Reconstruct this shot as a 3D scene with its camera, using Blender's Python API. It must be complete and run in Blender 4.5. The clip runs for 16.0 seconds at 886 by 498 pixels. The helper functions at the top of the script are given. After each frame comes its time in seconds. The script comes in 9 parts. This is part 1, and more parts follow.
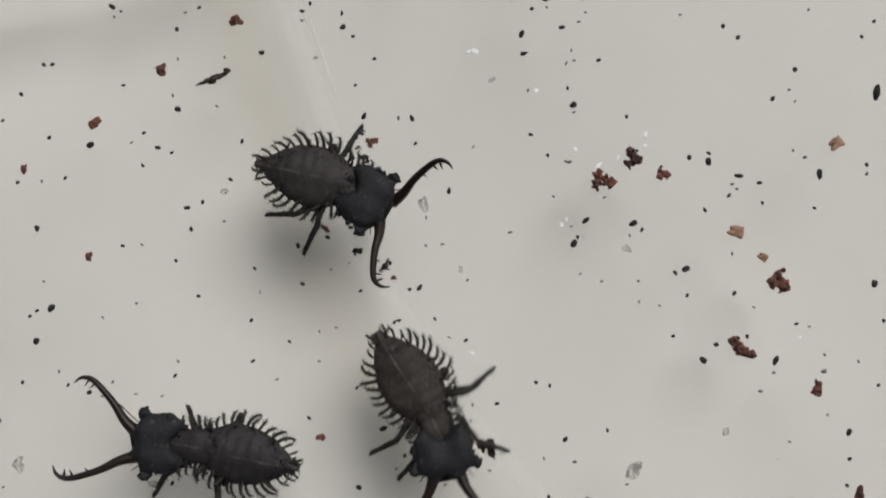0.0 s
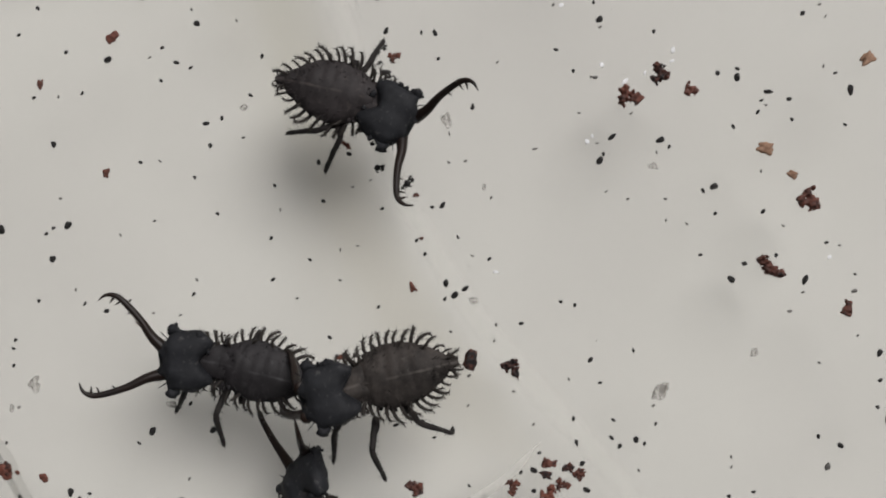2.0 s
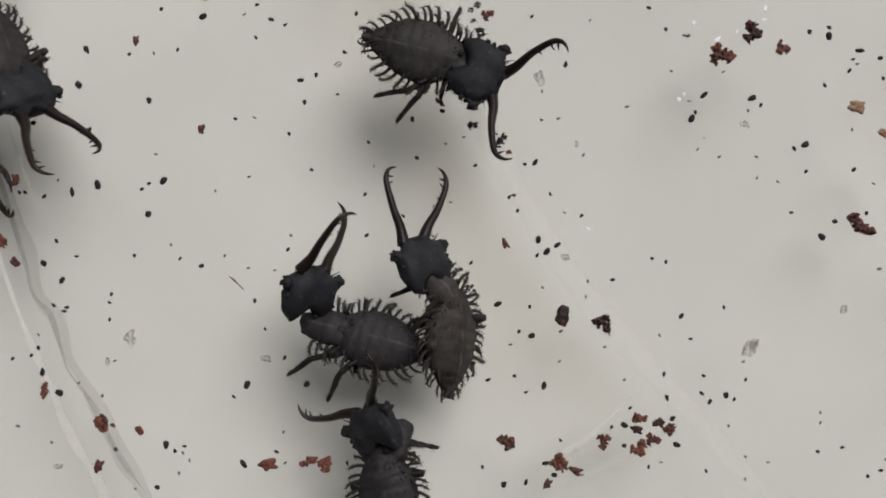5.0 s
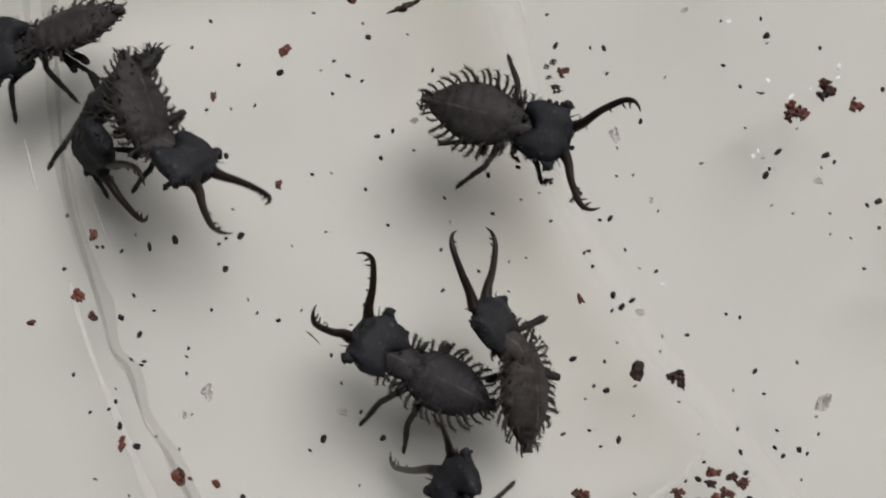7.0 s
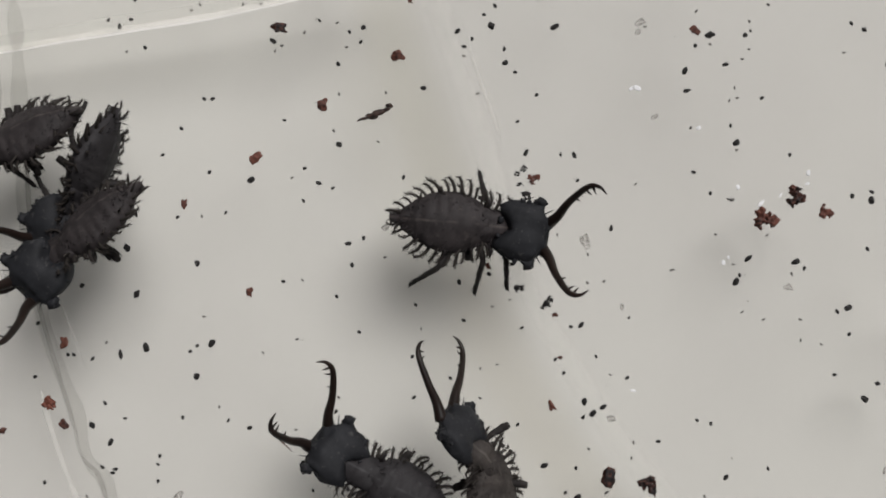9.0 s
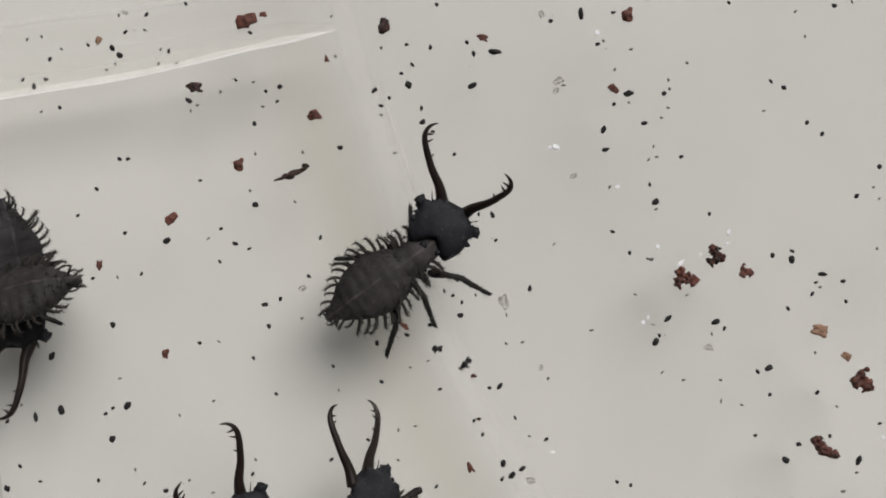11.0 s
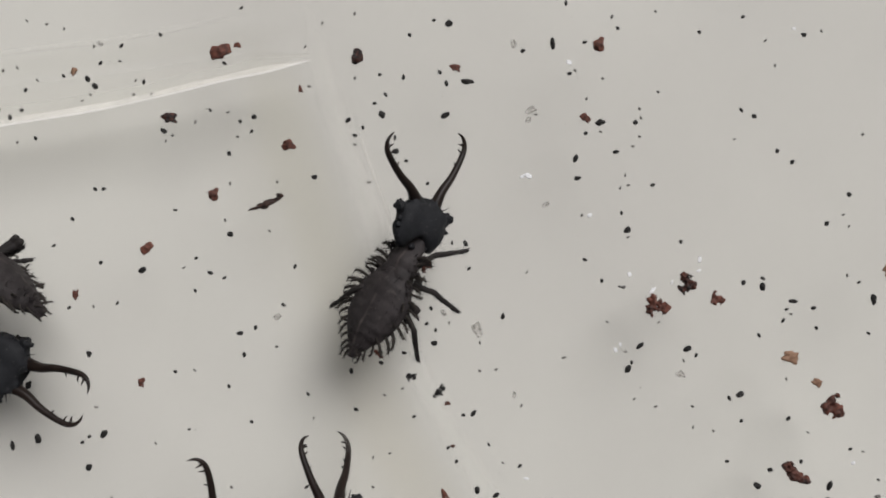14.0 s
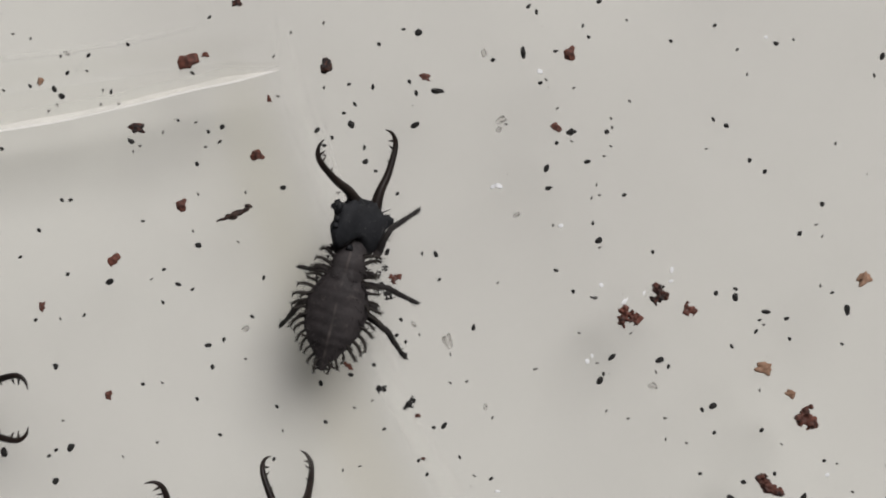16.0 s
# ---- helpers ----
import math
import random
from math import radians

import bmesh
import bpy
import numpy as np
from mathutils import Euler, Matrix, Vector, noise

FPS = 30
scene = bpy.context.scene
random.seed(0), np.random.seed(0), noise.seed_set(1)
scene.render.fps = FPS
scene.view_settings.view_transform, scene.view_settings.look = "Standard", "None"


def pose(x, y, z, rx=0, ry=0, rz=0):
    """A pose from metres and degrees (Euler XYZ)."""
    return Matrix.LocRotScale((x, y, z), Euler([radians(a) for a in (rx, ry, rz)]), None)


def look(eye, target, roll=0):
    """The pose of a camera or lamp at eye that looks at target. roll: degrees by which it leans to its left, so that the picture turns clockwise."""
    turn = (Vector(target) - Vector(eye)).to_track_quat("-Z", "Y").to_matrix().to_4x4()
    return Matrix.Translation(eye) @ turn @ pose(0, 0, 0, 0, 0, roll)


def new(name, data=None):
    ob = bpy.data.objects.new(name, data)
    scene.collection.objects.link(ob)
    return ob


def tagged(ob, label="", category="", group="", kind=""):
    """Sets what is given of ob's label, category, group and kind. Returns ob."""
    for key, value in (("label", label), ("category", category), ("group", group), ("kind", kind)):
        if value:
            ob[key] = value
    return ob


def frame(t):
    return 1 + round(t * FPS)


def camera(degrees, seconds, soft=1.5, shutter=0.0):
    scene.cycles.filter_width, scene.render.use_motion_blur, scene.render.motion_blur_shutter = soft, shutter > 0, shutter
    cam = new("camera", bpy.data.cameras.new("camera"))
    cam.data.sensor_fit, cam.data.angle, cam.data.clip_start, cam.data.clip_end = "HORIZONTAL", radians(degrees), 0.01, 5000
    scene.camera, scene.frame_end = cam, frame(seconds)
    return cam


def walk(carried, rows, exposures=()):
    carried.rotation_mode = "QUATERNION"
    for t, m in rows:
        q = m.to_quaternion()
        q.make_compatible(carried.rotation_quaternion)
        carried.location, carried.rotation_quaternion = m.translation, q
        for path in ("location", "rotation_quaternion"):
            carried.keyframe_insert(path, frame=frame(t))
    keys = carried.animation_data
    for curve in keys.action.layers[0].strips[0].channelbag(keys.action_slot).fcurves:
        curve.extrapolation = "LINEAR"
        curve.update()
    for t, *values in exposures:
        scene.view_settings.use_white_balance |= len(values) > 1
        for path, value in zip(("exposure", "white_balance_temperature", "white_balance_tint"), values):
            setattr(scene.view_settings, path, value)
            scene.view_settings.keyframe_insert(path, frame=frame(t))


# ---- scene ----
cam = camera(50, 16.0, soft=1.8, shutter=0.4)


def mm(x, y, z, rx=0, ry=0, rz=0):
    """A pose from millimetres and degrees."""
    return pose(x * 0.001, y * 0.001, z * 0.001, rx, ry, rz)


walk(cam, [
    (0, mm(10.410, -3.061, 60.476, 0.706, 0.484, -0.308)), (0.5, mm(9.879, -1.348, 59.028, 1.033, 0.258, -0.245)),
    (1, mm(10.207, -2.340, 58.660, 0.679, 0.435, -0.278)), (1.5, mm(10.752, -6.374, 59.234, 0.773, 0.452, -0.246)),
    (2, mm(9.090, -8.064, 59.383, 0.547, 0.641, -0.182)), (2.5, mm(8.271, -8.888, 59.485, 0.441, 0.653, -0.122)),
    (3, mm(7.690, -9.363, 59.729, 0.204, 0.748, -0.041)), (3.5, mm(5.458, -10.007, 59.825, 0.298, 0.754, 0.055)),
    (4, mm(4.480, -10.273, 59.908, 0.380, 0.914, 0.124)), (4.2, mm(4.087, -10.281, 59.851, 0.299, 0.793, 0.079)),
    (6.3, mm(2.269, -8.828, 60.244, -0.149, 0.726, 0.058)), (6.5, mm(1.315, -8.314, 60.273, -0.054, 0.290, 0.029)),
    (7, mm(-1.567, -6.627, 60.431, -0.102, 0.590, 0.148)), (7.5, mm(-2.710, -3.352, 60.653, 0.532, 0.876, 0.155)),
    (8, mm(-0.568, -0.072, 60.624, 0.088, 0.362, 0.038)), (8.5, mm(-0.215, -0.071, 60.488, 0.160, 0.649, -0.020)),
    (9, mm(0.000, 0.000, 60.452, 0.057, 0.342, 0.000)), (9.5, mm(1.423, 0.391, 60.355, 0.183, 0.356, -0.028)),
    (10, mm(2.478, 1.245, 60.142, 0.070, 0.357, -0.140)), (10.2, mm(3.637, 1.957, 59.952, 0.307, 0.388, -0.179)),
    (12.3, mm(5.988, 4.194, 60.024, 0.042, 0.062, -0.158)), (12.5, mm(6.328, 4.247, 60.415, 0.350, 0.254, -0.344)),
    (13, mm(6.930, 4.685, 60.367, 0.158, 0.314, -0.311)), (13.5, mm(6.083, 4.749, 60.418, 0.331, 0.117, -0.341)),
    (14, mm(6.721, 5.415, 60.417, 0.242, 0.178, -0.369)), (14.5, mm(7.107, 5.682, 60.193, 0.358, 0.253, -0.393)),
    (15, mm(7.864, 5.829, 60.268, 0.326, 0.217, -0.379)), (15.5, mm(7.800, 6.134, 60.218, 0.197, 0.151, -0.388)),
    (16, mm(8.485, 5.825, 59.900, 0.491, 0.060, -0.479)),
])

# ---- daylight: a broad soft window light from one side, under an even sky ----
world = bpy.data.worlds.new("world")
scene.world = world
world.use_nodes = True
wn, wl = world.node_tree.nodes, world.node_tree.links
wn.clear()
sky = wn.new("ShaderNodeTexSky")
sky.sky_type, sky.sun_disc = "NISHITA", False
sky.sun_elevation, sky.sun_rotation = radians(52), radians(33)
sky.air_density, sky.dust_density = 1.0, 4.0
back = wn.new("ShaderNodeBackground")
back.inputs["Strength"].default_value = 0.010
w_out = wn.new("ShaderNodeOutputWorld")
pale = wn.new("ShaderNodeHueSaturation")
pale.inputs["Saturation"].default_value = 0.3
wl.new(sky.outputs["Color"], pale.inputs["Color"])
wl.new(pale.outputs["Color"], back.inputs["Color"])
wl.new(back.outputs["Background"], w_out.inputs["Surface"])
sun_data = bpy.data.lights.new("sun", "SUN")
sun_data.energy, sun_data.angle, sun_data.color = 2.74, radians(37), (1.0, 0.98, 0.985)
sun = new("sun", sun_data)
sun.matrix_world = look((0.42, 0.65, 1.0), (0, 0, 0))
scene.view_settings.exposure = 0.0


# ---- materials ----
def material(name):
    m = bpy.data.materials.new(name)
    m.use_nodes = True
    nt = m.node_tree
    return m, nt, nt.nodes["Principled BSDF"], nt.nodes["Material Output"]


def ramp(nt, source, stops):
    r = nt.nodes.new("ShaderNodeValToRGB")
    while len(r.color_ramp.elements) < len(stops):
        r.color_ramp.elements.new(0.5)
    for e, (p, c) in zip(r.color_ramp.elements, stops):
        e.position, e.color = p, (*c, 1)
    nt.links.new(source, r.inputs["Fac"])
    return r.outputs["Color"]


def noise_tex(nt, scale, detail=4, rough=0.6, stretch=None):
    coord = nt.nodes.new("ShaderNodeTexCoord")
    n = nt.nodes.new("ShaderNodeTexNoise")
    n.inputs["Scale"].default_value, n.inputs["Detail"].default_value, n.inputs["Roughness"].default_value = scale, detail, rough
    if stretch:
        mp = nt.nodes.new("ShaderNodeMapping")
        mp.inputs["Scale"].default_value = stretch
        nt.links.new(coord.outputs["Object"], mp.inputs["Vector"])
        nt.links.new(mp.outputs["Vector"], n.inputs["Vector"])
    else:
        nt.links.new(coord.outputs["Object"], n.inputs["Vector"])
    return n.outputs["Fac"]


def bump(nt, source, bsdf, distance, strength=0.6):
    b = nt.nodes.new("ShaderNodeBump")
    b.inputs["Distance"].default_value, b.inputs["Strength"].default_value = distance, strength
    nt.links.new(source, b.inputs["Height"])
    nt.links.new(b.outputs["Normal"], bsdf.inputs["Normal"])


def chitin(name, dark, light, rough=0.5, scale=900, stripe=None, line_strength=1.0):
    m, nt, bsdf, _ = material(name)
    f = noise_tex(nt, scale, 6, 0.7)
    big = noise_tex(nt, scale * 0.22, 3)
    mix = nt.nodes.new("ShaderNodeMath")
    mix.operation = "MULTIPLY_ADD"
    mix.inputs[1].default_value, mix.inputs[2].default_value = 0.55, 0.0
    nt.links.new(f, mix.inputs[0])
    add = nt.nodes.new("ShaderNodeMath")
    add.operation = "MULTIPLY_ADD"
    add.inputs[1].default_value = 0.45
    nt.links.new(big, add.inputs[0])
    nt.links.new(mix.outputs[0], add.inputs[2])
    colour = ramp(nt, add.outputs[0], [(0.36, dark), (0.62, light)])
    if stripe:  # a thin broken pale line along the back, and pale specks of stuck dust
        coord = nt.nodes.new("ShaderNodeTexCoord")
        axes = nt.nodes.new("ShaderNodeSeparateXYZ")
        nt.links.new(coord.outputs["Object"], axes.inputs[0])
        wave = nt.nodes.new("ShaderNodeMath")
        wave.operation = "MULTIPLY_ADD"
        wave.inputs[1].default_value, wave.inputs[2].default_value = 0.00035, -0.000175
        nt.links.new(big, wave.inputs[0])
        shifted = nt.nodes.new("ShaderNodeMath")
        nt.links.new(axes.outputs["X"], shifted.inputs[0])
        nt.links.new(wave.outputs[0], shifted.inputs[1])
        off = nt.nodes.new("ShaderNodeMath")
        off.operation = "ABSOLUTE"
        nt.links.new(shifted.outputs[0], off.inputs[0])
        line = nt.nodes.new("ShaderNodeMapRange")
        line.inputs["From Min"].default_value, line.inputs["From Max"].default_value = 0.00003, 0.00011
        line.inputs["To Min"].default_value, line.inputs["To Max"].default_value = line_strength, 0.0
        nt.links.new(off.outputs[0], line.inputs["Value"])
        dusty = nt.nodes.new("ShaderNodeMapRange")
        dusty.inputs["From Min"].default_value, dusty.inputs["From Max"].default_value = 0.6, 0.72
        dusty.inputs["To Max"].default_value = 0.5
        nt.links.new(noise_tex(nt, 2400, 3, 0.6), dusty.inputs["Value"])
        gaps = nt.nodes.new("ShaderNodeMapRange")
        gaps.inputs["From Min"].default_value, gaps.inputs["From Max"].default_value = 0.44, 0.62
        gaps.inputs["To Max"].default_value = 0.75
        nt.links.new(noise_tex(nt, 700, 2), gaps.inputs["Value"])
        broken = nt.nodes.new("ShaderNodeMath")
        broken.operation = "MULTIPLY"
        nt.links.new(line.outputs["Result"], broken.inputs[0])
        nt.links.new(gaps.outputs["Result"], broken.inputs[1])
        most = nt.nodes.new("ShaderNodeMath")
        most.operation = "MAXIMUM"
        nt.links.new(broken.outputs[0], most.inputs[0])
        nt.links.new(dusty.outputs["Result"], most.inputs[1])
        blend = nt.nodes.new("ShaderNodeMix")
        blend.data_type = "RGBA"
        blend.inputs["B"].default_value = (*stripe, 1)
        nt.links.new(most.outputs[0], blend.inputs["Factor"])
        nt.links.new(colour, blend.inputs["A"])
        colour = blend.outputs["Result"]
    nt.links.new(colour, bsdf.inputs["Base Color"])
    bsdf.inputs["Roughness"].default_value = rough
    bsdf.inputs["Specular IOR Level"].default_value = 0.25
    bump(nt, f, bsdf, 0.00006, 0.5)
    return m


def speck(name, dark, light, rough=0.7, scale=3.2, span=(0.38, 0.74)):
    m, nt, bsdf, _ = material(name)
    info = nt.nodes.new("ShaderNodeObjectInfo")
    f = noise_tex(nt, scale, 5, 0.7)
    add = nt.nodes.new("ShaderNodeMath")
    add.operation = "MULTIPLY_ADD"
    add.inputs[1].default_value = 0.25
    nt.links.new(info.outputs["Random"], add.inputs[0])
    half = nt.nodes.new("ShaderNodeMath")
    half.operation = "MULTIPLY"
    half.inputs[1].default_value = 0.85
    nt.links.new(f, half.inputs[0])
    nt.links.new(half.outputs[0], add.inputs[2])
    nt.links.new(ramp(nt, add.outputs[0], [(span[0], dark), (span[1], light)]), bsdf.inputs["Base Color"])
    bsdf.inputs["Roughness"].default_value = rough
    bump(nt, f, bsdf, 0.00006, 0.8)
    return m


def clear_plastic(name, haze, scale=60, clarity=0.985, warm=0.99, milk=0.85, onward=0.5, fades=False):
    """Clear plastic with a thin milky haze, faint scuffs and gloss."""
    m, nt, bsdf, out = material(name)
    bsdf.inputs["Base Color"].default_value = (milk, milk * 0.98, milk * 0.93, 1)
    bsdf.inputs["Roughness"].default_value = 0.28
    clear = nt.nodes.new("ShaderNodeBsdfTransparent")
    clear.inputs["Color"].default_value = (clarity, clarity, clarity * 0.99, 1)
    mix = nt.nodes.new("ShaderNodeMixShader")
    f = noise_tex(nt, scale, 5, 0.62)
    scuff = noise_tex(nt, scale * 4, 4, 0.6, (1.0, 0.08, 1.0))
    prod = nt.nodes.new("ShaderNodeMath")
    prod.operation = "MULTIPLY_ADD"
    prod.inputs[1].default_value = 0.35
    nt.links.new(scuff, prod.inputs[0])
    nt.links.new(f, prod.inputs[2])
    rng = nt.nodes.new("ShaderNodeMapRange")
    rng.inputs["From Min"].default_value, rng.inputs["From Max"].default_value = 0.45, 0.9
    rng.inputs["To Min"].default_value, rng.inputs["To Max"].default_value = haze * 0.8, haze * 1.25
    nt.links.new(prod.outputs[0], rng.inputs["Value"])
    nt.links.new(rng.outputs["Result"], mix.inputs["Fac"])
    smear = noise_tex(nt, scale * 0.45, 4, 0.55, (1.0, 0.55, 1.0))
    nt.links.new(ramp(nt, smear, [(0.36, (clarity * 0.98, clarity * 0.978, clarity * 0.98 * warm)), (0.56, (clarity, clarity * (0.6 + 0.4 * warm + 0.004), clarity * warm))]), clear.inputs["Color"])
    nt.links.new(clear.outputs["BSDF"], mix.inputs[1])
    glow = nt.nodes.new("ShaderNodeBsdfTranslucent")  # the haze scatters a share of its light onwards
    glow.inputs["Color"].default_value = (0.98, 0.97, 0.94, 1)
    milky = nt.nodes.new("ShaderNodeMixShader")
    milky.inputs["Fac"].default_value = onward
    nt.links.new(bsdf.outputs["BSDF"], milky.inputs[1])
    nt.links.new(glow.outputs["BSDF"], milky.inputs[2])
    nt.links.new(milky.outputs["Shader"], mix.inputs[2])
    if fades:  # the band's colour fades to clear towards its borders
        opacity = nt.nodes.new("ShaderNodeAttribute")
        opacity.attribute_name = "band_opacity"
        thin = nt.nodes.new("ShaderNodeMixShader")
        nt.links.new(opacity.outputs["Fac"], thin.inputs["Fac"])
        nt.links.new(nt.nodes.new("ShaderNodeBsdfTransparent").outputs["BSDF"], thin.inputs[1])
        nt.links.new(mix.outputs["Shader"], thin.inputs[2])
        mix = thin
    nt.links.new(mix.outputs["Shader"], out.inputs["Surface"])
    return m


def paper():
    m, nt, bsdf, _ = material("white_paper")
    f = noise_tex(nt, 35, 4)
    g = noise_tex(nt, 900, 5)
    nt.links.new(ramp(nt, f, [(0.3, (0.765, 0.752, 0.72)), (0.7, (0.79, 0.777, 0.745))]), bsdf.inputs["Base Color"])
    bsdf.inputs["Roughness"].default_value = 0.85
    bump(nt, g, bsdf, 0.00005, 0.3)
    return m


def flake_skin():
    m, nt, bsdf, out = material("pale_skin")
    bsdf.inputs["Base Color"].default_value = (0.30, 0.275, 0.24, 1)
    bsdf.inputs["Roughness"].default_value = 0.5
    clear = nt.nodes.new("ShaderNodeBsdfTransparent")
    mix = nt.nodes.new("ShaderNodeMixShader")
    rng = nt.nodes.new("ShaderNodeMapRange")
    rng.inputs["From Min"].default_value, rng.inputs["From Max"].default_value = 0.35, 0.65
    rng.inputs["To Min"].default_value, rng.inputs["To Max"].default_value = 0.06, 0.5
    nt.links.new(noise_tex(nt, 3.0, 4), rng.inputs["Value"])
    nt.links.new(rng.outputs["Result"], mix.inputs["Fac"])
    nt.links.new(clear.outputs["BSDF"], mix.inputs[1])
    nt.links.new(bsdf.outputs["BSDF"], mix.inputs[2])
    nt.links.new(mix.outputs["Shader"], out.inputs["Surface"])
    return m


PAPER = paper()
PLASTIC = clear_plastic("clear_plastic", 0.055)
# Milky white in RIDGE, FAINT, CREST and STREAK stands in for the folds' highlights.
RIDGE = clear_plastic("ridge_plastic", 0.4, 300, milk=0.95)
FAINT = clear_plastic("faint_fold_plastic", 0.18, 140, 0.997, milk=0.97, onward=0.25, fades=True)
CREST = clear_plastic("crest_highlight_plastic", 0.8, 140, milk=0.97, onward=0.12)
STREAK = clear_plastic("highlight_glow_plastic", 0.20, 300, 0.998, milk=0.97, onward=0.3)
TINT = clear_plastic("yellowish_plastic", 0.012, 60, 0.976, 0.962, fades=True)
# Grey tints here stand in for the folds' shadow and refraction.
DARK_EDGE = clear_plastic("dark_edge_shade", 0.05, 140, 0.80)
GREY_EDGE = clear_plastic("grey_edge_shade", 0.04, 140, 0.885)
BEVEL = clear_plastic("milky_bevel_plastic", 0.07, 60, 0.998, milk=0.96)
GREY_SHADE = clear_plastic("grey_shade_plastic", 0.02, 90, 0.978, fades=True)
BLACK_CHITIN = chitin("black_chitin", (0.0115, 0.012, 0.0138), (0.024, 0.025, 0.0285), 0.68, stripe=(0.085, 0.082, 0.08), line_strength=0.0)
BACK_CHITIN = chitin("striped_back_chitin", (0.0205, 0.0175, 0.0178), (0.049, 0.0415, 0.0415), 0.66, stripe=(0.082, 0.069, 0.063))
BLACK_BACK = chitin("black_back_chitin", (0.0165, 0.0152, 0.016), (0.034, 0.0305, 0.032), 0.64, stripe=(0.06, 0.058, 0.06))
DUSTY_BACK = chitin("dusty_back_chitin", (0.016, 0.0138, 0.0128), (0.064, 0.054, 0.048), 0.72, stripe=(0.10, 0.088, 0.078))
LEG_CHITIN = chitin("leg_chitin", (0.0125, 0.0112, 0.011), (0.034, 0.029, 0.027), 0.7)
JAW_CHITIN = chitin("jaw_chitin", (0.009, 0.0065, 0.006), (0.026, 0.0155, 0.0115), 0.42, 700)
BRISTLE = chitin("bristle_chitin", (0.011, 0.0095, 0.009), (0.062, 0.052, 0.044), 0.7)
GRIT = speck("black_grit", (0.003, 0.0028, 0.0027), (0.017, 0.0145, 0.013))
RUST = speck("rust_bark", (0.009, 0.0058, 0.0052), (0.185, 0.06, 0.038), span=(0.38, 0.66))
SPLINTER = speck("splinter_bark", (0.014, 0.008, 0.0065), (0.12, 0.055, 0.036), scale=1600)
TAN = speck("tan_bark", (0.18, 0.09, 0.05), (0.42, 0.26, 0.17))
SLIVER = speck("sliver_bark", (0.10, 0.06, 0.045), (0.24, 0.17, 0.13), scale=1600)
DUST = speck("grey_grit", (0.10, 0.095, 0.088), (0.26, 0.245, 0.225))
SKIN = flake_skin()
# White-coloured specks stand in for glints off the plastic.
WHITE = speck("white_glint", (0.93, 0.93, 0.93), (0.97, 0.97, 0.97), 0.2)


# ---- building helpers ----
def mesh_of(name, bm, mat, smooth=True):
    me = bpy.data.meshes.new(name)
    bmesh.ops.recalc_face_normals(bm, faces=bm.faces)
    bm.to_mesh(me)
    bm.free()
    me.materials.append(mat)
    if smooth:
        me.polygons.foreach_set("use_smooth", [True] * len(me.polygons))
    return me


def part(name, bm, mat, parent, label="", m=None):
    ob = new(name, bm if isinstance(bm, bpy.types.Mesh) else mesh_of(name, bm, mat))
    ob.parent = parent
    if m is not None:
        ob.matrix_basis = m
    return tagged(ob, label)


def loft(bm, rings, square=2.4, segs=20, jitter=0.0, seed=0):
    """Rings (y, half width, half height, z centre, x centre) joined to a closed body along y, in mm."""
    r = random.Random(seed)
    loops = []
    for y, w, h, z, *x in rings:
        loop = []
        for k in range(segs):
            a = 2 * math.pi * k / segs
            c, s = math.cos(a), math.sin(a)
            px = math.copysign(abs(c) ** (2 / square), c) * w
            pz = math.copysign(abs(s) ** (2 / square), s) * h
            j = 1 + jitter * (r.random() - 0.5)
            loop.append(bm.verts.new(((px * j + (x[0] if x else 0)) * 0.001, (y + jitter * (r.random() - 0.5) * 0.3) * 0.001, (z + pz * j) * 0.001)))
        loops.append(loop)
    for a, b in zip(loops, loops[1:]):
        for k in range(segs):
            bm.faces.new((a[k], a[(k + 1) % segs], b[(k + 1) % segs], b[k]))
    bm.faces.new(loops[0])
    bm.faces.new(list(reversed(loops[-1])))


def smooth_path(points, steps=6):
    """A smooth curve through the points."""
    p = [Vector(q) for q in points]
    p = [p[0] * 2 - p[1], *p, p[-1] * 2 - p[-2]]
    out = []
    for i in range(1, len(p) - 2):
        a, b, c, d = p[i - 1:i + 3]
        for k in range(steps):
            t = k / steps
            out.append(0.5 * (2 * b + (c - a) * t + (2 * a - 5 * b + 4 * c - d) * t * t + (3 * b - a - 3 * c + d) * t ** 3))
    out.append(p[-2])
    return out


def tube(bm, path, radii, segs=7):
    """A tapered tube along a path in mm."""
    loops = []
    n = len(path)
    for i, q in enumerate(path):
        d = (path[min(i + 1, n - 1)] - path[max(i - 1, 0)]).normalized()
        side = d.cross(Vector((0, 0, 1)))
        side = side.normalized() if side.length > 1e-4 else Vector((1, 0, 0))
        up = side.cross(d)
        f = i / (n - 1) * (len(radii) - 1)
        k = min(int(f), len(radii) - 2)
        r = radii[k] + (radii[k + 1] - radii[k]) * (f - k)
        loops.append([bm.verts.new((q + (side * math.cos(2 * math.pi * s / segs) + up * math.sin(2 * math.pi * s / segs)) * r) * 0.001) for s in range(segs)])
    for a, b in zip(loops, loops[1:]):
        for s in range(segs):
            bm.faces.new((a[s], a[(s + 1) % segs], b[(s + 1) % segs], b[s]))
    bm.faces.new(loops[0])
    bm.faces.new(list(reversed(loops[-1])))


def roughen(bm, amount, size, seed=0):
    """Moves the vertices along their normals by an uneven amount, in mm."""
    bm.normal_update()
    off = Vector((seed * 7.3, seed * 3.1, seed * 1.7))
    for v in bm.verts:
        v.co += v.normal * noise.noise(v.co * 1000 / size + off) * amount * 0.001


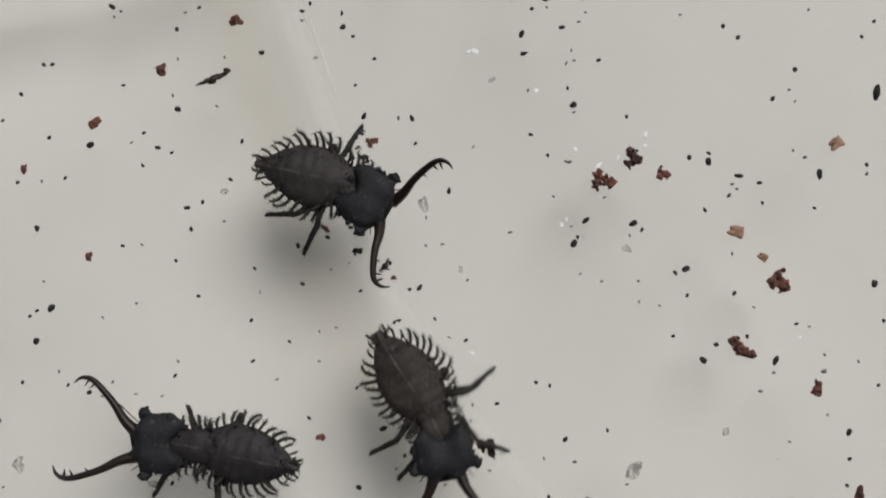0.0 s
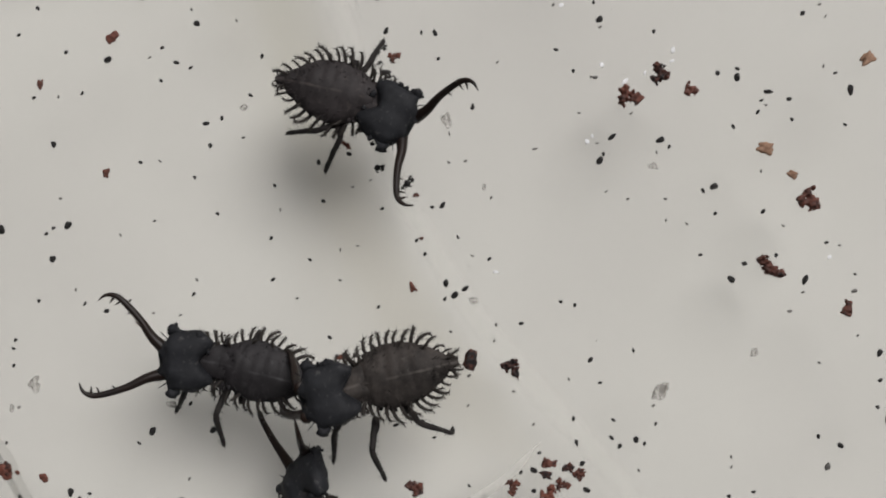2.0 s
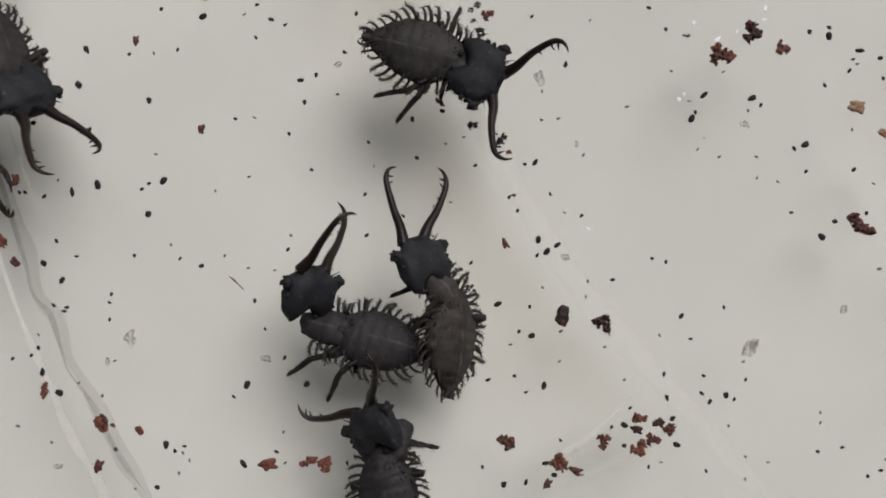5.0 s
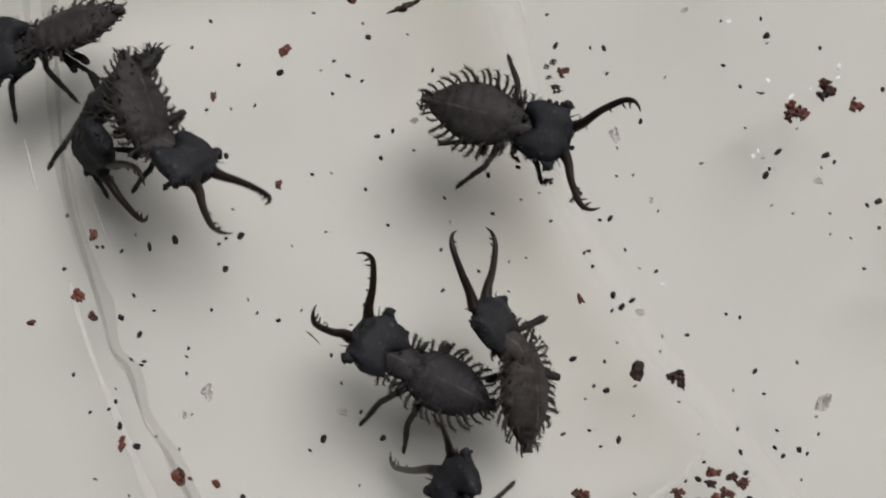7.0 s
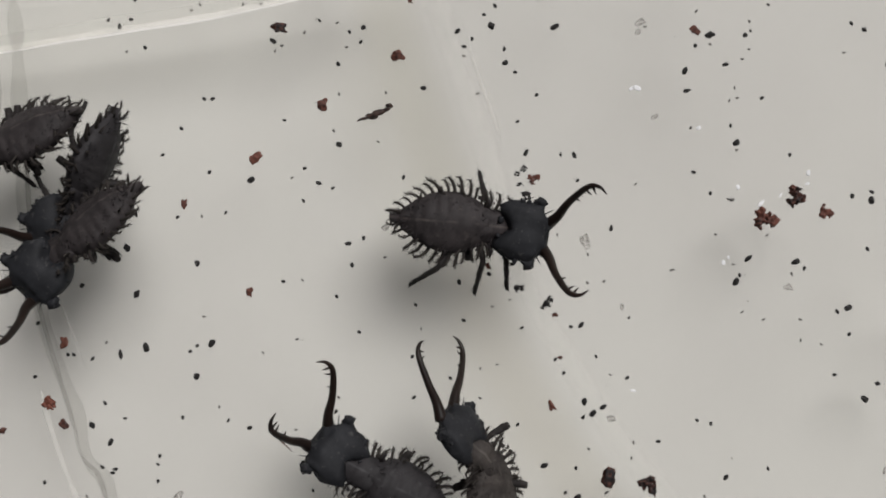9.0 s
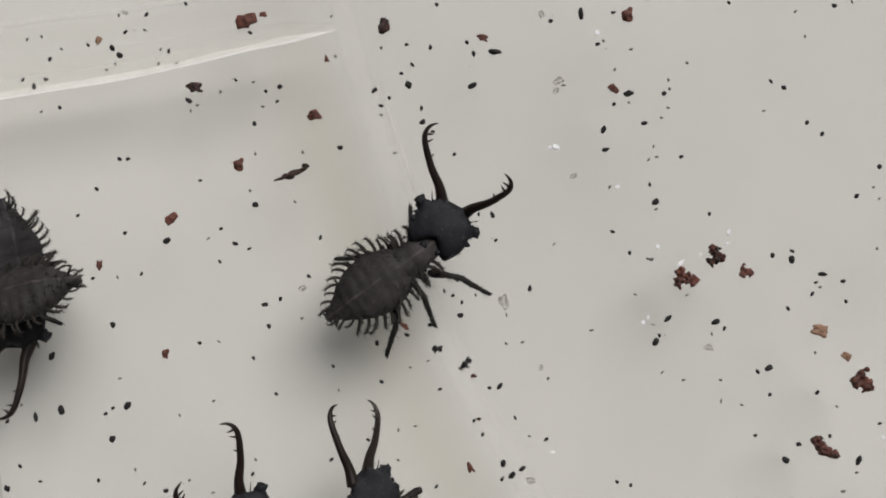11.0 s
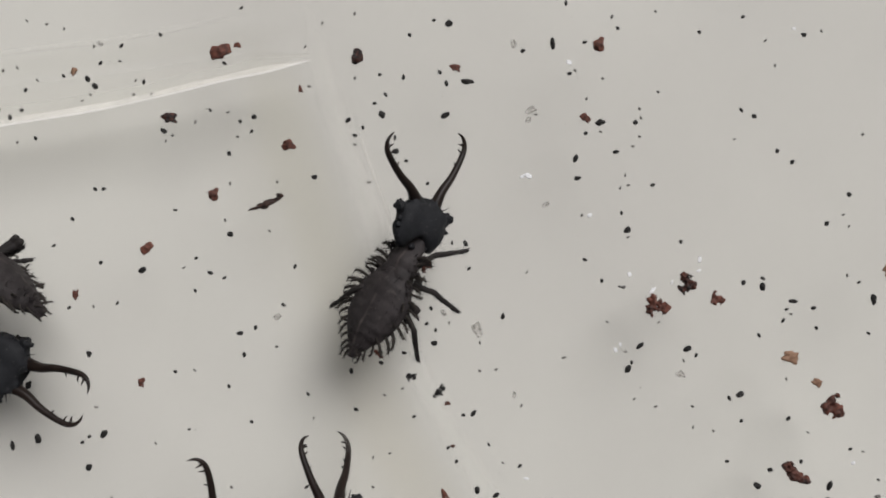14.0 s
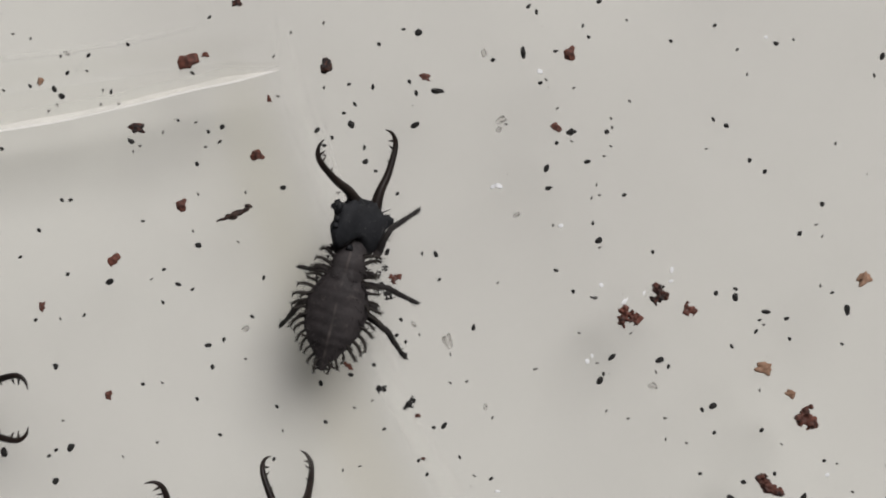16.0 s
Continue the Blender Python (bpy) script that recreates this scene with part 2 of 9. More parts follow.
def blob(bm, size, flat, amount, grain, seed, detail=2, at=(0, 0, 0)):
    made = bmesh.ops.create_icosphere(bm, subdivisions=detail, radius=0.5)
    off = Vector((seed * 5.7, seed * 2.3, seed * 9.1))
    for v in made["verts"]:
        k = 1 + amount * noise.noise(v.co * grain + off)
        v.co = Vector((v.co.x * k * size[0] + at[0], v.co.y * k * size[1] + at[1], v.co.z * k * flat + at[2]))


# ---- the place: a white paper sheet on a table, a clear plastic box on it ----
def table():
    bm = bmesh.new()
    bmesh.ops.create_cube(bm, size=1)
    bmesh.ops.scale(bm, verts=bm.verts, vec=(1.4, 1.0, 0.03))
    bmesh.ops.bevel(bm, geom=bm.edges[:], offset=0.003, segments=2, affect="EDGES")
    ob = new("tabletop", mesh_of("tabletop", bm, PAPER))
    ob.location = (0, 0, -0.0060 - 0.015)
    tagged(ob, "plain white tabletop under the paper sheet", "tabletop", kind="structure")
    bm = bmesh.new()
    bmesh.ops.create_grid(bm, x_segments=105, y_segments=75, size=0.5)
    for v in bm.verts:  # a sheet that lies in slight waves and bulges a little on one side
        x, y = v.co.x * 210, v.co.y * 150
        wave = 0.24 * noise.noise(Vector((x * 0.055 + 3, y * 0.04, 1.0))) + 0.09 * noise.noise(Vector(((x + y) * 0.12, (x - y) * 0.05, 5.0)))
        lift = min(0.8, 0.0009 * min(0.0, x - 2) ** 2)
        lift *= min(1.0, max(0.0, (x + 78) / 34)) * min(1.0, max(0.0, (63 - abs(y)) / 30))
        v.co = Vector((x, y, -5.0 + wave + lift)) * 0.001
    tagged(new("paper_sheet", mesh_of("paper_sheet", bm, PAPER)), "white paper sheet lying slightly wavy under the clear box", "paper sheet", kind="structure")


def plastic_floor():
    bm = bmesh.new()
    bmesh.ops.create_cube(bm, size=1)
    bmesh.ops.scale(bm, verts=bm.verts, vec=(0.17, 0.13, 0.0006))
    bmesh.ops.translate(bm, verts=bm.verts, vec=(0.005, 0, -0.0003))
    ob = new("floor", mesh_of("floor", bm, PLASTIC, False))
    tagged(ob, "clear scuffed plastic box floor over white paper", "plastic floor", kind="structure")
    walls = (("wall_east", 0.0905, 0, 0.001, 0.132), ("wall_west", -0.0805, 0, 0.001, 0.132), ("wall_north", 0.005, 0.0655, 0.17, 0.001), ("wall_south", 0.005, -0.0655, 0.17, 0.001))
    for name, x, y, sx, sy in walls:
        bm = bmesh.new()
        bmesh.ops.create_cube(bm, size=1)
        bmesh.ops.scale(bm, verts=bm.verts, vec=(sx, sy, 0.0314))
        bmesh.ops.translate(bm, verts=bm.verts, vec=(x, y, 0.0157 - 0.0060))
        tagged(new(name, mesh_of(name, bm, PLASTIC, False)), "low clear plastic side wall of the box", "plastic wall", kind="structure")


FOLD = ((-1, 0), (-0.85, 0.12), (-0.7, 0.35), (-0.5, 0.68), (-0.3, 0.9), (0, 1), (0.3, 0.9), (0.5, 0.68), (0.7, 0.35), (0.85, 0.12), (1, 0))
LIP = ((-1, 1), (-0.75, 0.94), (-0.4, 0.72), (0.1, 0.42), (0.6, 0.16), (1, 0))


def ridge(points, width, height, profile=FOLD, mat=RIDGE, wavy=0.25):
    """A low fold moulded in the plastic floor, along points in mm; width: one, or those at its two ends."""
    path = smooth_path([(x, y, 0) for x, y in points], 8)
    bm = bmesh.new()
    layer = bm.verts.layers.float.new("band_opacity")
    rows = []
    n = len(path)
    first, last = width if isinstance(width, tuple) else (width, width)
    for i, q in enumerate(path):
        d = (path[min(i + 1, n - 1)] - path[max(i - 1, 0)]).normalized()
        side = Vector((-d.y, d.x, 0))
        e = min(1, min(i, n - 1 - i) / 5 + 0.15)
        wob = min(1.0, (min(i, n - 1 - i) + 0.2) / 5) * (1 + wavy * noise.noise(q * 0.35)) * (first + (last - first) * i / (n - 1)) / 2
        rows.append([bm.verts.new((q + side * (u * wob) + Vector((0, 0, 0.02 + height * e * h))) * 0.001) for u, h in profile])
        # band colour is full along the middle, none at borders and ends
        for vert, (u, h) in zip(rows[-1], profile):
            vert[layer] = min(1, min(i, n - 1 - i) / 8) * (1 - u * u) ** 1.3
    for a, b in zip(rows, rows[1:]):
        for k in range(len(profile) - 1):
            bm.faces.new((a[k], a[k + 1], b[k + 1], b[k]))
    ob = new("moulded_ridge", mesh_of("moulded_ridge", bm, mat))
    tagged(ob, "faint moulded fold or band in the clear plastic floor, some coloured as highlight or shade", "plastic fold", kind="structure")


table()
plastic_floor()
# the long fold, and a yellowish band beside it
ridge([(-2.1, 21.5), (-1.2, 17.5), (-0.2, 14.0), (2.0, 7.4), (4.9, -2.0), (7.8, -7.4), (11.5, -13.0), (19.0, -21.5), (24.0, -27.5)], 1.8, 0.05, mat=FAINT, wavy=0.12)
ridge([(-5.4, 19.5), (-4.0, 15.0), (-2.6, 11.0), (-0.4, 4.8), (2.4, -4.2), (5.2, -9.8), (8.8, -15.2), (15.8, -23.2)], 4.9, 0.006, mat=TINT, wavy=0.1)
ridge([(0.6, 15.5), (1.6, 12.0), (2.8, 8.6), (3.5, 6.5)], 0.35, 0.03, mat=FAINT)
# the curved west edge: a wavy fold, its shade tinted grey with a thin dark line, its highlight a whitened lip
ridge([(-27.9, 17.0), (-27.5, 12.4), (-27.0, 1.5), (-26.2, -2.8), (-25.6, -5.4), (-24.3, -8.9), (-23.6, -10.6), (-23.0, -13.3), (-22.0, -14.5), (-21.6, -15.6), (-21.1, -17.2), (-20.2, -18.6), (-19.2, -20.4), (-18.5, -21.8), (-17.6, -23.6), (-16.5, -25.3), (-14.6, -29.3)], (0.8, 1.0), 0.22, mat=GREY_EDGE, wavy=0.7)
ridge([(-27.1, 9.0), (-26.7, 1.5), (-26.2, -3.2), (-24.9, -7.8), (-23.9, -11.2), (-23.35, -13.2), (-22.3, -14.4), (-21.6, -16.6), (-21.1, -18.0), (-19.8, -19.8), (-18.9, -21.5), (-17.8, -23.5), (-16.3, -25.6)], 0.3, 0.2, mat=DARK_EDGE, wavy=0.9)
ridge([(-26.0, -8.9), (-25.5, -10.8), (-24.5, -13.8), (-23.2, -17.0), (-22.2, -19.2), (-21.5, -21.0), (-20.6, -22.8), (-19.6, -24.3), (-18.6, -26.4)], (0.3, 0.62), 0.1, LIP, RIDGE, 1.2)
ridge([(-28.95, 0.2), (-28.5, -1.6), (-28.1, -3.2)], 0.22, 0.1, mat=RIDGE)
ridge([(-25.3, -1.3), (-24.3, -4.4), (-22.7, -8.6)], 0.3, 0.12, mat=FAINT)
ridge([(-31.1, 15.5), (-30.95, 12.8), (-30.75, 9.4)], 0.5, 0.12, mat=RIDGE)
ridge([(-29.3, 15.5), (-29.0, 12.0), (-28.7, 6.0)], 0.7, 0.14, mat=GREY_EDGE)
# the straight north edge: a milky bevel, a highlight whitened along its lip, and a band tinted grey as shade beyond it
ridge([(-40.0, 12.2), (-28.9, 13.8), (-21.6, 15.05), (-14.4, 16.05), (-7.2, 17.3), (-1.7, 18.2)], (3.0, 1.0), 0.24, LIP, BEVEL, 0.1)
ridge([(-40.0, 10.75), (-28.9, 12.65), (-21.6, 13.85), (-14.4, 15.0), (-7.2, 16.62), (-1.8, 17.72)], (0.58, 0.5), 0.2, LIP, CREST, 0.3)
ridge([(-40.0, 11.1), (-28.9, 13.0), (-21.6, 14.2), (-14.4, 15.35), (-7.2, 16.9), (-1.8, 17.95)], (1.4, 1.0), 0.16, LIP, STREAK, 0.2)
ridge([(-40.0, 14.4), (-28.8, 16.0), (-21.6, 17.2), (-14.4, 18.0), (-7.2, 19.0), (-1.8, 19.9)], (2.2, 1.9), 0.05, mat=GREY_SHADE, wavy=0.15)
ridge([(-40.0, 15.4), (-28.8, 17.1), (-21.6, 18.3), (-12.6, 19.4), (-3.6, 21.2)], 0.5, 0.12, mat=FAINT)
ridge([(18.4, -20.4), (14.1, -23.3), (9.1, -25.8)], 0.9, 0.15, mat=FAINT)
ridge([(14.5, -19.5), (12.0, -22.0), (8.5, -24.2)], 0.6, 0.1, mat=RIDGE)


# ---- the larvae ----
TAIL = -4.02
FLANK = ((TAIL, 0.14), (-3.75, 0.27), (-3.45, 0.44), (-3.1, 0.72), (-2.7, 1.02), (-2.3, 1.28), (-1.8, 1.53), (-1.3, 1.70), (-0.8, 1.81), (-0.2, 1.85), (0.4, 1.77), (1.0, 1.55), (1.5, 1.24), (2.0, 0.95))


def flank(y):
    """Half width of the abdomen at y, in mm."""
    for (a, wa), (b, wb) in zip(FLANK, FLANK[1:]):
        if y <= b:
            return wa + (wb - wa) * max(0.0, y - a) / (b - a)
    return FLANK[-1][1]


def abdomen_mesh(seed, hide):
    bm = bmesh.new()
    rings = []
    for i in range(52):
        y = TAIL + (2.0 - TAIL) * i / 51
        w = flank(y)
        seg = abs(math.sin((y + 4.0) * math.pi / 0.68))
        w2 = w * (0.985 + 0.015 * seg)
        h = min(0.82, 0.12 + w * 0.45) * (0.98 + 0.02 * seg)
        rings.append((y, w2, h, 1.9 + 0.1 * math.sin((y - TAIL) / (2 - TAIL) * math.pi)))
    loft(bm, rings, 2.2, 24)
    bm.normal_update()
    for v in bm.verts:  # a low keel along the back, and side rows of warts
        x, y, z = (c * 1000 for c in v.co)
        if z > 2.0:
            v.co.z += 0.00022 * math.exp(-abs(x) / 0.45)
            v.co.z += 0.00005 * math.exp(-((abs(x) - 0.75) / 0.22) ** 2) * abs(math.sin((y + 4.0) * math.pi / 0.68))
    roughen(bm, 0.1, 0.4, seed)
    hairs = random.Random(seed)
    for _ in range(26):  # a tuft of stiff bristles round the pointed tail
        y = hairs.uniform(-4.0, -3.4)
        s = hairs.choice((-1, 1))
        p = Vector((s * flank(y) * 0.9, y, 1.9 + hairs.uniform(-0.1, 0.15)))
        tip = p + Vector((s * hairs.uniform(0.05, 0.3), hairs.uniform(-0.26, -0.05), hairs.uniform(-0.1, 0.15)))
        tube(bm, [p, (p + tip) / 2, tip], [0.045, 0.03, 0.012], 4)
    for _ in range(150):  # short stiff hairs on the back
        y = hairs.uniform(-3.6, 1.8)
        w = flank(y) * 0.92
        x = hairs.uniform(-w, w)
        z = 1.9 + 0.75 * math.sqrt(max(0.0, 1 - (x / (w + 0.3)) ** 2))
        p = Vector((x, y, z))
        tip = p + Vector((x * 0.2 + hairs.uniform(-0.16, 0.16), hairs.uniform(-0.35, 0.05), hairs.uniform(0.12, 0.42)))
        tube(bm, [p, (p + tip) / 2 + Vector((0, 0, 0.03)), tip], [0.03, 0.01], 3)
    return mesh_of("abdomen", bm, hide)


def thorax_mesh(seed, hide):
    bm = bmesh.new()
    loft(bm, [(1.1, 1.1, 0.5, 1.9), (1.45, 1.22, 0.66, 1.95), (1.8, 1.12, 0.74, 1.98), (2.1, 1.06, 0.64, 2.0), (2.3, 1.08, 0.66, 2.0), (2.6, 1.1, 0.68, 2.02), (2.85, 1.02, 0.62, 2.02),
              (3.1, 0.93, 0.54, 1.98), (3.5, 0.88, 0.52, 1.9), (3.85, 0.8, 0.48, 1.86), (4.1, 0.68, 0.4, 1.84), (4.35, 0.46, 0.26, 1.82), (4.5, 0.2, 0.1, 1.8)], 2.3, 24)
    roughen(bm, 0.2, 0.45, seed + 5)
    clods = random.Random(seed + 40)
    for _ in range(34):  # hairs and clods of stuck dirt along the flanks
        side, y = clods.choice((-1, 1)), clods.uniform(1.3, 3.3)
        x = side * ((1.15 if y < 2.0 else 0.85) + clods.uniform(-0.15, 0.05))
        z = 2.0 + clods.uniform(-0.1, 0.5)
        tip = Vector((x + side * clods.uniform(0.2, 0.6), y + clods.uniform(-0.3, 0.4), z + clods.uniform(-0.1, 0.3)))
        tube(bm, [Vector((x, y, z)), (Vector((x, y, z)) + tip) / 2 + Vector((0, 0.03, 0.05)), tip], [0.05, 0.03, 0.015], 4)
        if clods.random() < 0.5:
            size = clods.uniform(0.12, 0.3)
            blob(bm, (size * 0.001, size * 0.0008), size * 0.0007, 0.9, 2.4, clods.random() * 9, 2, tip * 0.001)
    bmesh.ops.translate(bm, verts=bm.verts, vec=(0, -0.0015, -0.00195))
    return mesh_of("thorax", bm, hide)


def head_mesh(seed):
    """Squarish flat head; the rear corners stand back as lobes beside the neck."""
    bm = bmesh.new()
    loft(bm, [(-0.3, 0.85, 0.25, 0), (-0.15, 1.3, 0.42, 0), (0.1, 1.62, 0.58, 0.02), (0.4, 1.78, 0.68, 0.03), (0.8, 1.84, 0.74, 0.04), (1.2, 1.83, 0.76, 0.05), (1.6, 1.82, 0.76, 0.05),
              (2.0, 1.83, 0.72, 0.04), (2.25, 1.78, 0.66, 0.03), (2.42, 1.42, 0.58, 0.0), (2.6, 1.2, 0.52, -0.02), (2.85, 1.1, 0.44, -0.04), (3.1, 0.92, 0.3, -0.05)], 2.8, 40)
    for v in bm.verts:
        x, y = v.co.x * 1000, v.co.y * 1000
        back = max(0.0, 1 - (y + 0.25) / 1.2)
        v.co.y += 0.001 * back * (0.62 * math.exp(-(x / 0.55) ** 2) - 0.42 * math.exp(-((abs(x) - 1.15) / 0.4) ** 2))
        v.co.y = 0.0031 - (0.0031 - v.co.y) * 0.92
        front = max(0.0, (y - 2.6) / 0.5)
        v.co.y -= 0.001 * front * 0.42 * math.exp(-(x / 0.34) ** 2)
        if v.co.z > 0:
            v.co.z -= 0.0001 * math.exp(-(x / 0.25) ** 2)
    roughen(bm, 0.15, 0.6, seed + 9)
    roughen(bm, 0.1, 0.22, seed + 3)
    hairs = random.Random(seed + 2)
    for _ in range(14):  # crusted lumps along the rim
        a = hairs.uniform(0, 2 * math.pi)
        size = hairs.uniform(0.2, 0.46)
        blob(bm, (size * 0.001, size * 0.0008), size * 0.0006, 0.9, 2.4, hairs.random() * 9, 2, (0.00182 * math.cos(a), 0.0012 + 0.00125 * math.sin(a), 0.0003))
    for _ in range(46):
        s = hairs.choice((-1, 1))
        y = hairs.uniform(0.2, 3.0)
        p = Vector((s * (1.7 if y < 2.4 else 1.1), y, hairs.uniform(-0.2, 0.4)))
        tip = p + Vector((s * hairs.uniform(0.1, 0.26), hairs.uniform(-0.1, 0.2), hairs.uniform(0, 0.15)))
        tube(bm, [p, (p + tip) / 2, tip], [0.025, 0.006], 3)
    return mesh_of("head", bm, BLACK_CHITIN)


def mandible_mesh(side):
    """A long sickle jaw, base at the origin and tip on +y, with three inner teeth and fine hairs."""
    bm = bmesh.new()
    raw = [(0, -0.25), (0.3, 0.75), (0.84, 1.75), (1.28, 2.9), (1.45, 3.6), (1.38, 4.05), (1.12, 4.38), (0.7, 4.55)]
    a = math.atan2(0.70, 4.55)
    pts = [(side * (x * math.cos(a) - y * math.sin(a)), x * math.sin(a) + y * math.cos(a), -0.05 + 0.05 * math.sin(y)) for x, y in raw]
    path = smooth_path(pts, 5)
    tube(bm, path, [0.40, 0.30, 0.235, 0.20, 0.175, 0.14, 0.095, 0.03], 9)
    n = len(path) - 1
    for f, length in ((0.38, 0.30), (0.53, 0.42), (0.67, 0.44)):
        i = int(f * n)
        d = (path[i + 1] - path[i - 1]).normalized()
        inward = Vector((-side * d.y, side * d.x, 0))
        p = path[i] + inward * 0.1
        tube(bm, [p, p + inward * length * 0.55 + d * 0.04, p + inward * length + d * 0.12], [0.085, 0.06, 0.025], 5)
    hairs = random.Random(4)
    for _ in range(22):
        i = int(hairs.uniform(0.06, 0.72) * n)
        d = (path[i + 1] - path[max(i - 1, 0)]).normalized()
        inward = Vector((-side * d.y, side * d.x, 0))
        p = path[i] + inward * 0.08
        tip = p + inward * hairs.uniform(0.12, 0.26) + d * hairs.uniform(-0.05, 0.15)
        tube(bm, [p, (p + tip) / 2, tip], [0.02, 0.006], 3)
    return mesh_of("mandible", bm, JAW_CHITIN)


def leg_mesh(side):
    """A jointed leg along +y, from its hip at the origin down to the claws; the knee bends towards the head."""
    bm = bmesh.new()
    k = -0.34 * side
    tube(bm, smooth_path([(-k * 0.3, -0.55, 0.06), (-k * 0.15, -0.25, -0.02), (0, 0, 0), (k * 0.5, 0.5, 0.3), (k, 1.3, 0.5)], 4), [0.2, 0.26, 0.26, 0.24, 0.2, 0.17], 8)
    tube(bm, smooth_path([(k * 1.02, 1.2, 0.48), (k * 1.0, 1.6, 0.3), (k * 0.6, 2.2, -0.1), (k * 0.25, 2.9, -0.7)], 4), [0.16, 0.2, 0.185, 0.165, 0.13], 8)
    tube(bm, smooth_path([(k * 0.25, 2.84, -0.66), (k * 0.1, 3.2, -1.05), (0, 3.5, -1.25)], 3), [0.13, 0.16, 0.14, 0.12], 7)
    for s in (-1, 1):
        tube(bm, [Vector((0, 3.46, -1.24)), Vector((s * 0.07, 3.6, -1.28)), Vector((s * 0.06, 3.7, -1.34))], [0.035, 0.01], 4)
    roughen(bm, 0.05, 0.25, 3)
    hairs = random.Random(8)
    for _ in range(40):
        y = hairs.uniform(0.4, 3.3)
        z = 0.4 - max(0.0, y - 1.3) * 0.72
        p = Vector((k * (y / 1.3 if y < 1.3 else (3.4 - y) / 2.1), y, z))
        tip = p + Vector((hairs.choice((-1, 1)) * hairs.uniform(0.2, 0.36), hairs.uniform(0, 0.2), hairs.uniform(-0.1, 0.1)))
        tube(bm, [p, (p + tip) / 2, tip], [0.022, 0.008], 3)
    return mesh_of("leg", bm, LEG_CHITIN)


def bristle_mesh(bend):
    """A fringed side process: a stalk along +y that curls over, with a brush of fine hairs on its outer half."""
    bm = bmesh.new()
    path = smooth_path([(0, -0.2, 0), (bend * 0.08, 0.3, 0.05), (bend * 0.45, 0.72, 0.05), (bend * 1.05, 0.98, 0.0)], 5)
    tube(bm, path, [0.135, 0.115, 0.1, 0.085, 0.06], 6)
    hairs = random.Random(3 + int(bend * 50))
    n = len(path) - 1
    for _ in range(30):
        i = min(n - 1, int(n * hairs.uniform(0.3, 1.0)))
        p = path[i]
        d = (path[i + 1] - path[i]).normalized()
        side = Vector((d.y, -d.x, 0)) * hairs.choice((-1, 1))
        tip = p + side * hairs.uniform(0.1, 0.26) + d * hairs.uniform(0.08, 0.3) + Vector((0, 0, hairs.uniform(-0.08, 0.1)))
        tube(bm, [p, (p + tip) / 2, tip], [0.024, 0.009], 3)
    return mesh_of("bristle", bm, BRISTLE)


def eye_mesh():
    """A knob of small round eyes on a short stub."""
    bm = bmesh.new()
    made = bmesh.ops.create_icosphere(bm, subdivisions=3, radius=0.00027)
    bmesh.ops.scale(bm, verts=made["verts"], vec=(1.0, 1.15, 0.9))
    roughen(bm, 0.16, 0.22, 5)
    for k in range(7):
        a, lift = k * 2 * math.pi / 7, 0.12 if k % 2 else 0.22
        made = bmesh.ops.create_icosphere(bm, subdivisions=1, radius=0.00008)
        bmesh.ops.translate(bm, verts=made["verts"], vec=(0.0002 * math.cos(a), 0.001 * lift, 0.0002 * math.sin(a)))
    return mesh_of("eye", bm, BLACK_CHITIN)


def antenna_mesh():
    bm = bmesh.new()
    tube(bm, smooth_path([(0, 0, 0), (0.02, 0.3, 0.08), (0.06, 0.62, 0.1)], 3), [0.05, 0.035, 0.02], 5)
    return mesh_of("antenna", bm, BLACK_CHITIN)


LEG = {"L": leg_mesh(-1), "R": leg_mesh(1)}
EYE, ANTENNA = eye_mesh(), antenna_mesh()
JAW = {-1: mandible_mesh(-1), 1: mandible_mesh(1)}
BRISTLES = [bristle_mesh(b) for b in (-0.62, -0.4, -0.18, 0.18, 0.4, 0.62)]
SIDE = [(1.9 - 5.5 * k / 13, flank(1.9 - 5.5 * k / 13)) for k in range(14)]


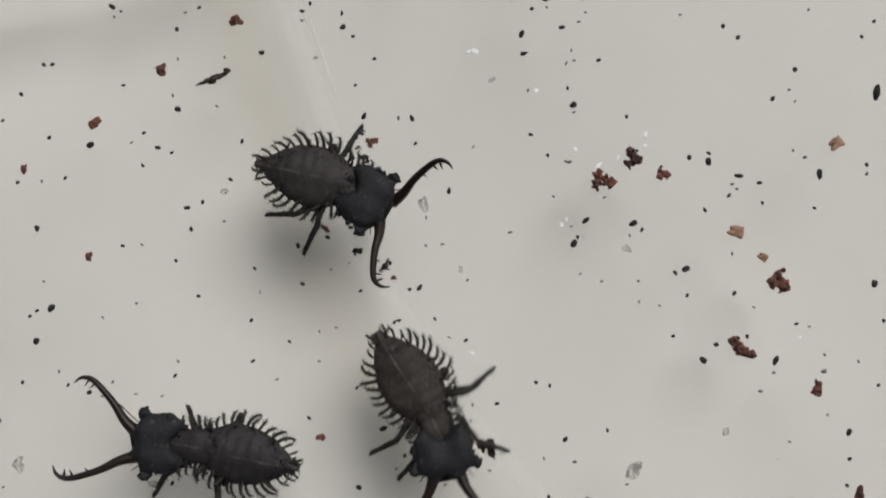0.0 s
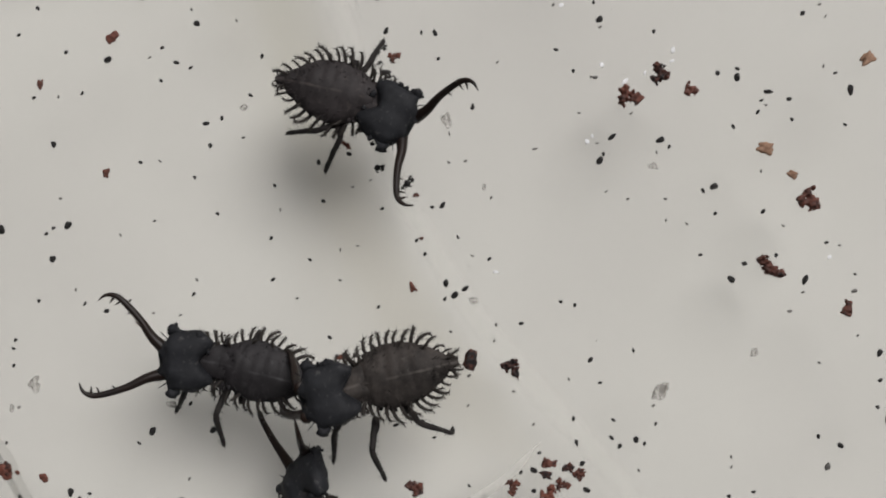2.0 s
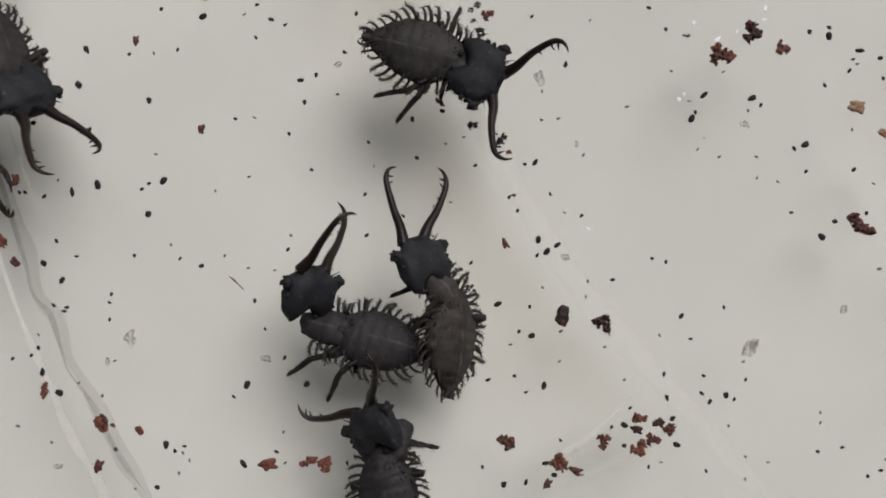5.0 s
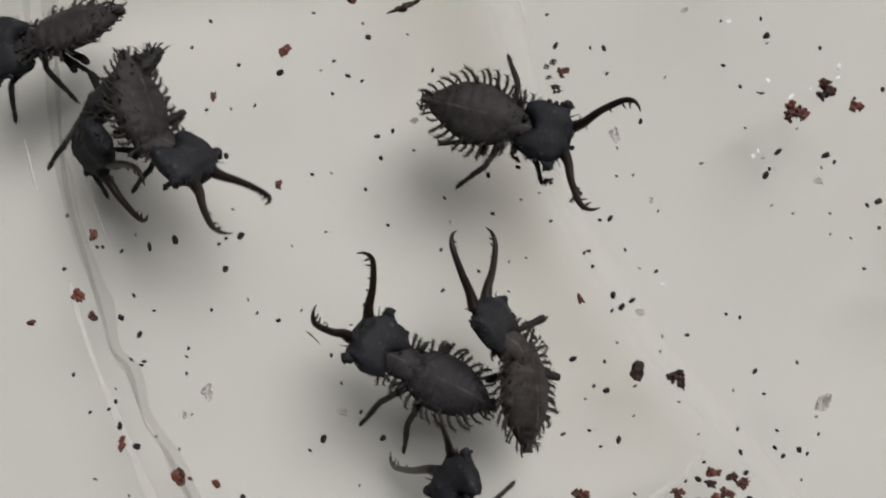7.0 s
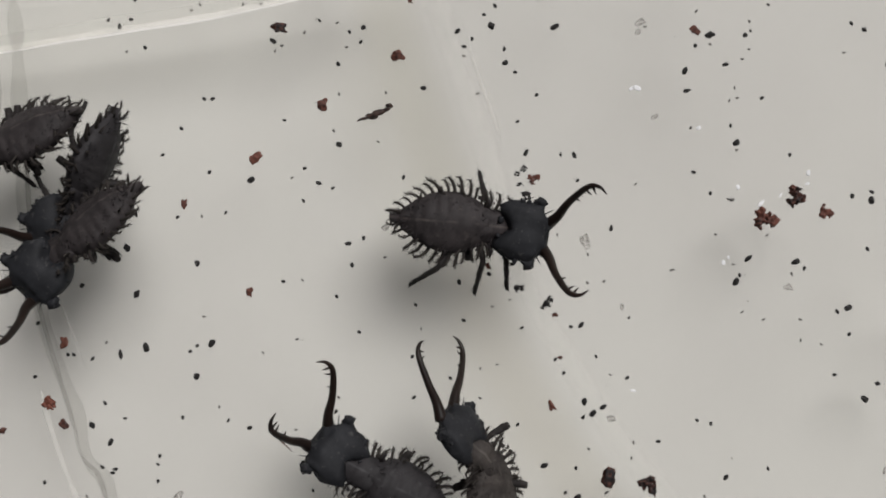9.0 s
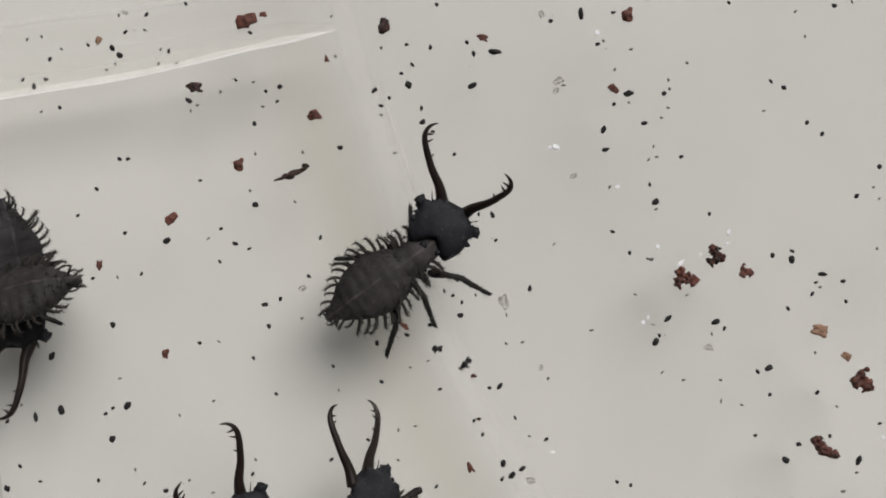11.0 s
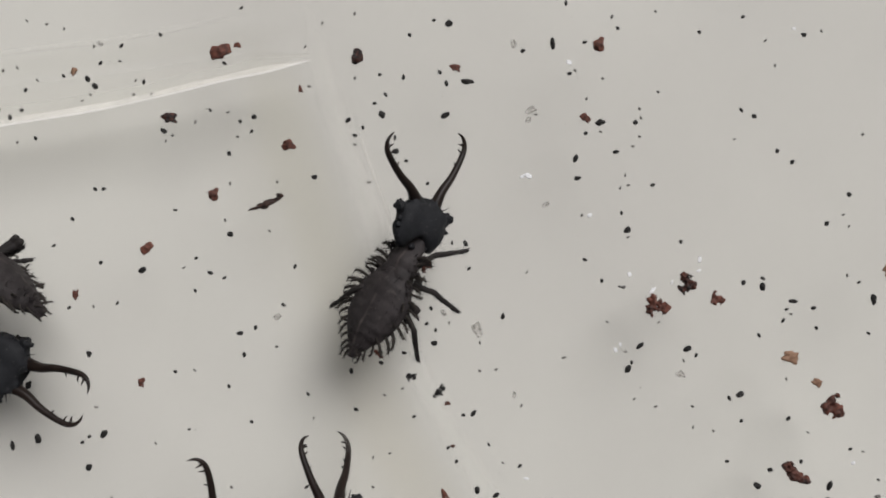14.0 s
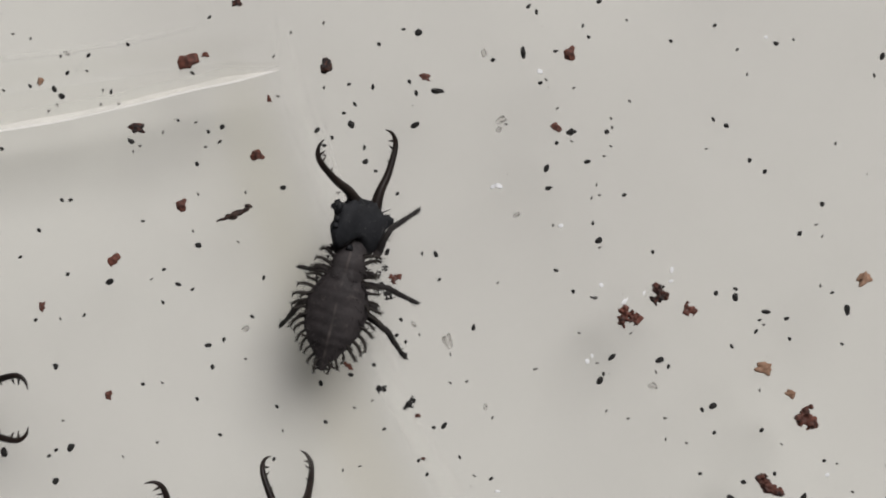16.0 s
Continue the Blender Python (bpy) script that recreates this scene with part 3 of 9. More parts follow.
def larva(label, seed, hide=BACK_CHITIN, tint="brown", girth=1.0):
    """An owlfly larva on the floor: belly to the ground, head towards +y. Returns the thing and its moving parts."""
    r = random.Random(seed)
    body = tagged(new("owlfly_larva"), label, "insect larva", "larvae in the box")
    abdomen = part("abdomen", abdomen_mesh(seed, hide), None, body, tint + " bristly segmented abdomen")
    thorax = part("thorax", thorax_mesh(seed, hide), None, body)
    for s in (-1, 1):
        for k, (y, w) in enumerate(SIDE):
            turn = 58 - 150 * ((2.0 - y) / 5.45) + r.uniform(-10, 10)
            bend = min(5, max(0, round(2.5 + s * r.uniform(0.6, 2.6))))
            part("bristle", BRISTLES[bend], None, abdomen, "", mm(s * w * 0.96, y + r.uniform(-0.08, 0.08), 1.95 + r.uniform(-0.15, 0.15), r.uniform(-10, 20), 0, -s * (90 - turn * 0.62)) @ Matrix.Scale(r.uniform(0.74, 0.98) * (1.0 if y > -2.4 else 0.72), 4))
            if k % 3 == 1:  # a shorter row stands higher on the flank
                part("bristle", BRISTLES[r.randint(0, 5)], None, abdomen, "", mm(s * w * 0.84, y + 0.2, 2.3, r.uniform(15, 45), 0, -s * (90 - turn * 0.62 + r.uniform(-14, 14))) @ Matrix.Scale(r.uniform(0.55, 0.75), 4))
        for y in (0.35, 0.8, 1.25, 1.7):
            part("bristle", BRISTLES[min(5, max(0, round(2.5 + s * r.uniform(0.4, 2.4))))], None, thorax, "", mm(s * (1.08 - 0.12 * y), y, r.uniform(0.0, 0.2), r.uniform(0, 25), 0, -s * (56 + r.uniform(-14, 14))) @ Matrix.Scale(r.uniform(0.8, 1.05), 4))
    abdomen.scale = (girth, 1 + (girth - 1) * 0.4, 1)
    head = part("head", head_mesh(seed), None, body, "black flat squarish head")
    moving = {"head": head, "thorax": thorax}
    for s, key in ((-1, "mandL"), (1, "mandR")):
        moving[key] = part("mandible", JAW[s], None, head, "dark red-brown sickle jaw")
        part("eye", EYE, None, head, "", mm(s * 1.82, 2.12, 0.12, 0, 0, -s * 62) @ Matrix.Scale(1.4, 4))
        part("antenna", ANTENNA, None, head, "", mm(s * 1.3, 2.5, 0.1, 10, 0, -s * 42))
    for key in ("LF", "LM", "LH", "RF", "RM", "RH"):
        moving[key] = part("leg", LEG[key[0]], None, body, "")
    return body, moving


resting_larva, resting_parts = larva("dark brown fringed larva with wide open jaws on clear plastic", 1, girth=1.05)
lower_larva, lower_parts = larva("black-headed fringed larva pinned beneath a climbing larva", 2, BLACK_BACK, "black")
climber_larva, climber_parts = larva("dusty grey-brown larva climbing over another larva", 3, DUSTY_BACK, "dusty brown", 1.06)
bottom_larva, bottom_parts = larva("dark larva gripping its neighbour from below", 4, BLACK_BACK, "black")
wrestler_larva, wrestler_parts = larva("brown shaggy larva wrestling near the plastic fold", 5)
dark_larva, dark_parts = larva("blackish larva clasped under a shaggy brown larva", 6, BLACK_BACK, "black")
edge_larva, edge_parts = larva("dark larva walking beside the wrestling pair", 7)


# ---- litter on the plastic ----
def lump_chain(r):
    """Places and radii of lumps along a bent chain with one side branch."""
    x, y, way, lumps = -0.36, r.uniform(-0.08, 0.08), r.uniform(-0.4, 0.4), []
    for k in range(7):
        size = r.uniform(0.12, 0.22)
        lumps.append((x, y, size))
        if k == 3:
            x, y, way = r.uniform(-0.2, 0.1), y * 0.5, way + r.choice((-1.6, 1.4))
        way += r.uniform(-0.7, 0.7)
        x, y = x + math.cos(way) * size * 0.8, y + math.sin(way) * size * 0.8
    return lumps


def ragged(bm, seed, n=18, lumps=()):
    """A ragged flat fragment: the largest connected patch of an uneven field or of joined lumps, made solid."""
    def solid(i, k):
        x, y = (i + 0.5) / n - 0.5, ((k + 0.5) / n - 0.5) * (1.0 if lumps else 1.5)
        if lumps:
            wobble = 1 + 0.9 * noise.noise(Vector((x * 7, y * 7, seed * 2.1)))
            return any(math.hypot(x - a, y - b) < c * wobble for a, b, c in lumps)
        return noise.noise(Vector((x * 4.0, y * 4.0, seed * 3.7))) + 0.28 - 1.3 * (x * x + y * y) > 0
    cells = {(i, k) for i in range(n) for k in range(n) if solid(i, k)}
    best = set()
    while cells:
        todo, patch = [cells.pop()], set()
        while todo:
            c = todo.pop()
            patch.add(c)
            for d in ((c[0] + 1, c[1]), (c[0] - 1, c[1]), (c[0], c[1] + 1), (c[0], c[1] - 1)):
                if d in cells:
                    cells.discard(d)
                    todo.append(d)
        best = max(best, patch, key=len)
    cx, cy = sum(c[0] for c in best) / len(best), sum(c[1] for c in best) / len(best)
    span = max(max(c[0] for c in best) - min(c[0] for c in best), max(c[1] for c in best) - min(c[1] for c in best)) + 1
    made = {}

    def corner(i, k, top):
        if (i, k, top) not in made:
            w = Vector((i * 0.9, k * 0.9, seed))
            x, y = (i - cx + 0.9 * noise.noise(w)) / span, (k - cy + 0.9 * noise.noise(w + Vector((9, 4, 2)))) / span
            inner = sum((i - a, k - b) in best for a in (0, 1) for b in (0, 1)) / 4
            z = (0.07 + 0.2 * inner + (0.2 if lumps else 0.1) * noise.noise(w * 0.5)) if top else 0.02 * (1 - inner)
            made[i, k, top] = bm.verts.new((x, y, z))
        return made[i, k, top]
    for i, k in best:
        bm.faces.new([corner(i + a, k + b, True) for a, b in ((0, 0), (1, 0), (1, 1), (0, 1))])
        bm.faces.new([corner(i + a, k + b, False) for a, b in ((0, 1), (1, 1), (1, 0), (0, 0))])
        for di, dk, e in ((0, -1, ((0, 0), (1, 0))), (1, 0, ((1, 0), (1, 1))), (0, 1, ((1, 1), (0, 1))), (-1, 0, ((0, 1), (0, 0)))):
            if (i + di, k + dk) not in best:
                (a, b), (c, d) = e
                bm.faces.new([corner(i + a, k + b, False), corner(i + c, k + d, False), corner(i + c, k + d, True), corner(i + a, k + b, True)])


def litter_mesh(name, mat, kind, seed):
    """Litter of unit length, resting on z = 0."""
    r = random.Random(seed)
    bm = bmesh.new()
    if kind == "pellet":
        blob(bm, (1.0, r.uniform(0.5, 0.74)), 0.5, 0.5, 2.6, seed, 3)
    elif kind == "crumb":
        blob(bm, (1.0, r.uniform(0.55, 0.85)), 0.4, 1.0, 2.6, seed, 3)
    elif kind == "lumps":
        ragged(bm, seed, 22, lumps=lump_chain(r))
    elif kind == "clod":
        ragged(bm, seed, 12)
    else:
        blob(bm, (1.0, r.uniform(0.5, 0.8)), 0.08, 0.9, 2.5, seed, 3)
    low = min(v.co.z for v in bm.verts)
    bmesh.ops.translate(bm, verts=bm.verts, vec=(0, 0, -low))
    return mesh_of(name, bm, mat)


PELLETS = [litter_mesh("pellet", GRIT, "pellet", k) for k in range(8)]
GRAINS = [litter_mesh("grain", GRIT, "pellet", k + 20) for k in range(6)]
GREYS = [litter_mesh("grain", DUST, "pellet", k + 30) for k in range(5)]
CRUMBS = [litter_mesh("crumb", RUST, "crumb", k + 40) for k in range(7)]
FRAGMENTS = [litter_mesh("bark_fragment", RUST, "lumps", k + 50) for k in range(12)]
CLODS = [litter_mesh("clod", GRIT, "clod", k + 90) for k in range(6)]
PALE = [litter_mesh("crumb", TAN, "crumb", k + 60) for k in range(3)]
FLAKES = [litter_mesh("flake", SKIN, "flake", k + 70) for k in range(4)]
GLINTS = [litter_mesh("flake", WHITE, "flake", k + 80) for k in range(3)]
litter_random = random.Random(12)


def lay(meshes, name, x, y, length, turn, label, category, group, squash=1.0):
    ob = new(name, litter_random.choice(meshes))
    ob.matrix_basis = mm(x, y, 0.0, 0, 0, turn) @ Matrix.Diagonal((length * 0.001, length * 0.001 * squash, length * 0.001, 1))
    return tagged(ob, label, category, group)


def pellet(x, y, length, turn):
    lay(PELLETS, "pellet", x, y, length * 0.86, turn, "black oval grit pellet lying on clear plastic", "pellet", "grit pellets", 0.85 if length > 0.6 else 1.1)


def grain(x, y, length, turn):
    lay(GRAINS, "grain", x, y, length, turn, "tiny dark grit grain on clear plastic", "grit grain", "grit grains")


def dust_grain(x, y, length, turn):
    lay(GREYS, "grain", x, y, length, turn, "tiny pale grey grit grain on clear plastic", "grit grain", "grey grains")


def crumb(x, y, length, turn):
    lay(CRUMBS, "crumb", x, y, length * 0.93, turn, "rust-brown bark crumb lying on clear plastic", "bark crumb", "bark crumbs")


def pale_crumb(x, y, length, turn):
    lay(PALE, "crumb", x, y, length, turn, "pale tan bark crumb lying on clear plastic", "bark crumb", "bark crumbs")


def bark_fragment(x, y, length, turn):
    lay(FRAGMENTS, "bark_fragment", x, y, length * 0.95, turn, "ragged dark rust-brown bark fragment on clear plastic", "bark fragment", "bark fragments")


def clod(x, y, length, turn):
    lay(CLODS, "clod", x, y, length * 0.85, turn, "ragged black clod of dirt on clear plastic", "dirt clod", "dirt clods")


def flake(x, y, length, turn):
    lay(FLAKES, "flake", x, y, length, turn, "thin translucent grey skin flake on plastic", "flake", "skin flakes")


# a glint, laid as a small white-coloured speck
def glint_speck(x, y, length, turn):
    lay(GLINTS, "flake", x, y, length * 1.2, turn, "tiny white speck coloured as a glint on clear plastic", "flake", "white flakes")


def twig():
    bm = bmesh.new()
    tube(bm, smooth_path([(-1.05, -0.42, 0.2), (-0.5, -0.22, 0.25), (0.1, 0.02, 0.28), (0.6, 0.22, 0.24), (1.0, 0.5, 0.3)], 5), [0.06, 0.12, 0.2, 0.12, 0.1], 8)
    blob(bm, (0.0004, 0.0003), 0.0003, 0.8, 2.5, 3, 2, (0.00098, 0.0005, 0.0003))
    blob(bm, (0.0006, 0.0003), 0.0003, 0.9, 2.5, 5, 2, (-0.0001, -0.00012, 0.0002))
    roughen(bm, 0.12, 0.3, 4)
    ob = new("bark_splinter", mesh_of("bark_splinter", bm, SPLINTER))
    ob.matrix_basis = mm(-4.74, 8.59, 0.02)
    tagged(ob, "dark brown knobbly bark splinter on clear plastic", "splinter")



def sliver(x, y, length, turn):
    bm = bmesh.new()
    tube(bm, smooth_path([(-0.5 * length, 0, 0.06), (-0.1 * length, 0.04, 0.07), (0.5 * length, 0, 0.06)], 4), [0.03, 0.06, 0.05, 0.03], 6)
    roughen(bm, 0.04, 0.2, 2)
    ob = new("bark_sliver", mesh_of("bark_sliver", bm, SLIVER))
    ob.matrix_basis = mm(x, y, 0.0, 0, 0, turn)
    tagged(ob, "thin pale brown bark sliver on clear plastic", "splinter")


twig()
grain(-13.83, 18.74, 0.29, 56)
grain(-11.35, 19.41, 0.29, -75)
grain(-17.55, 16.83, 0.29, -58)
pellet(-16.00, 16.64, 0.46, -48)
pellet(-15.54, 16.17, 0.50, -58)
grain(-15.17, 17.64, 0.29, 54)
grain(-19.97, 15.94, 0.29, 66)
pellet(-20.22, 14.69, 0.32, 14)
pellet(-20.95, 14.22, 0.43, -83)
grain(-19.33, 12.88, 0.29, -74)
pellet(-11.16, 13.29, 0.54, -31)
crumb(-10.80, 14.08, 0.93, -13)
crumb(-7.54, 18.27, 1.21, 21)
crumb(-6.46, 18.73, 0.50, -4)
grain(-8.21, 14.60, 0.29, -43)
grain(-6.31, 13.87, 0.29, -62)
pellet(-5.41, 14.15, 0.39, 34)
grain(-5.59, 13.22, 0.29, 42)
pellet(-7.04, 11.83, 0.36, -85)
crumb(-2.45, 15.89, 0.43, -70)
crumb(-3.26, 12.34, 0.75, -9)
pellet(-1.62, 10.28, 0.43, -20)
crumb(-8.02, 9.21, 0.71, 69)
grain(-10.47, 8.26, 0.29, 3)
pellet(-6.96, 6.69, 0.46, -15)
pellet(-8.26, 4.26, 0.43, -13)
pellet(-7.37, 3.93, 0.32, 29)
grain(-9.16, 5.20, 0.29, 15)
grain(-9.24, 3.12, 0.29, -59)
crumb(-12.28, 5.83, 0.79, 42)
pellet(-12.58, 4.47, 0.54, 46)
crumb(-16.79, 2.91, 0.57, 82)
pellet(-15.23, 4.95, 0.32, 51)
grain(-17.02, 7.73, 0.29, -39)
grain(-15.57, 9.62, 0.29, -33)
grain(-15.03, 9.62, 0.29, 26)
grain(-18.21, 6.05, 0.29, 27)
grain(-17.26, 2.09, 0.29, 35)
grain(-14.20, 2.36, 0.29, 66)
pellet(-3.61, 2.18, 0.36, -38)
grain(-2.87, 4.62, 0.29, 78)
pellet(-6.38, 0.41, 0.50, 10)
grain(-5.41, 0.76, 0.29, -90)
pellet(-6.14, -0.96, 0.36, -77)
pellet(-15.98, -0.86, 0.46, 85)
crumb(-12.68, -2.67, 0.64, 79)
grain(-10.52, -2.01, 0.29, -37)
grain(-7.12, -2.96, 0.29, -65)
grain(-5.69, -5.23, 0.29, -34)
pellet(-19.24, -6.19, 0.71, -83)
pellet(-16.02, -8.03, 0.50, 70)
grain(-16.01, -6.10, 0.29, 29)
crumb(1.15, 17.85, 1.00, 80)
grain(2.59, 16.79, 0.29, 15)
pellet(4.09, 16.60, 0.39, 80)
grain(2.94, 15.50, 0.29, -46)
grain(2.25, 14.96, 0.29, -6)
pellet(2.71, 14.24, 0.57, -56)
pellet(0.56, 13.90, 0.50, 49)
grain(0.98, 12.92, 0.29, -5)
grain(1.49, 13.42, 0.29, -85)
pellet(4.50, 19.30, 0.32, -45)
pellet(7.02, 20.00, 0.57, 37)
grain(6.05, 20.22, 0.29, 3)
crumb(7.36, 17.16, 0.64, -23)
grain(6.39, 16.91, 0.29, -45)
pellet(6.82, 16.19, 0.43, -74)
pellet(8.15, 16.29, 0.86, 0)
pellet(6.73, 14.18, 0.64, 35)
grain(5.59, 9.84, 0.29, 19)
pellet(11.68, 18.24, 0.36, 28)
pellet(13.58, 18.66, 0.79, 100)
pellet(15.63, 18.75, 0.36, 3)
crumb(16.52, 18.56, 0.79, 77)
grain(17.36, 20.35, 0.29, 77)
grain(17.72, 19.63, 0.29, -53)
pellet(14.65, 16.78, 0.32, 19)
grain(25.68, 20.29, 0.29, 23)
grain(22.91, 19.34, 0.29, -46)
pellet(29.51, 19.12, 0.39, -37)
flake(12.19, 14.46, 0.57, -3)
flake(12.01, 13.85, 0.43, 43)
crumb(15.60, 13.94, 0.64, -38)
pellet(16.56, 13.64, 0.71, 15)
pellet(15.66, 12.97, 0.32, 39)
pellet(18.82, 13.63, 0.39, 27)
pellet(25.53, 14.37, 0.36, -51)
pellet(26.35, 13.97, 0.39, -21)
pellet(27.80, 11.77, 0.36, 59)
pellet(28.73, 11.05, 0.36, 61)
pellet(14.97, 11.36, 0.57, 75)
pellet(15.10, 10.10, 0.50, 5)
pellet(17.55, 11.77, 0.46, 15)
pellet(18.23, 6.78, 0.54, 20)
grain(19.87, 9.64, 0.29, 28)
grain(17.88, 7.89, 0.29, -90)
flake(13.05, 8.46, 0.50, 32)
pellet(32.32, 8.95, 0.39, -50)
pellet(30.88, 7.13, 0.39, 57)
grain(21.63, 6.04, 0.29, 74)
grain(15.53, 4.93, 0.29, -13)
grain(16.60, 3.60, 0.29, 82)
bark_fragment(21.97, 3.35, 1.43, 46)
bark_fragment(20.06, 1.93, 1.64, 45)
bark_fragment(23.86, 2.37, 0.93, -32)
pellet(25.59, 3.43, 0.39, 68)
pellet(26.81, 3.68, 0.39, -21)
pellet(26.80, 3.14, 0.54, -72)
pellet(28.69, 2.23, 0.64, 0)
pellet(30.01, 1.79, 0.36, 16)
pellet(28.07, 0.98, 0.36, 62)
pellet(32.89, 3.39, 0.32, 28)
pellet(33.77, 2.31, 0.79, 95)
pellet(33.47, 0.16, 0.32, -20)
pellet(18.97, -0.54, 0.64, 45)
pellet(21.97, -0.77, 0.64, 15)
pellet(22.54, -1.17, 0.36, 72)
pellet(18.20, -2.00, 0.57, 70)
pale_crumb(28.45, -1.31, 1.00, -4)
pale_crumb(30.15, -2.93, 0.64, -21)
bark_fragment(31.11, -4.48, 1.50, -64)
pellet(24.63, -3.90, 0.39, -52)
pellet(25.32, -3.66, 0.64, 20)
grain(25.38, -5.34, 0.29, 35)
pellet(28.35, -5.21, 0.36, 53)
flake(21.57, -2.38, 0.64, -38)
pellet(32.26, -7.17, 0.32, 23)
pellet(29.15, -7.94, 0.32, 66)
bark_fragment(28.68, -8.68, 1.86, -64)
pellet(26.34, -9.46, 0.64, -41)
pellet(30.89, -9.48, 0.71, 70)
grain(24.46, -7.91, 0.29, 4)
pellet(10.31, 1.38, 0.46, 75)
grain(5.47, 0.94, 0.29, 11)
pellet(5.92, -0.31, 0.46, -19)
grain(0.95, -4.48, 0.29, -19)
pellet(0.68, -2.04, 0.39, -67)
grain(4.64, -4.96, 0.29, 20)
pellet(8.40, -4.77, 0.50, 60)
flake(8.69, 0.57, 0.79, 77)
grain(9.36, -6.75, 0.29, -55)
grain(6.78, -6.95, 0.29, 53)
pellet(11.32, -8.12, 0.36, 40)
crumb(6.54, -9.88, 0.64, -58)
pellet(8.62, -9.64, 0.50, -83)
pellet(9.80, -9.97, 0.50, 44)
grain(-2.10, -3.49, 0.29, -58)
grain(-2.20, -9.37, 0.29, 45)
dust_grain(-19.87, 20.37, 0.23, -31)
dust_grain(-18.61, 20.15, 0.23, 12)
dust_grain(-17.50, 19.85, 0.23, 79)
dust_grain(-15.60, 18.72, 0.23, 75)
dust_grain(-13.95, 17.77, 0.23, -5)
dust_grain(-20.50, 17.39, 0.23, -53)
dust_grain(-19.24, 16.59, 0.23, -45)
dust_grain(-21.40, 17.21, 0.23, 63)
dust_grain(-16.37, 15.27, 0.23, 15)
dust_grain(-15.83, 15.63, 0.23, -60)
dust_grain(-12.95, 16.54, 0.23, 69)
pellet(-12.44, 16.43, 0.36, 83)
dust_grain(-13.09, 15.65, 0.23, 84)
dust_grain(-11.94, 15.67, 0.23, 22)
dust_grain(-9.18, 13.86, 0.23, 85)
dust_grain(-7.09, 14.45, 0.23, 19)
dust_grain(-6.49, 12.90, 0.23, 0)
dust_grain(-11.06, 12.65, 0.23, 84)
dust_grain(-10.63, 13.00, 0.23, 18)
grain(-6.20, 21.10, 0.29, 51)
pellet(-7.29, 17.58, 0.36, -29)
dust_grain(-2.15, 18.59, 0.23, 52)
dust_grain(-1.06, 20.09, 0.23, 85)
dust_grain(1.00, 16.59, 0.23, -81)
dust_grain(0.98, 12.35, 0.23, 6)
dust_grain(-1.91, 16.07, 0.23, -24)
dust_grain(-6.98, 9.92, 0.23, -81)
dust_grain(-3.99, 10.01, 0.23, -75)
dust_grain(-4.48, 6.89, 0.23, -42)
dust_grain(-7.31, 7.59, 0.23, -56)
dust_grain(-20.52, 12.64, 0.23, 39)
flake(11.11, 18.67, 0.50, 90)
dust_grain(15.01, 16.96, 0.23, -52)
dust_grain(16.76, 16.44, 0.23, 22)
dust_grain(15.71, 15.16, 0.23, 64)
dust_grain(12.48, 14.17, 0.23, -1)
dust_grain(19.08, 14.49, 0.23, -68)
dust_grain(19.15, 13.91, 0.23, -79)
dust_grain(16.59, 13.07, 0.23, -37)
dust_grain(19.06, 12.73, 0.23, -16)
dust_grain(18.63, 12.12, 0.23, -2)
dust_grain(20.27, 15.56, 0.23, -35)
dust_grain(17.82, 9.47, 0.23, 62)
dust_grain(18.33, 9.65, 0.23, 12)
dust_grain(18.15, 10.30, 0.23, 83)
dust_grain(15.37, 7.77, 0.23, 78)
dust_grain(18.30, 6.35, 0.23, 37)
dust_grain(27.70, 17.19, 0.23, -86)
dust_grain(30.66, 19.36, 0.23, -52)
dust_grain(27.10, 18.78, 0.23, 44)
dust_grain(25.08, 12.51, 0.23, 8)
dust_grain(33.22, 12.78, 0.23, 79)
dust_grain(31.96, 7.69, 0.23, 37)
dust_grain(32.31, 6.94, 0.23, 57)
grain(7.11, 6.06, 0.29, -81)
dust_grain(20.13, 20.69, 0.23, -37)
glint_speck(11.62, 10.23, 0.29, 32)
glint_speck(15.87, 7.76, 0.32, 23)
glint_speck(14.65, 17.50, 0.36, -24)
glint_speck(18.39, 3.98, 0.32, -62)
glint_speck(22.76, 4.17, 0.25, 16)
glint_speck(17.46, -0.81, 0.32, -75)
glint_speck(32.47, -8.06, 0.29, 30)
glint_speck(19.82, 2.93, 0.36, 54)
dust_grain(-9.95, 4.59, 0.23, 30)
dust_grain(-15.71, 2.15, 0.23, -79)
flake(-4.04, 1.43, 0.50, 15)
dust_grain(-4.05, -0.47, 0.23, 4)
dust_grain(-9.30, -1.94, 0.23, -36)
dust_grain(-15.57, -4.24, 0.23, 9)
dust_grain(-9.65, -5.67, 0.23, 32)
dust_grain(-11.81, -6.55, 0.23, -55)
dust_grain(-1.75, -5.00, 0.23, -84)
dust_grain(2.78, -3.59, 0.23, -1)
dust_grain(3.90, -3.17, 0.23, 21)
grain(4.93, 1.23, 0.29, -68)
grain(6.04, 0.51, 0.29, 76)
grain(4.02, -0.91, 0.29, -4)
dust_grain(2.01, -7.53, 0.23, 84)
dust_grain(3.08, -7.28, 0.23, 6)
grain(8.18, 4.41, 0.29, 41)
dust_grain(11.87, 4.17, 0.23, 49)
dust_grain(17.74, 3.23, 0.23, -1)
dust_grain(16.94, 0.98, 0.23, -20)
dust_grain(20.20, 0.92, 0.23, 30)
dust_grain(32.17, 3.82, 0.23, -87)
grain(28.29, 1.70, 0.29, 21)
dust_grain(28.58, 1.41, 0.23, 4)
grain(30.18, 0.50, 0.29, -64)
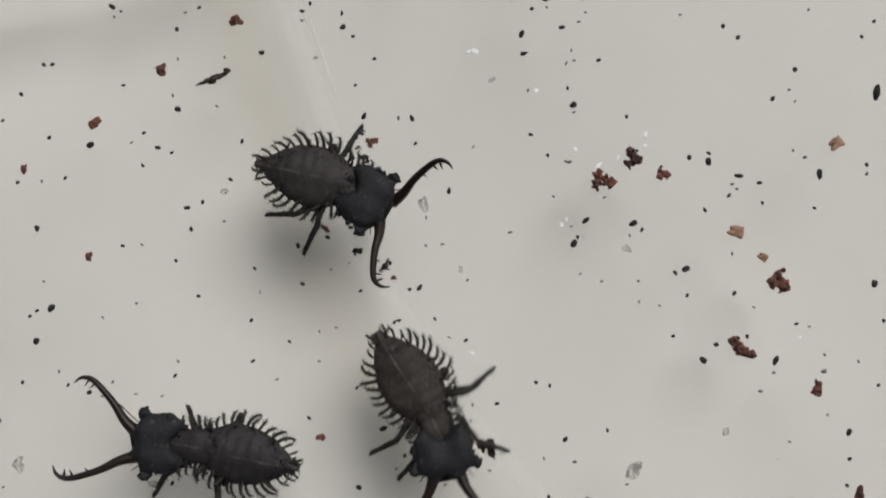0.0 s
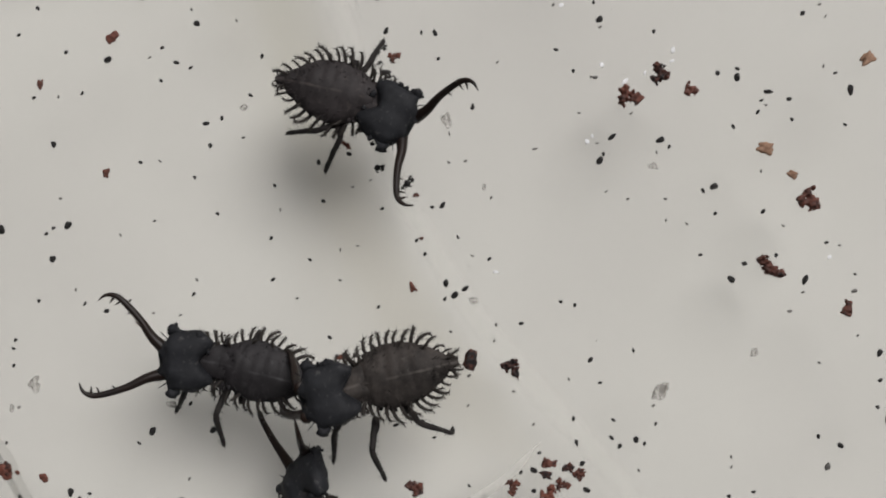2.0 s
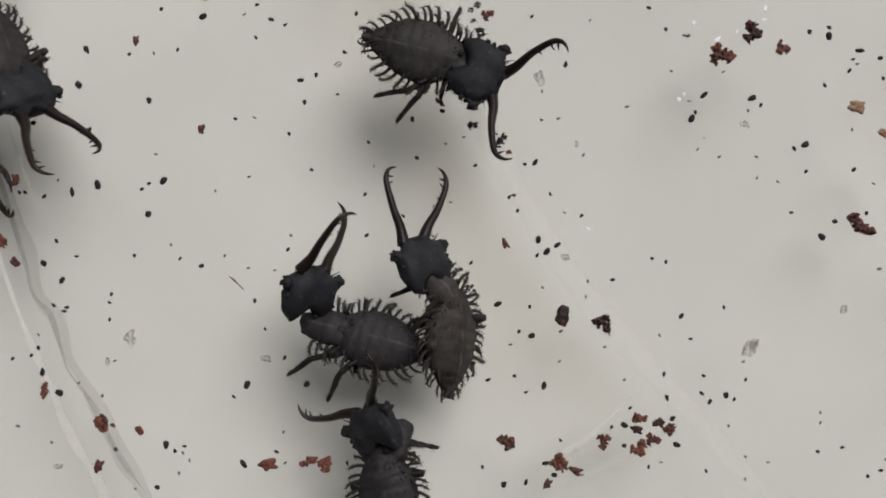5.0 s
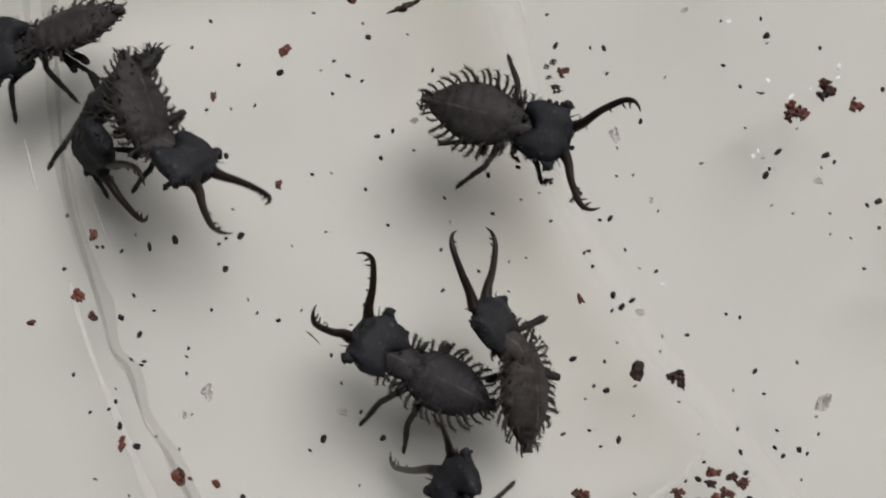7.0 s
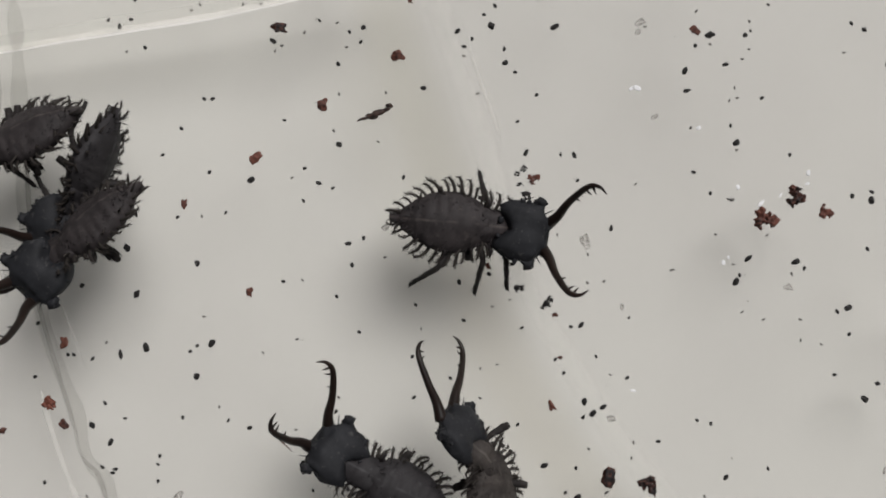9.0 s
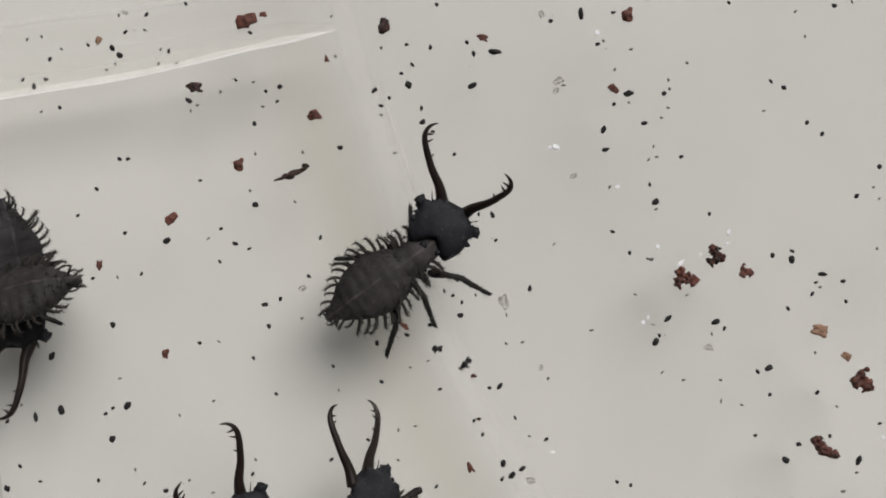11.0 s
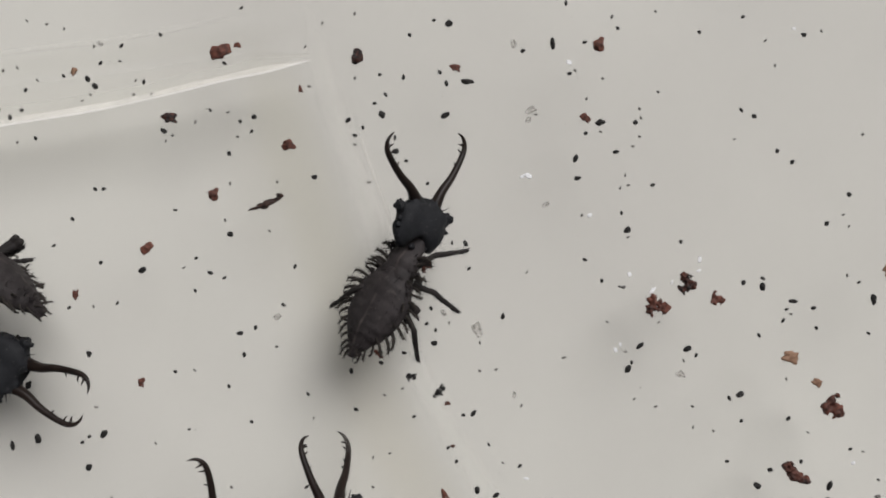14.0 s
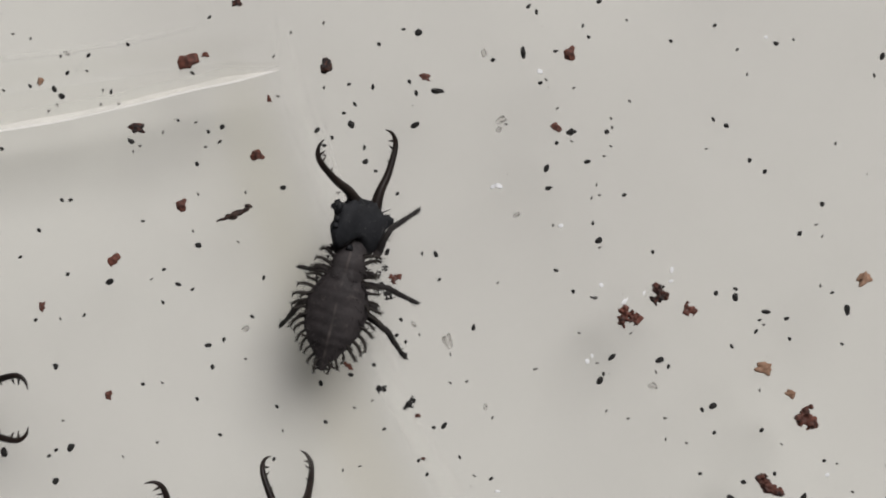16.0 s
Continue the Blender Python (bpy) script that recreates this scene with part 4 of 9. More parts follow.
grain(26.53, 0.06, 0.29, -54)
dust_grain(28.26, -2.71, 0.23, -84)
dust_grain(18.62, -3.94, 0.23, 43)
dust_grain(19.98, -4.41, 0.23, 33)
dust_grain(22.30, -4.42, 0.23, -21)
dust_grain(22.33, -5.75, 0.23, 82)
dust_grain(23.62, -5.97, 0.23, -22)
dust_grain(29.59, -6.11, 0.23, -35)
flake(10.99, -3.64, 0.43, 90)
dust_grain(11.45, -4.29, 0.23, 73)
dust_grain(8.83, -0.30, 0.23, -76)
dust_grain(8.82, -2.09, 0.23, -20)
dust_grain(6.90, 0.97, 0.23, -86)
grain(7.76, -4.88, 0.29, -28)
grain(7.31, -7.81, 0.29, 40)
dust_grain(10.25, -7.93, 0.23, -28)
pellet(27.18, -8.46, 0.39, 0)
dust_grain(33.08, -7.35, 0.23, -2)
dust_grain(18.07, -0.93, 0.23, -4)
grain(18.46, -1.61, 0.29, -79)
dust_grain(21.75, -1.52, 0.23, -74)
dust_grain(34.03, -9.14, 0.23, -37)
glint_speck(28.94, 19.55, 0.25, 8)
glint_speck(17.75, -0.46, 0.21, -78)
glint_speck(21.07, 3.46, 0.21, 75)
pellet(7.97, 6.01, 0.50, -60)
bark_fragment(33.55, -11.34, 1.00, 63)
pellet(17.57, -14.42, 0.46, 60)
pellet(18.17, -15.85, 0.32, 11)
pellet(35.48, -14.02, 0.57, 70)
grain(35.53, -15.73, 0.29, 41)
pellet(37.39, -11.07, 0.32, 43)
crumb(36.07, -17.94, 1.00, -89)
grain(16.63, -11.02, 0.29, 80)
grain(20.25, -13.86, 0.29, -82)
flake(27.75, -13.99, 0.57, 61)
flake(21.84, -16.47, 1.07, 50)
pellet(37.21, -4.64, 0.57, 59)
pale_crumb(34.81, 4.22, 0.93, 43)
pellet(37.42, 7.43, 1.07, 88)
grain(36.56, 11.03, 0.29, -66)
pellet(-15.04, -5.92, 0.64, 56)
grain(-16.92, -10.66, 0.29, 82)
pellet(-7.18, -10.27, 0.36, 57)
grain(-2.31, -6.78, 0.29, 34)
grain(0.10, -8.15, 0.29, -45)
grain(-16.45, -6.46, 0.29, 9)
pellet(-12.66, -11.32, 0.39, -4)
grain(-14.03, -10.85, 0.29, 66)
grain(1.34, -13.00, 0.29, -29)
bark_fragment(2.06, -14.25, 0.64, -17)
pellet(4.48, -17.41, 0.43, -43)
bark_fragment(2.39, -0.98, 0.64, -3)
grain(13.29, -12.15, 0.29, 12)
dust_grain(2.00, -9.42, 0.23, -8)
dust_grain(-6.99, -9.37, 0.23, -33)
dust_grain(-9.70, -11.44, 0.23, 8)
dust_grain(-0.70, -10.55, 0.23, 21)
dust_grain(16.24, -15.63, 0.23, -60)
dust_grain(30.81, -10.26, 0.23, 14)
dust_grain(34.17, -12.95, 0.23, 37)
dust_grain(36.16, -9.57, 0.23, -72)
dust_grain(21.48, -17.28, 0.23, 21)
pellet(2.57, -1.52, 0.36, -11)
clod(4.44, -2.46, 0.86, 20)
clod(6.34, -3.34, 0.93, 70)
clod(6.02, -3.62, 0.50, 77)
bark_fragment(5.41, 4.51, 0.86, 80)
clod(4.93, 3.40, 0.93, 10)
clod(4.76, 5.13, 0.54, 40)
clod(4.33, 4.84, 0.43, -20)
clod(4.47, 4.16, 0.50, -34)
pellet(-23.36, -2.26, 0.39, 37)
pellet(-19.85, -2.80, 0.64, 66)
pellet(-20.88, -6.63, 0.64, -75)
grain(-24.24, -6.67, 0.29, -71)
pellet(-20.48, 0.14, 0.57, -60)
pellet(-22.70, -11.15, 0.50, -45)
pellet(-21.50, -12.22, 0.57, 70)
grain(-22.04, -13.83, 0.29, -29)
grain(-21.38, -14.19, 0.29, 2)
sliver(-10.45, -12.40, 1.25, -43)
grain(-20.61, -10.72, 0.29, 12)
grain(-18.51, -13.64, 0.29, -18)
flake(-17.17, -15.86, 1.07, 68)
grain(-23.46, -16.99, 0.29, 29)
pellet(-22.74, -18.06, 0.57, 80)
bark_fragment(-22.66, -19.20, 0.93, -61)
pellet(-21.65, -19.38, 0.57, -31)
crumb(-19.01, -21.33, 0.93, -55)
crumb(-16.60, -21.71, 0.57, -55)
crumb(-19.11, -24.01, 0.79, 62)
grain(-18.50, -14.72, 0.29, 77)
grain(-13.72, -22.73, 0.29, -13)
pellet(-9.96, -23.81, 0.64, -47)
crumb(-8.42, -23.84, 1.07, 0)
bark_fragment(-5.85, -23.68, 1.07, 60)
bark_fragment(-4.85, -23.82, 1.00, -64)
pellet(-3.42, -23.74, 0.32, -66)
pellet(-2.42, -23.55, 0.32, -40)
pellet(-15.44, -25.34, 0.39, -25)
pellet(-10.62, -19.58, 0.32, -29)
pellet(-9.73, -18.79, 0.64, 70)
flake(-8.55, -17.18, 0.57, -40)
pellet(-5.97, -18.77, 0.50, 30)
bark_fragment(6.60, -22.37, 1.21, -50)
grain(7.84, -19.24, 0.29, 22)
pellet(8.97, -18.81, 0.57, 88)
pellet(5.46, -18.47, 0.39, 30)
pellet(6.06, -13.68, 0.57, 30)
pellet(8.19, -15.69, 0.50, 6)
grain(7.41, -15.41, 0.29, 28)
grain(8.08, -13.85, 0.29, 78)
crumb(10.14, -14.44, 1.14, 78)
bark_fragment(12.62, -14.86, 1.43, -68)
pellet(8.54, -10.61, 0.36, 52)
pellet(9.14, -10.36, 0.54, 60)
flake(10.31, -10.72, 0.57, -16)
pellet(4.38, -11.09, 0.32, 57)
pellet(14.39, -20.20, 0.32, 30)
pellet(16.69, -19.56, 0.43, -80)
pellet(20.39, -19.36, 0.46, 85)
grain(20.92, -19.64, 0.29, 69)
grain(21.62, -18.40, 0.29, 76)
grain(16.51, -18.07, 0.29, 89)
grain(5.12, -23.97, 0.29, -80)
pellet(19.16, -24.14, 0.32, -65)
pellet(27.66, -22.64, 0.32, 23)
grain(30.05, -24.07, 0.29, 6)
grain(29.24, -24.43, 0.29, -74)
dust_grain(-21.79, -5.88, 0.23, 68)
grain(-21.88, -9.75, 0.29, -48)
dust_grain(-14.60, -9.99, 0.23, -81)
dust_grain(-11.19, -10.66, 0.23, 65)
dust_grain(-8.03, -11.58, 0.23, 15)
grain(-9.28, -13.51, 0.29, -86)
grain(-8.63, -15.29, 0.29, -59)
grain(-7.37, -17.10, 0.29, 68)
flake(-18.67, -17.40, 0.50, 90)
dust_grain(-18.17, -17.32, 0.23, 48)
dust_grain(-20.46, -18.73, 0.23, 66)
dust_grain(-18.95, -19.54, 0.23, 78)
dust_grain(-22.17, -22.52, 0.23, -36)
flake(-21.80, -24.02, 0.57, 6)
grain(-18.10, -22.93, 0.29, -24)
pellet(-14.87, -22.63, 0.64, 80)
grain(-14.33, -23.02, 0.29, -89)
dust_grain(-13.83, -23.16, 0.23, -48)
dust_grain(-13.43, -23.62, 0.23, -79)
dust_grain(-14.08, -24.44, 0.23, -69)
grain(-7.89, -23.05, 0.29, -16)
dust_grain(-7.46, -21.80, 0.23, 74)
dust_grain(-7.35, -23.76, 0.23, 62)
dust_grain(-16.84, -25.42, 0.23, 25)
dust_grain(-23.04, -15.70, 0.23, -48)
grain(-23.03, -16.52, 0.29, -68)
dust_grain(6.88, -16.23, 0.23, 30)
dust_grain(9.96, -17.28, 0.23, 42)
grain(7.13, -18.22, 0.29, -18)
dust_grain(11.73, -12.24, 0.23, -66)
dust_grain(8.89, -12.64, 0.23, -43)
dust_grain(11.62, -13.20, 0.23, 87)
dust_grain(14.04, -18.43, 0.23, 36)
dust_grain(12.80, -16.38, 0.23, 11)
grain(18.98, -18.17, 0.29, -35)
pellet(18.87, -19.26, 0.39, -35)
pellet(19.37, -19.79, 0.43, 60)
pellet(13.23, -21.41, 0.29, 64)
bark_fragment(14.92, -20.87, 0.93, -20)
crumb(14.75, -21.55, 0.71, -24)
pellet(14.04, -21.27, 0.50, -20)
bark_fragment(16.16, -21.15, 0.79, -10)
pellet(17.04, -20.86, 0.43, 47)
bark_fragment(16.86, -21.57, 0.86, 50)
bark_fragment(15.81, -22.21, 1.00, 50)
bark_fragment(14.92, -22.75, 1.21, 0)
pellet(17.32, -22.49, 0.50, -15)
pellet(14.04, -22.58, 0.36, -16)
bark_fragment(12.70, -22.30, 1.07, -40)
dust_grain(16.34, -23.62, 0.23, -1)
grain(15.56, -23.91, 0.29, -85)
pellet(9.09, -23.70, 0.50, 15)
bark_fragment(9.90, -23.66, 1.21, -40)
crumb(10.97, -24.11, 0.79, -15)
pellet(9.62, -24.44, 0.43, -20)
crumb(9.20, -25.01, 0.64, 51)
pellet(7.85, -24.91, 0.43, 80)
pellet(6.47, -25.03, 0.46, 75)
grain(10.01, -22.24, 0.29, -40)
flake(10.93, -22.88, 0.43, 2)
dust_grain(11.39, -24.43, 0.23, 8)
dust_grain(20.56, -21.30, 0.23, -62)
dust_grain(21.62, -23.24, 0.23, -47)
dust_grain(23.03, -23.59, 0.23, -11)
dust_grain(26.30, -20.46, 0.23, -72)
dust_grain(26.30, -21.10, 0.23, 67)
grain(26.12, -22.90, 0.29, -28)
dust_grain(30.40, -23.37, 0.23, 11)
dust_grain(21.62, -24.65, 0.23, -64)
flake(22.15, -16.17, 0.71, 50)
glint_speck(22.85, 4.87, 0.32, 83)
glint_speck(11.72, -8.94, 0.25, -5)
crumb(-24.42, -5.87, 0.79, -90)
pellet(-23.88, -6.66, 0.32, -28)
bark_fragment(-25.50, -9.78, 0.93, -29)
crumb(-24.49, -11.04, 0.71, -48)
grain(-18.38, -13.11, 0.29, 48)
pellet(-25.75, -14.81, 0.32, 86)
grain(-24.67, -17.21, 0.29, 33)
crumb(-18.85, -21.07, 0.93, -57)
pellet(3.58, 11.87, 0.46, 10)
grain(4.23, 11.29, 0.29, -7)
pellet(4.37, 8.16, 0.32, 29)
pellet(4.91, 6.18, 0.50, 70)
pellet(-21.68, 14.66, 0.32, 60)
pellet(-26.17, -4.65, 0.32, 67)
grain(-22.66, -6.92, 0.29, 54)
grain(-26.35, -8.08, 0.29, 33)
crumb(-28.44, -11.51, 0.57, -9)
pellet(-21.21, -13.95, 0.39, 8)

pale_crumb(-16.87, 17.12, 0.50, 71)
flake(-15.25, 18.93, 0.45, -23)
crumb(-4.44, 21.98, 0.70, 3)
grain(3.52, 12.76, 0.35, 88)
dust_grain(1.01, 20.68, 0.25, 78)
pellet(13.95, 21.61, 0.40, 47)
grain(14.44, 21.25, 0.30, -81)
pellet(18.41, 21.89, 0.36, 31)
glint_speck(11.95, 10.27, 0.40, -25)
pellet(36.21, 18.27, 0.50, 78)
dust_grain(35.70, 17.06, 0.30, -75)
flake(6.54, 1.65, 0.45, -48)
grain(5.75, 1.91, 0.30, -60)
crumb(6.74, -4.11, 0.40, 7)
dust_grain(9.85, -2.00, 0.25, 32)
crumb(7.07, -6.84, 0.30, -25)
dust_grain(1.85, 9.94, 0.25, 9)
grain(37.37, 12.02, 0.30, 51)
pellet(36.81, 2.89, 0.32, -62)
grain(36.80, 2.31, 0.28, 58)
dust_grain(31.77, -14.63, 0.25, -25)
grain(37.77, -7.01, 0.30, -85)
grain(35.34, -17.39, 0.30, -33)
dust_grain(17.99, 3.18, 0.30, 16)
dust_grain(-24.35, -21.48, 0.30, -17)
crumb(-18.29, -21.41, 0.30, -42)
dust_grain(14.18, -1.28, 0.30, 11)
grain(15.75, -10.81, 0.28, -48)
grain(31.67, -19.19, 0.32, 70)
pellet(33.06, -19.75, 0.45, -30)
dust_grain(32.21, -21.05, 0.5, 80)
dust_grain(29.97, -11.43, 0.3, 20)
dust_grain(33.97, -10.18, 0.36, 10)
dust_grain(10.02, -15.4, 0.3, 35)
pellet(-19.96, 2.36, 0.60, -70)


def dust():
    """Fine scattered specks, far too many to count."""
    r = random.Random(31)
    bm = bmesh.new()
    for _ in range(260):
        x, y = r.uniform(-34, 42), r.uniform(-32, 26)
        s = r.uniform(0.05, 0.14)
        blob(bm, (s * 0.001, s * 0.0007), s * 0.0006, 0.5, 2.0, r.random() * 9, 1, (x * 0.001, y * 0.001, s * 0.0003))
    tagged(new("dust", mesh_of("dust", bm, DUST)), "fine grey dust specks scattered over the plastic", "dust", kind="stuff")


dust()


# ---- movements ----
def motions():
    walk(climber_larva, [
        (0, mm(8.08, -10.83, 0, 0, -0, -146.2)), (0.5, mm(8.11, -13.36, 0.25, 0, -0, 172.9)), (1, mm(7.22, -13.26, 0.5, 0, -0, 137.2)),
        (1.5, mm(7.19, -14.38, 1.4, 0, -0, 118.2)), (2, mm(5.33, -15, 1.52, 0, -0, 102.4)), (2.3, mm(4.42, -15.03, 1.59, 0, -0, 87.6)),
        (2.5, mm(3.75, -15.27, 1.64, 0, -0, 83.3)), (2.8, mm(2.88, -15.45, 1.71, 0, -0, 75.6)), (3, mm(2.36, -15.41, 1.75, 0, -0, 68.7)),
        (3.2, mm(1.67, -15.62, 1.8, 0, -0, 58.9)), (3.5, mm(1.17, -16.41, 1.35, 0, -0, 37.1)), (3.8, mm(1.15, -15.98, 0.93, 0, 25.2, 27.8)),
        (4, mm(2.26, -15.21, 0.79, 0, 42, 6.2)), (4.2, mm(2.09, -15.13, 0.79, 0, 42, -5.01)), (6.3, mm(1.63, -15.01, 0.8, 0, 42.6, 2.2)),
        (6.5, mm(1.56, -14.99, 0.8, 0, 42.6, 2.2)), (7, mm(1.51, -15.1, 0.8, 0, 42.7, 2.3)), (7.5, mm(1.47, -14.98, 0.81, 0, 42.9, 2.2)),
        (8, mm(1.41, -14.92, 0.81, 0, 43, 2.2)), (9, mm(1.28, -15, 0.82, 0, 43.2, 2.1)), (10, mm(1.21, -14.92, 0.82, 0, 43.5, 2)),
        (12.5, mm(1.03, -15.05, 0.84, 0, 44.1, 1.8)), (13, mm(1.02, -15.1, 0.84, 0, 44.3, 1.8)), (14, mm(0.92, -15.14, 0.84, 0, 44.5, 1.8)),
        (15, mm(0.5, -15.49, 0.85, 0, 44.8, 1.8)), (16, mm(0.49, -15.45, 0.86, 0, 45, 1.7)),
    ])
    walk(climber_parts["thorax"], [
        (0, mm(0, 1.5, 1.95, -0, -0, -6.7)), (0.5, mm(0, 1.5, 1.95, -4.4, -0, -6.9)), (1, mm(0, 1.5, 1.95, 6.6, -0, -4.7)),
        (1.5, mm(0, 1.5, 1.95, 25.8, -0, -4.2)), (2, mm(0, 1.5, 1.95, 25.8, -0, 1.4)), (2.3, mm(0, 1.5, 1.95, 25.8, -0, -20.3)),
        (2.5, mm(0, 1.5, 1.95, 25.8, -0, 0.7)), (2.8, mm(0, 1.5, 1.95, 25.8, -0, -7.2)), (3, mm(0, 1.5, 1.95, 25.8, -0, -6)),
        (3.2, mm(0, 1.5, 1.95, 25.8, -0, 0.3)), (3.5, mm(0, 1.5, 1.95, 25.8, -0, 3.9)), (3.8, mm(0, 1.5, 1.95, 16.9, -0, 16.4)),
        (4, mm(0, 1.5, 1.95, -9.2, -0, 37.3)), (4.2, mm(0, 1.5, 1.95, -11.2, -0, 33)), (6.3, mm(0, 1.5, 1.95, -11.9, -0, 39.4)),
        (6.5, mm(0, 1.5, 1.95, -11.9, -0, 39.6)), (7, mm(0, 1.5, 1.95, -11.8, -0, 39.9)), (7.5, mm(0, 1.5, 1.95, -11.5, -0, 39.7)),
        (8, mm(0, 1.5, 1.95, -10.2, -0, 38)), (9, mm(0, 1.5, 1.95, -10.5, -0, 37.9)), (10, mm(0, 1.5, 1.95, -10.4, -0, 37.1)),
        (12.5, mm(0, 1.5, 1.95, -9.3, -0, 35.1)), (13, mm(0, 1.5, 1.95, -9, -0, 34.7)), (14, mm(0, 1.5, 1.95, -9, -0, 34.6)),
        (15, mm(0, 1.5, 1.95, -9, -0, 34)), (16, mm(0, 1.5, 1.95, -9.8, -0, 34.1)),
    ])
    walk(climber_parts["head"], [
        (0, mm(0.12, 3.08, 2.29, 0, -0, -25.9)), (0.5, mm(0.01, 1.53, 2.6, 0, -0, -5)), (1, mm(-0.03, 1.74, 2.85, 0, -0, -18.1)),
        (1.5, mm(0.08, 2.93, 3.44, 0, -0, -12.1)), (2, mm(-0.01, 2.09, 3.85, 0, -0, 1.9)), (2.3, mm(0.14, 1.97, 3.85, 0, -0, -29.1)),
        (2.5, mm(0, 2.15, 3.85, 0, -0, 3.7)), (2.8, mm(0.06, 2.15, 3.85, 0, -0, -14.6)), (3, mm(0.05, 2.24, 3.85, 0, -0, -13.7)),
        (3.2, mm(-0.03, 1.92, 3.85, 0, -0, -7)), (3.5, mm(-0.07, 3.01, 3.61, 0, -0, 12.7)), (3.8, mm(-0.54, 2.08, 3.03, -1.9, 9.7, 3.6)),
        (4, mm(-1.42, 3.13, 1.74, -15.4, 17.6, 12.1)), (4.2, mm(-1.78, 2.94, 1.69, -17.68, -3.22, 10.39)), (6.3, mm(-1.28, 2.66, 1.94, -21.2, 18.7, 16.3)),
        (6.5, mm(-1.29, 2.67, 1.93, -21.2, 18.7, 16.3)), (7, mm(-1.32, 2.72, 1.89, -21.3, 18.7, 16.2)), (7.5, mm(-1.33, 2.76, 1.88, -21.4, 18.7, 16.2)),
        (8, mm(-1.31, 2.84, 1.89, -21.4, 18.6, 16.1)), (9, mm(-1.3, 2.82, 1.9, -21.5, 18.5, 16.1)), (10, mm(-1.26, 2.79, 1.93, -21.6, 18.4, 16)),
        (12.5, mm(-1.23, 2.85, 1.95, -21.8, 18.2, 15.8)), (13, mm(-1.22, 2.87, 1.96, -21.9, 18.2, 15.7)), (14, mm(-1.22, 2.88, 1.95, -22, 18.1, 15.6)),
        (15, mm(-1.2, 2.86, 1.97, -22.1, 18, 15.6)), (16, mm(-1.18, 2.78, 1.98, -22.2, 17.9, 15.5)),
    ])
    walk(climber_parts["mandL"], [
        (0, mm(-0.8, 2.95, 0, 11, -0, 10.5)), (0.5, mm(-0.8, 2.95, 0, 0, -0, 21)), (1, mm(-0.8, 2.95, 0, 55.5, -0, 14)),
        (1.5, mm(-0.8, 2.95, 0, -45, -0, 29)), (2, mm(-0.8, 2.95, 0, -62, -0, -29)), (2.3, mm(-0.8, 2.95, 0, -55, -0, 3)),
        (2.5, mm(-0.8, 2.95, 0, -45, -0, 15.5)), (2.8, mm(-0.8, 2.95, 0, 59, -0, 17.5)), (3, mm(-0.8, 2.95, 0, -25, -0, 5)),
        (3.2, mm(-0.8, 2.95, 0, 49.5, -0, 46.5)), (3.5, mm(-0.8, 2.95, 0, 1.5, -0, 7)), (3.8, mm(-0.8, 2.95, 0, 34, -0, 24)),
        (4, mm(-0.8, 2.95, 0, 3, -0, -22.5)), (4.2, mm(-0.8, 2.95, 0, 1.6, -0, -19.76)), (6.3, mm(-0.8, 2.95, 0, 18, -0, -10.5)),
        (6.5, mm(-0.8, 2.95, 0, 17, -0, -11.5)), (7, mm(-0.8, 2.95, 0, 16.5, -0, -11.5)), (7.5, mm(-0.8, 2.95, 0, 14, -0, -15.5)),
        (8, mm(-0.8, 2.95, 0, 12, -0, -18.5)), (10, mm(-0.8, 2.95, 0, 12, -0, -18.5)), (12.5, mm(-0.8, 2.95, 0, 10, -0, -20.5)),
        (13, mm(-0.8, 2.95, 0, 9.5, -0, -21)), (14, mm(-0.8, 2.95, 0, 9.5, -0, -21)), (15, mm(-0.8, 2.95, 0, 9, -0, -21.5)),
        (16, mm(-0.8, 2.95, 0, 9, -0, -21.5)),
    ])
    walk(climber_parts["mandR"], [
        (0, mm(0.8, 2.95, 0, 3, -0, -18)), (0.5, mm(0.8, 2.95, 0, 0, -0, -6.5)), (1, mm(0.8, 2.95, 0, 46, -0, -47)),
        (1.5, mm(0.8, 2.95, 0, -45, -0, -27.5)), (2, mm(0.8, 2.95, 0, -60, -0, -46)), (2.3, mm(0.8, 2.95, 0, -50, -0, -36)),
        (2.5, mm(0.8, 2.95, 0, -45, -0, -10)), (2.8, mm(0.8, 2.95, 0, 47.5, -0, -9.5)), (3, mm(0.8, 2.95, 0, 42, -0, -35)),
        (3.2, mm(0.8, 2.95, 0, 0, -0, 4.5)), (3.5, mm(0.8, 2.95, 0, 1, -0, -15.5)), (3.8, mm(0.8, 2.95, 0, 0, -0, -26)),
        (4, mm(0.8, 2.95, 0, 23.5, -0, -20.5)), (4.2, mm(0.8, 2.95, 0, 11.89, -0, -24.56)), (6.3, mm(0.8, 2.95, 0, 15.5, -0, -33.5)),
        (6.5, mm(0.8, 2.95, 0, 16, -0, -34)), (7, mm(0.8, 2.95, 0, 15.5, -0, -36.5)), (7.5, mm(0.8, 2.95, 0, 13.5, -0, -40)),
        (8, mm(0.8, 2.95, 0, 9.5, -0, -42.5)), (9, mm(0.8, 2.95, 0, 9, -0, -42.5)), (10, mm(0.8, 2.95, 0, 6, -0, -43.5)),
        (12.5, mm(0.8, 2.95, 0, 1.5, -0, -44.5)), (13, mm(0.8, 2.95, 0, 0.5, -0, -44.5)), (14, mm(0.8, 2.95, 0, 0, -0, -45.5)),
        (15, mm(0.8, 2.95, 0, 0, -0, -44.5)), (16, mm(0.8, 2.95, 0, 0, -0, -44.5)),
    ])
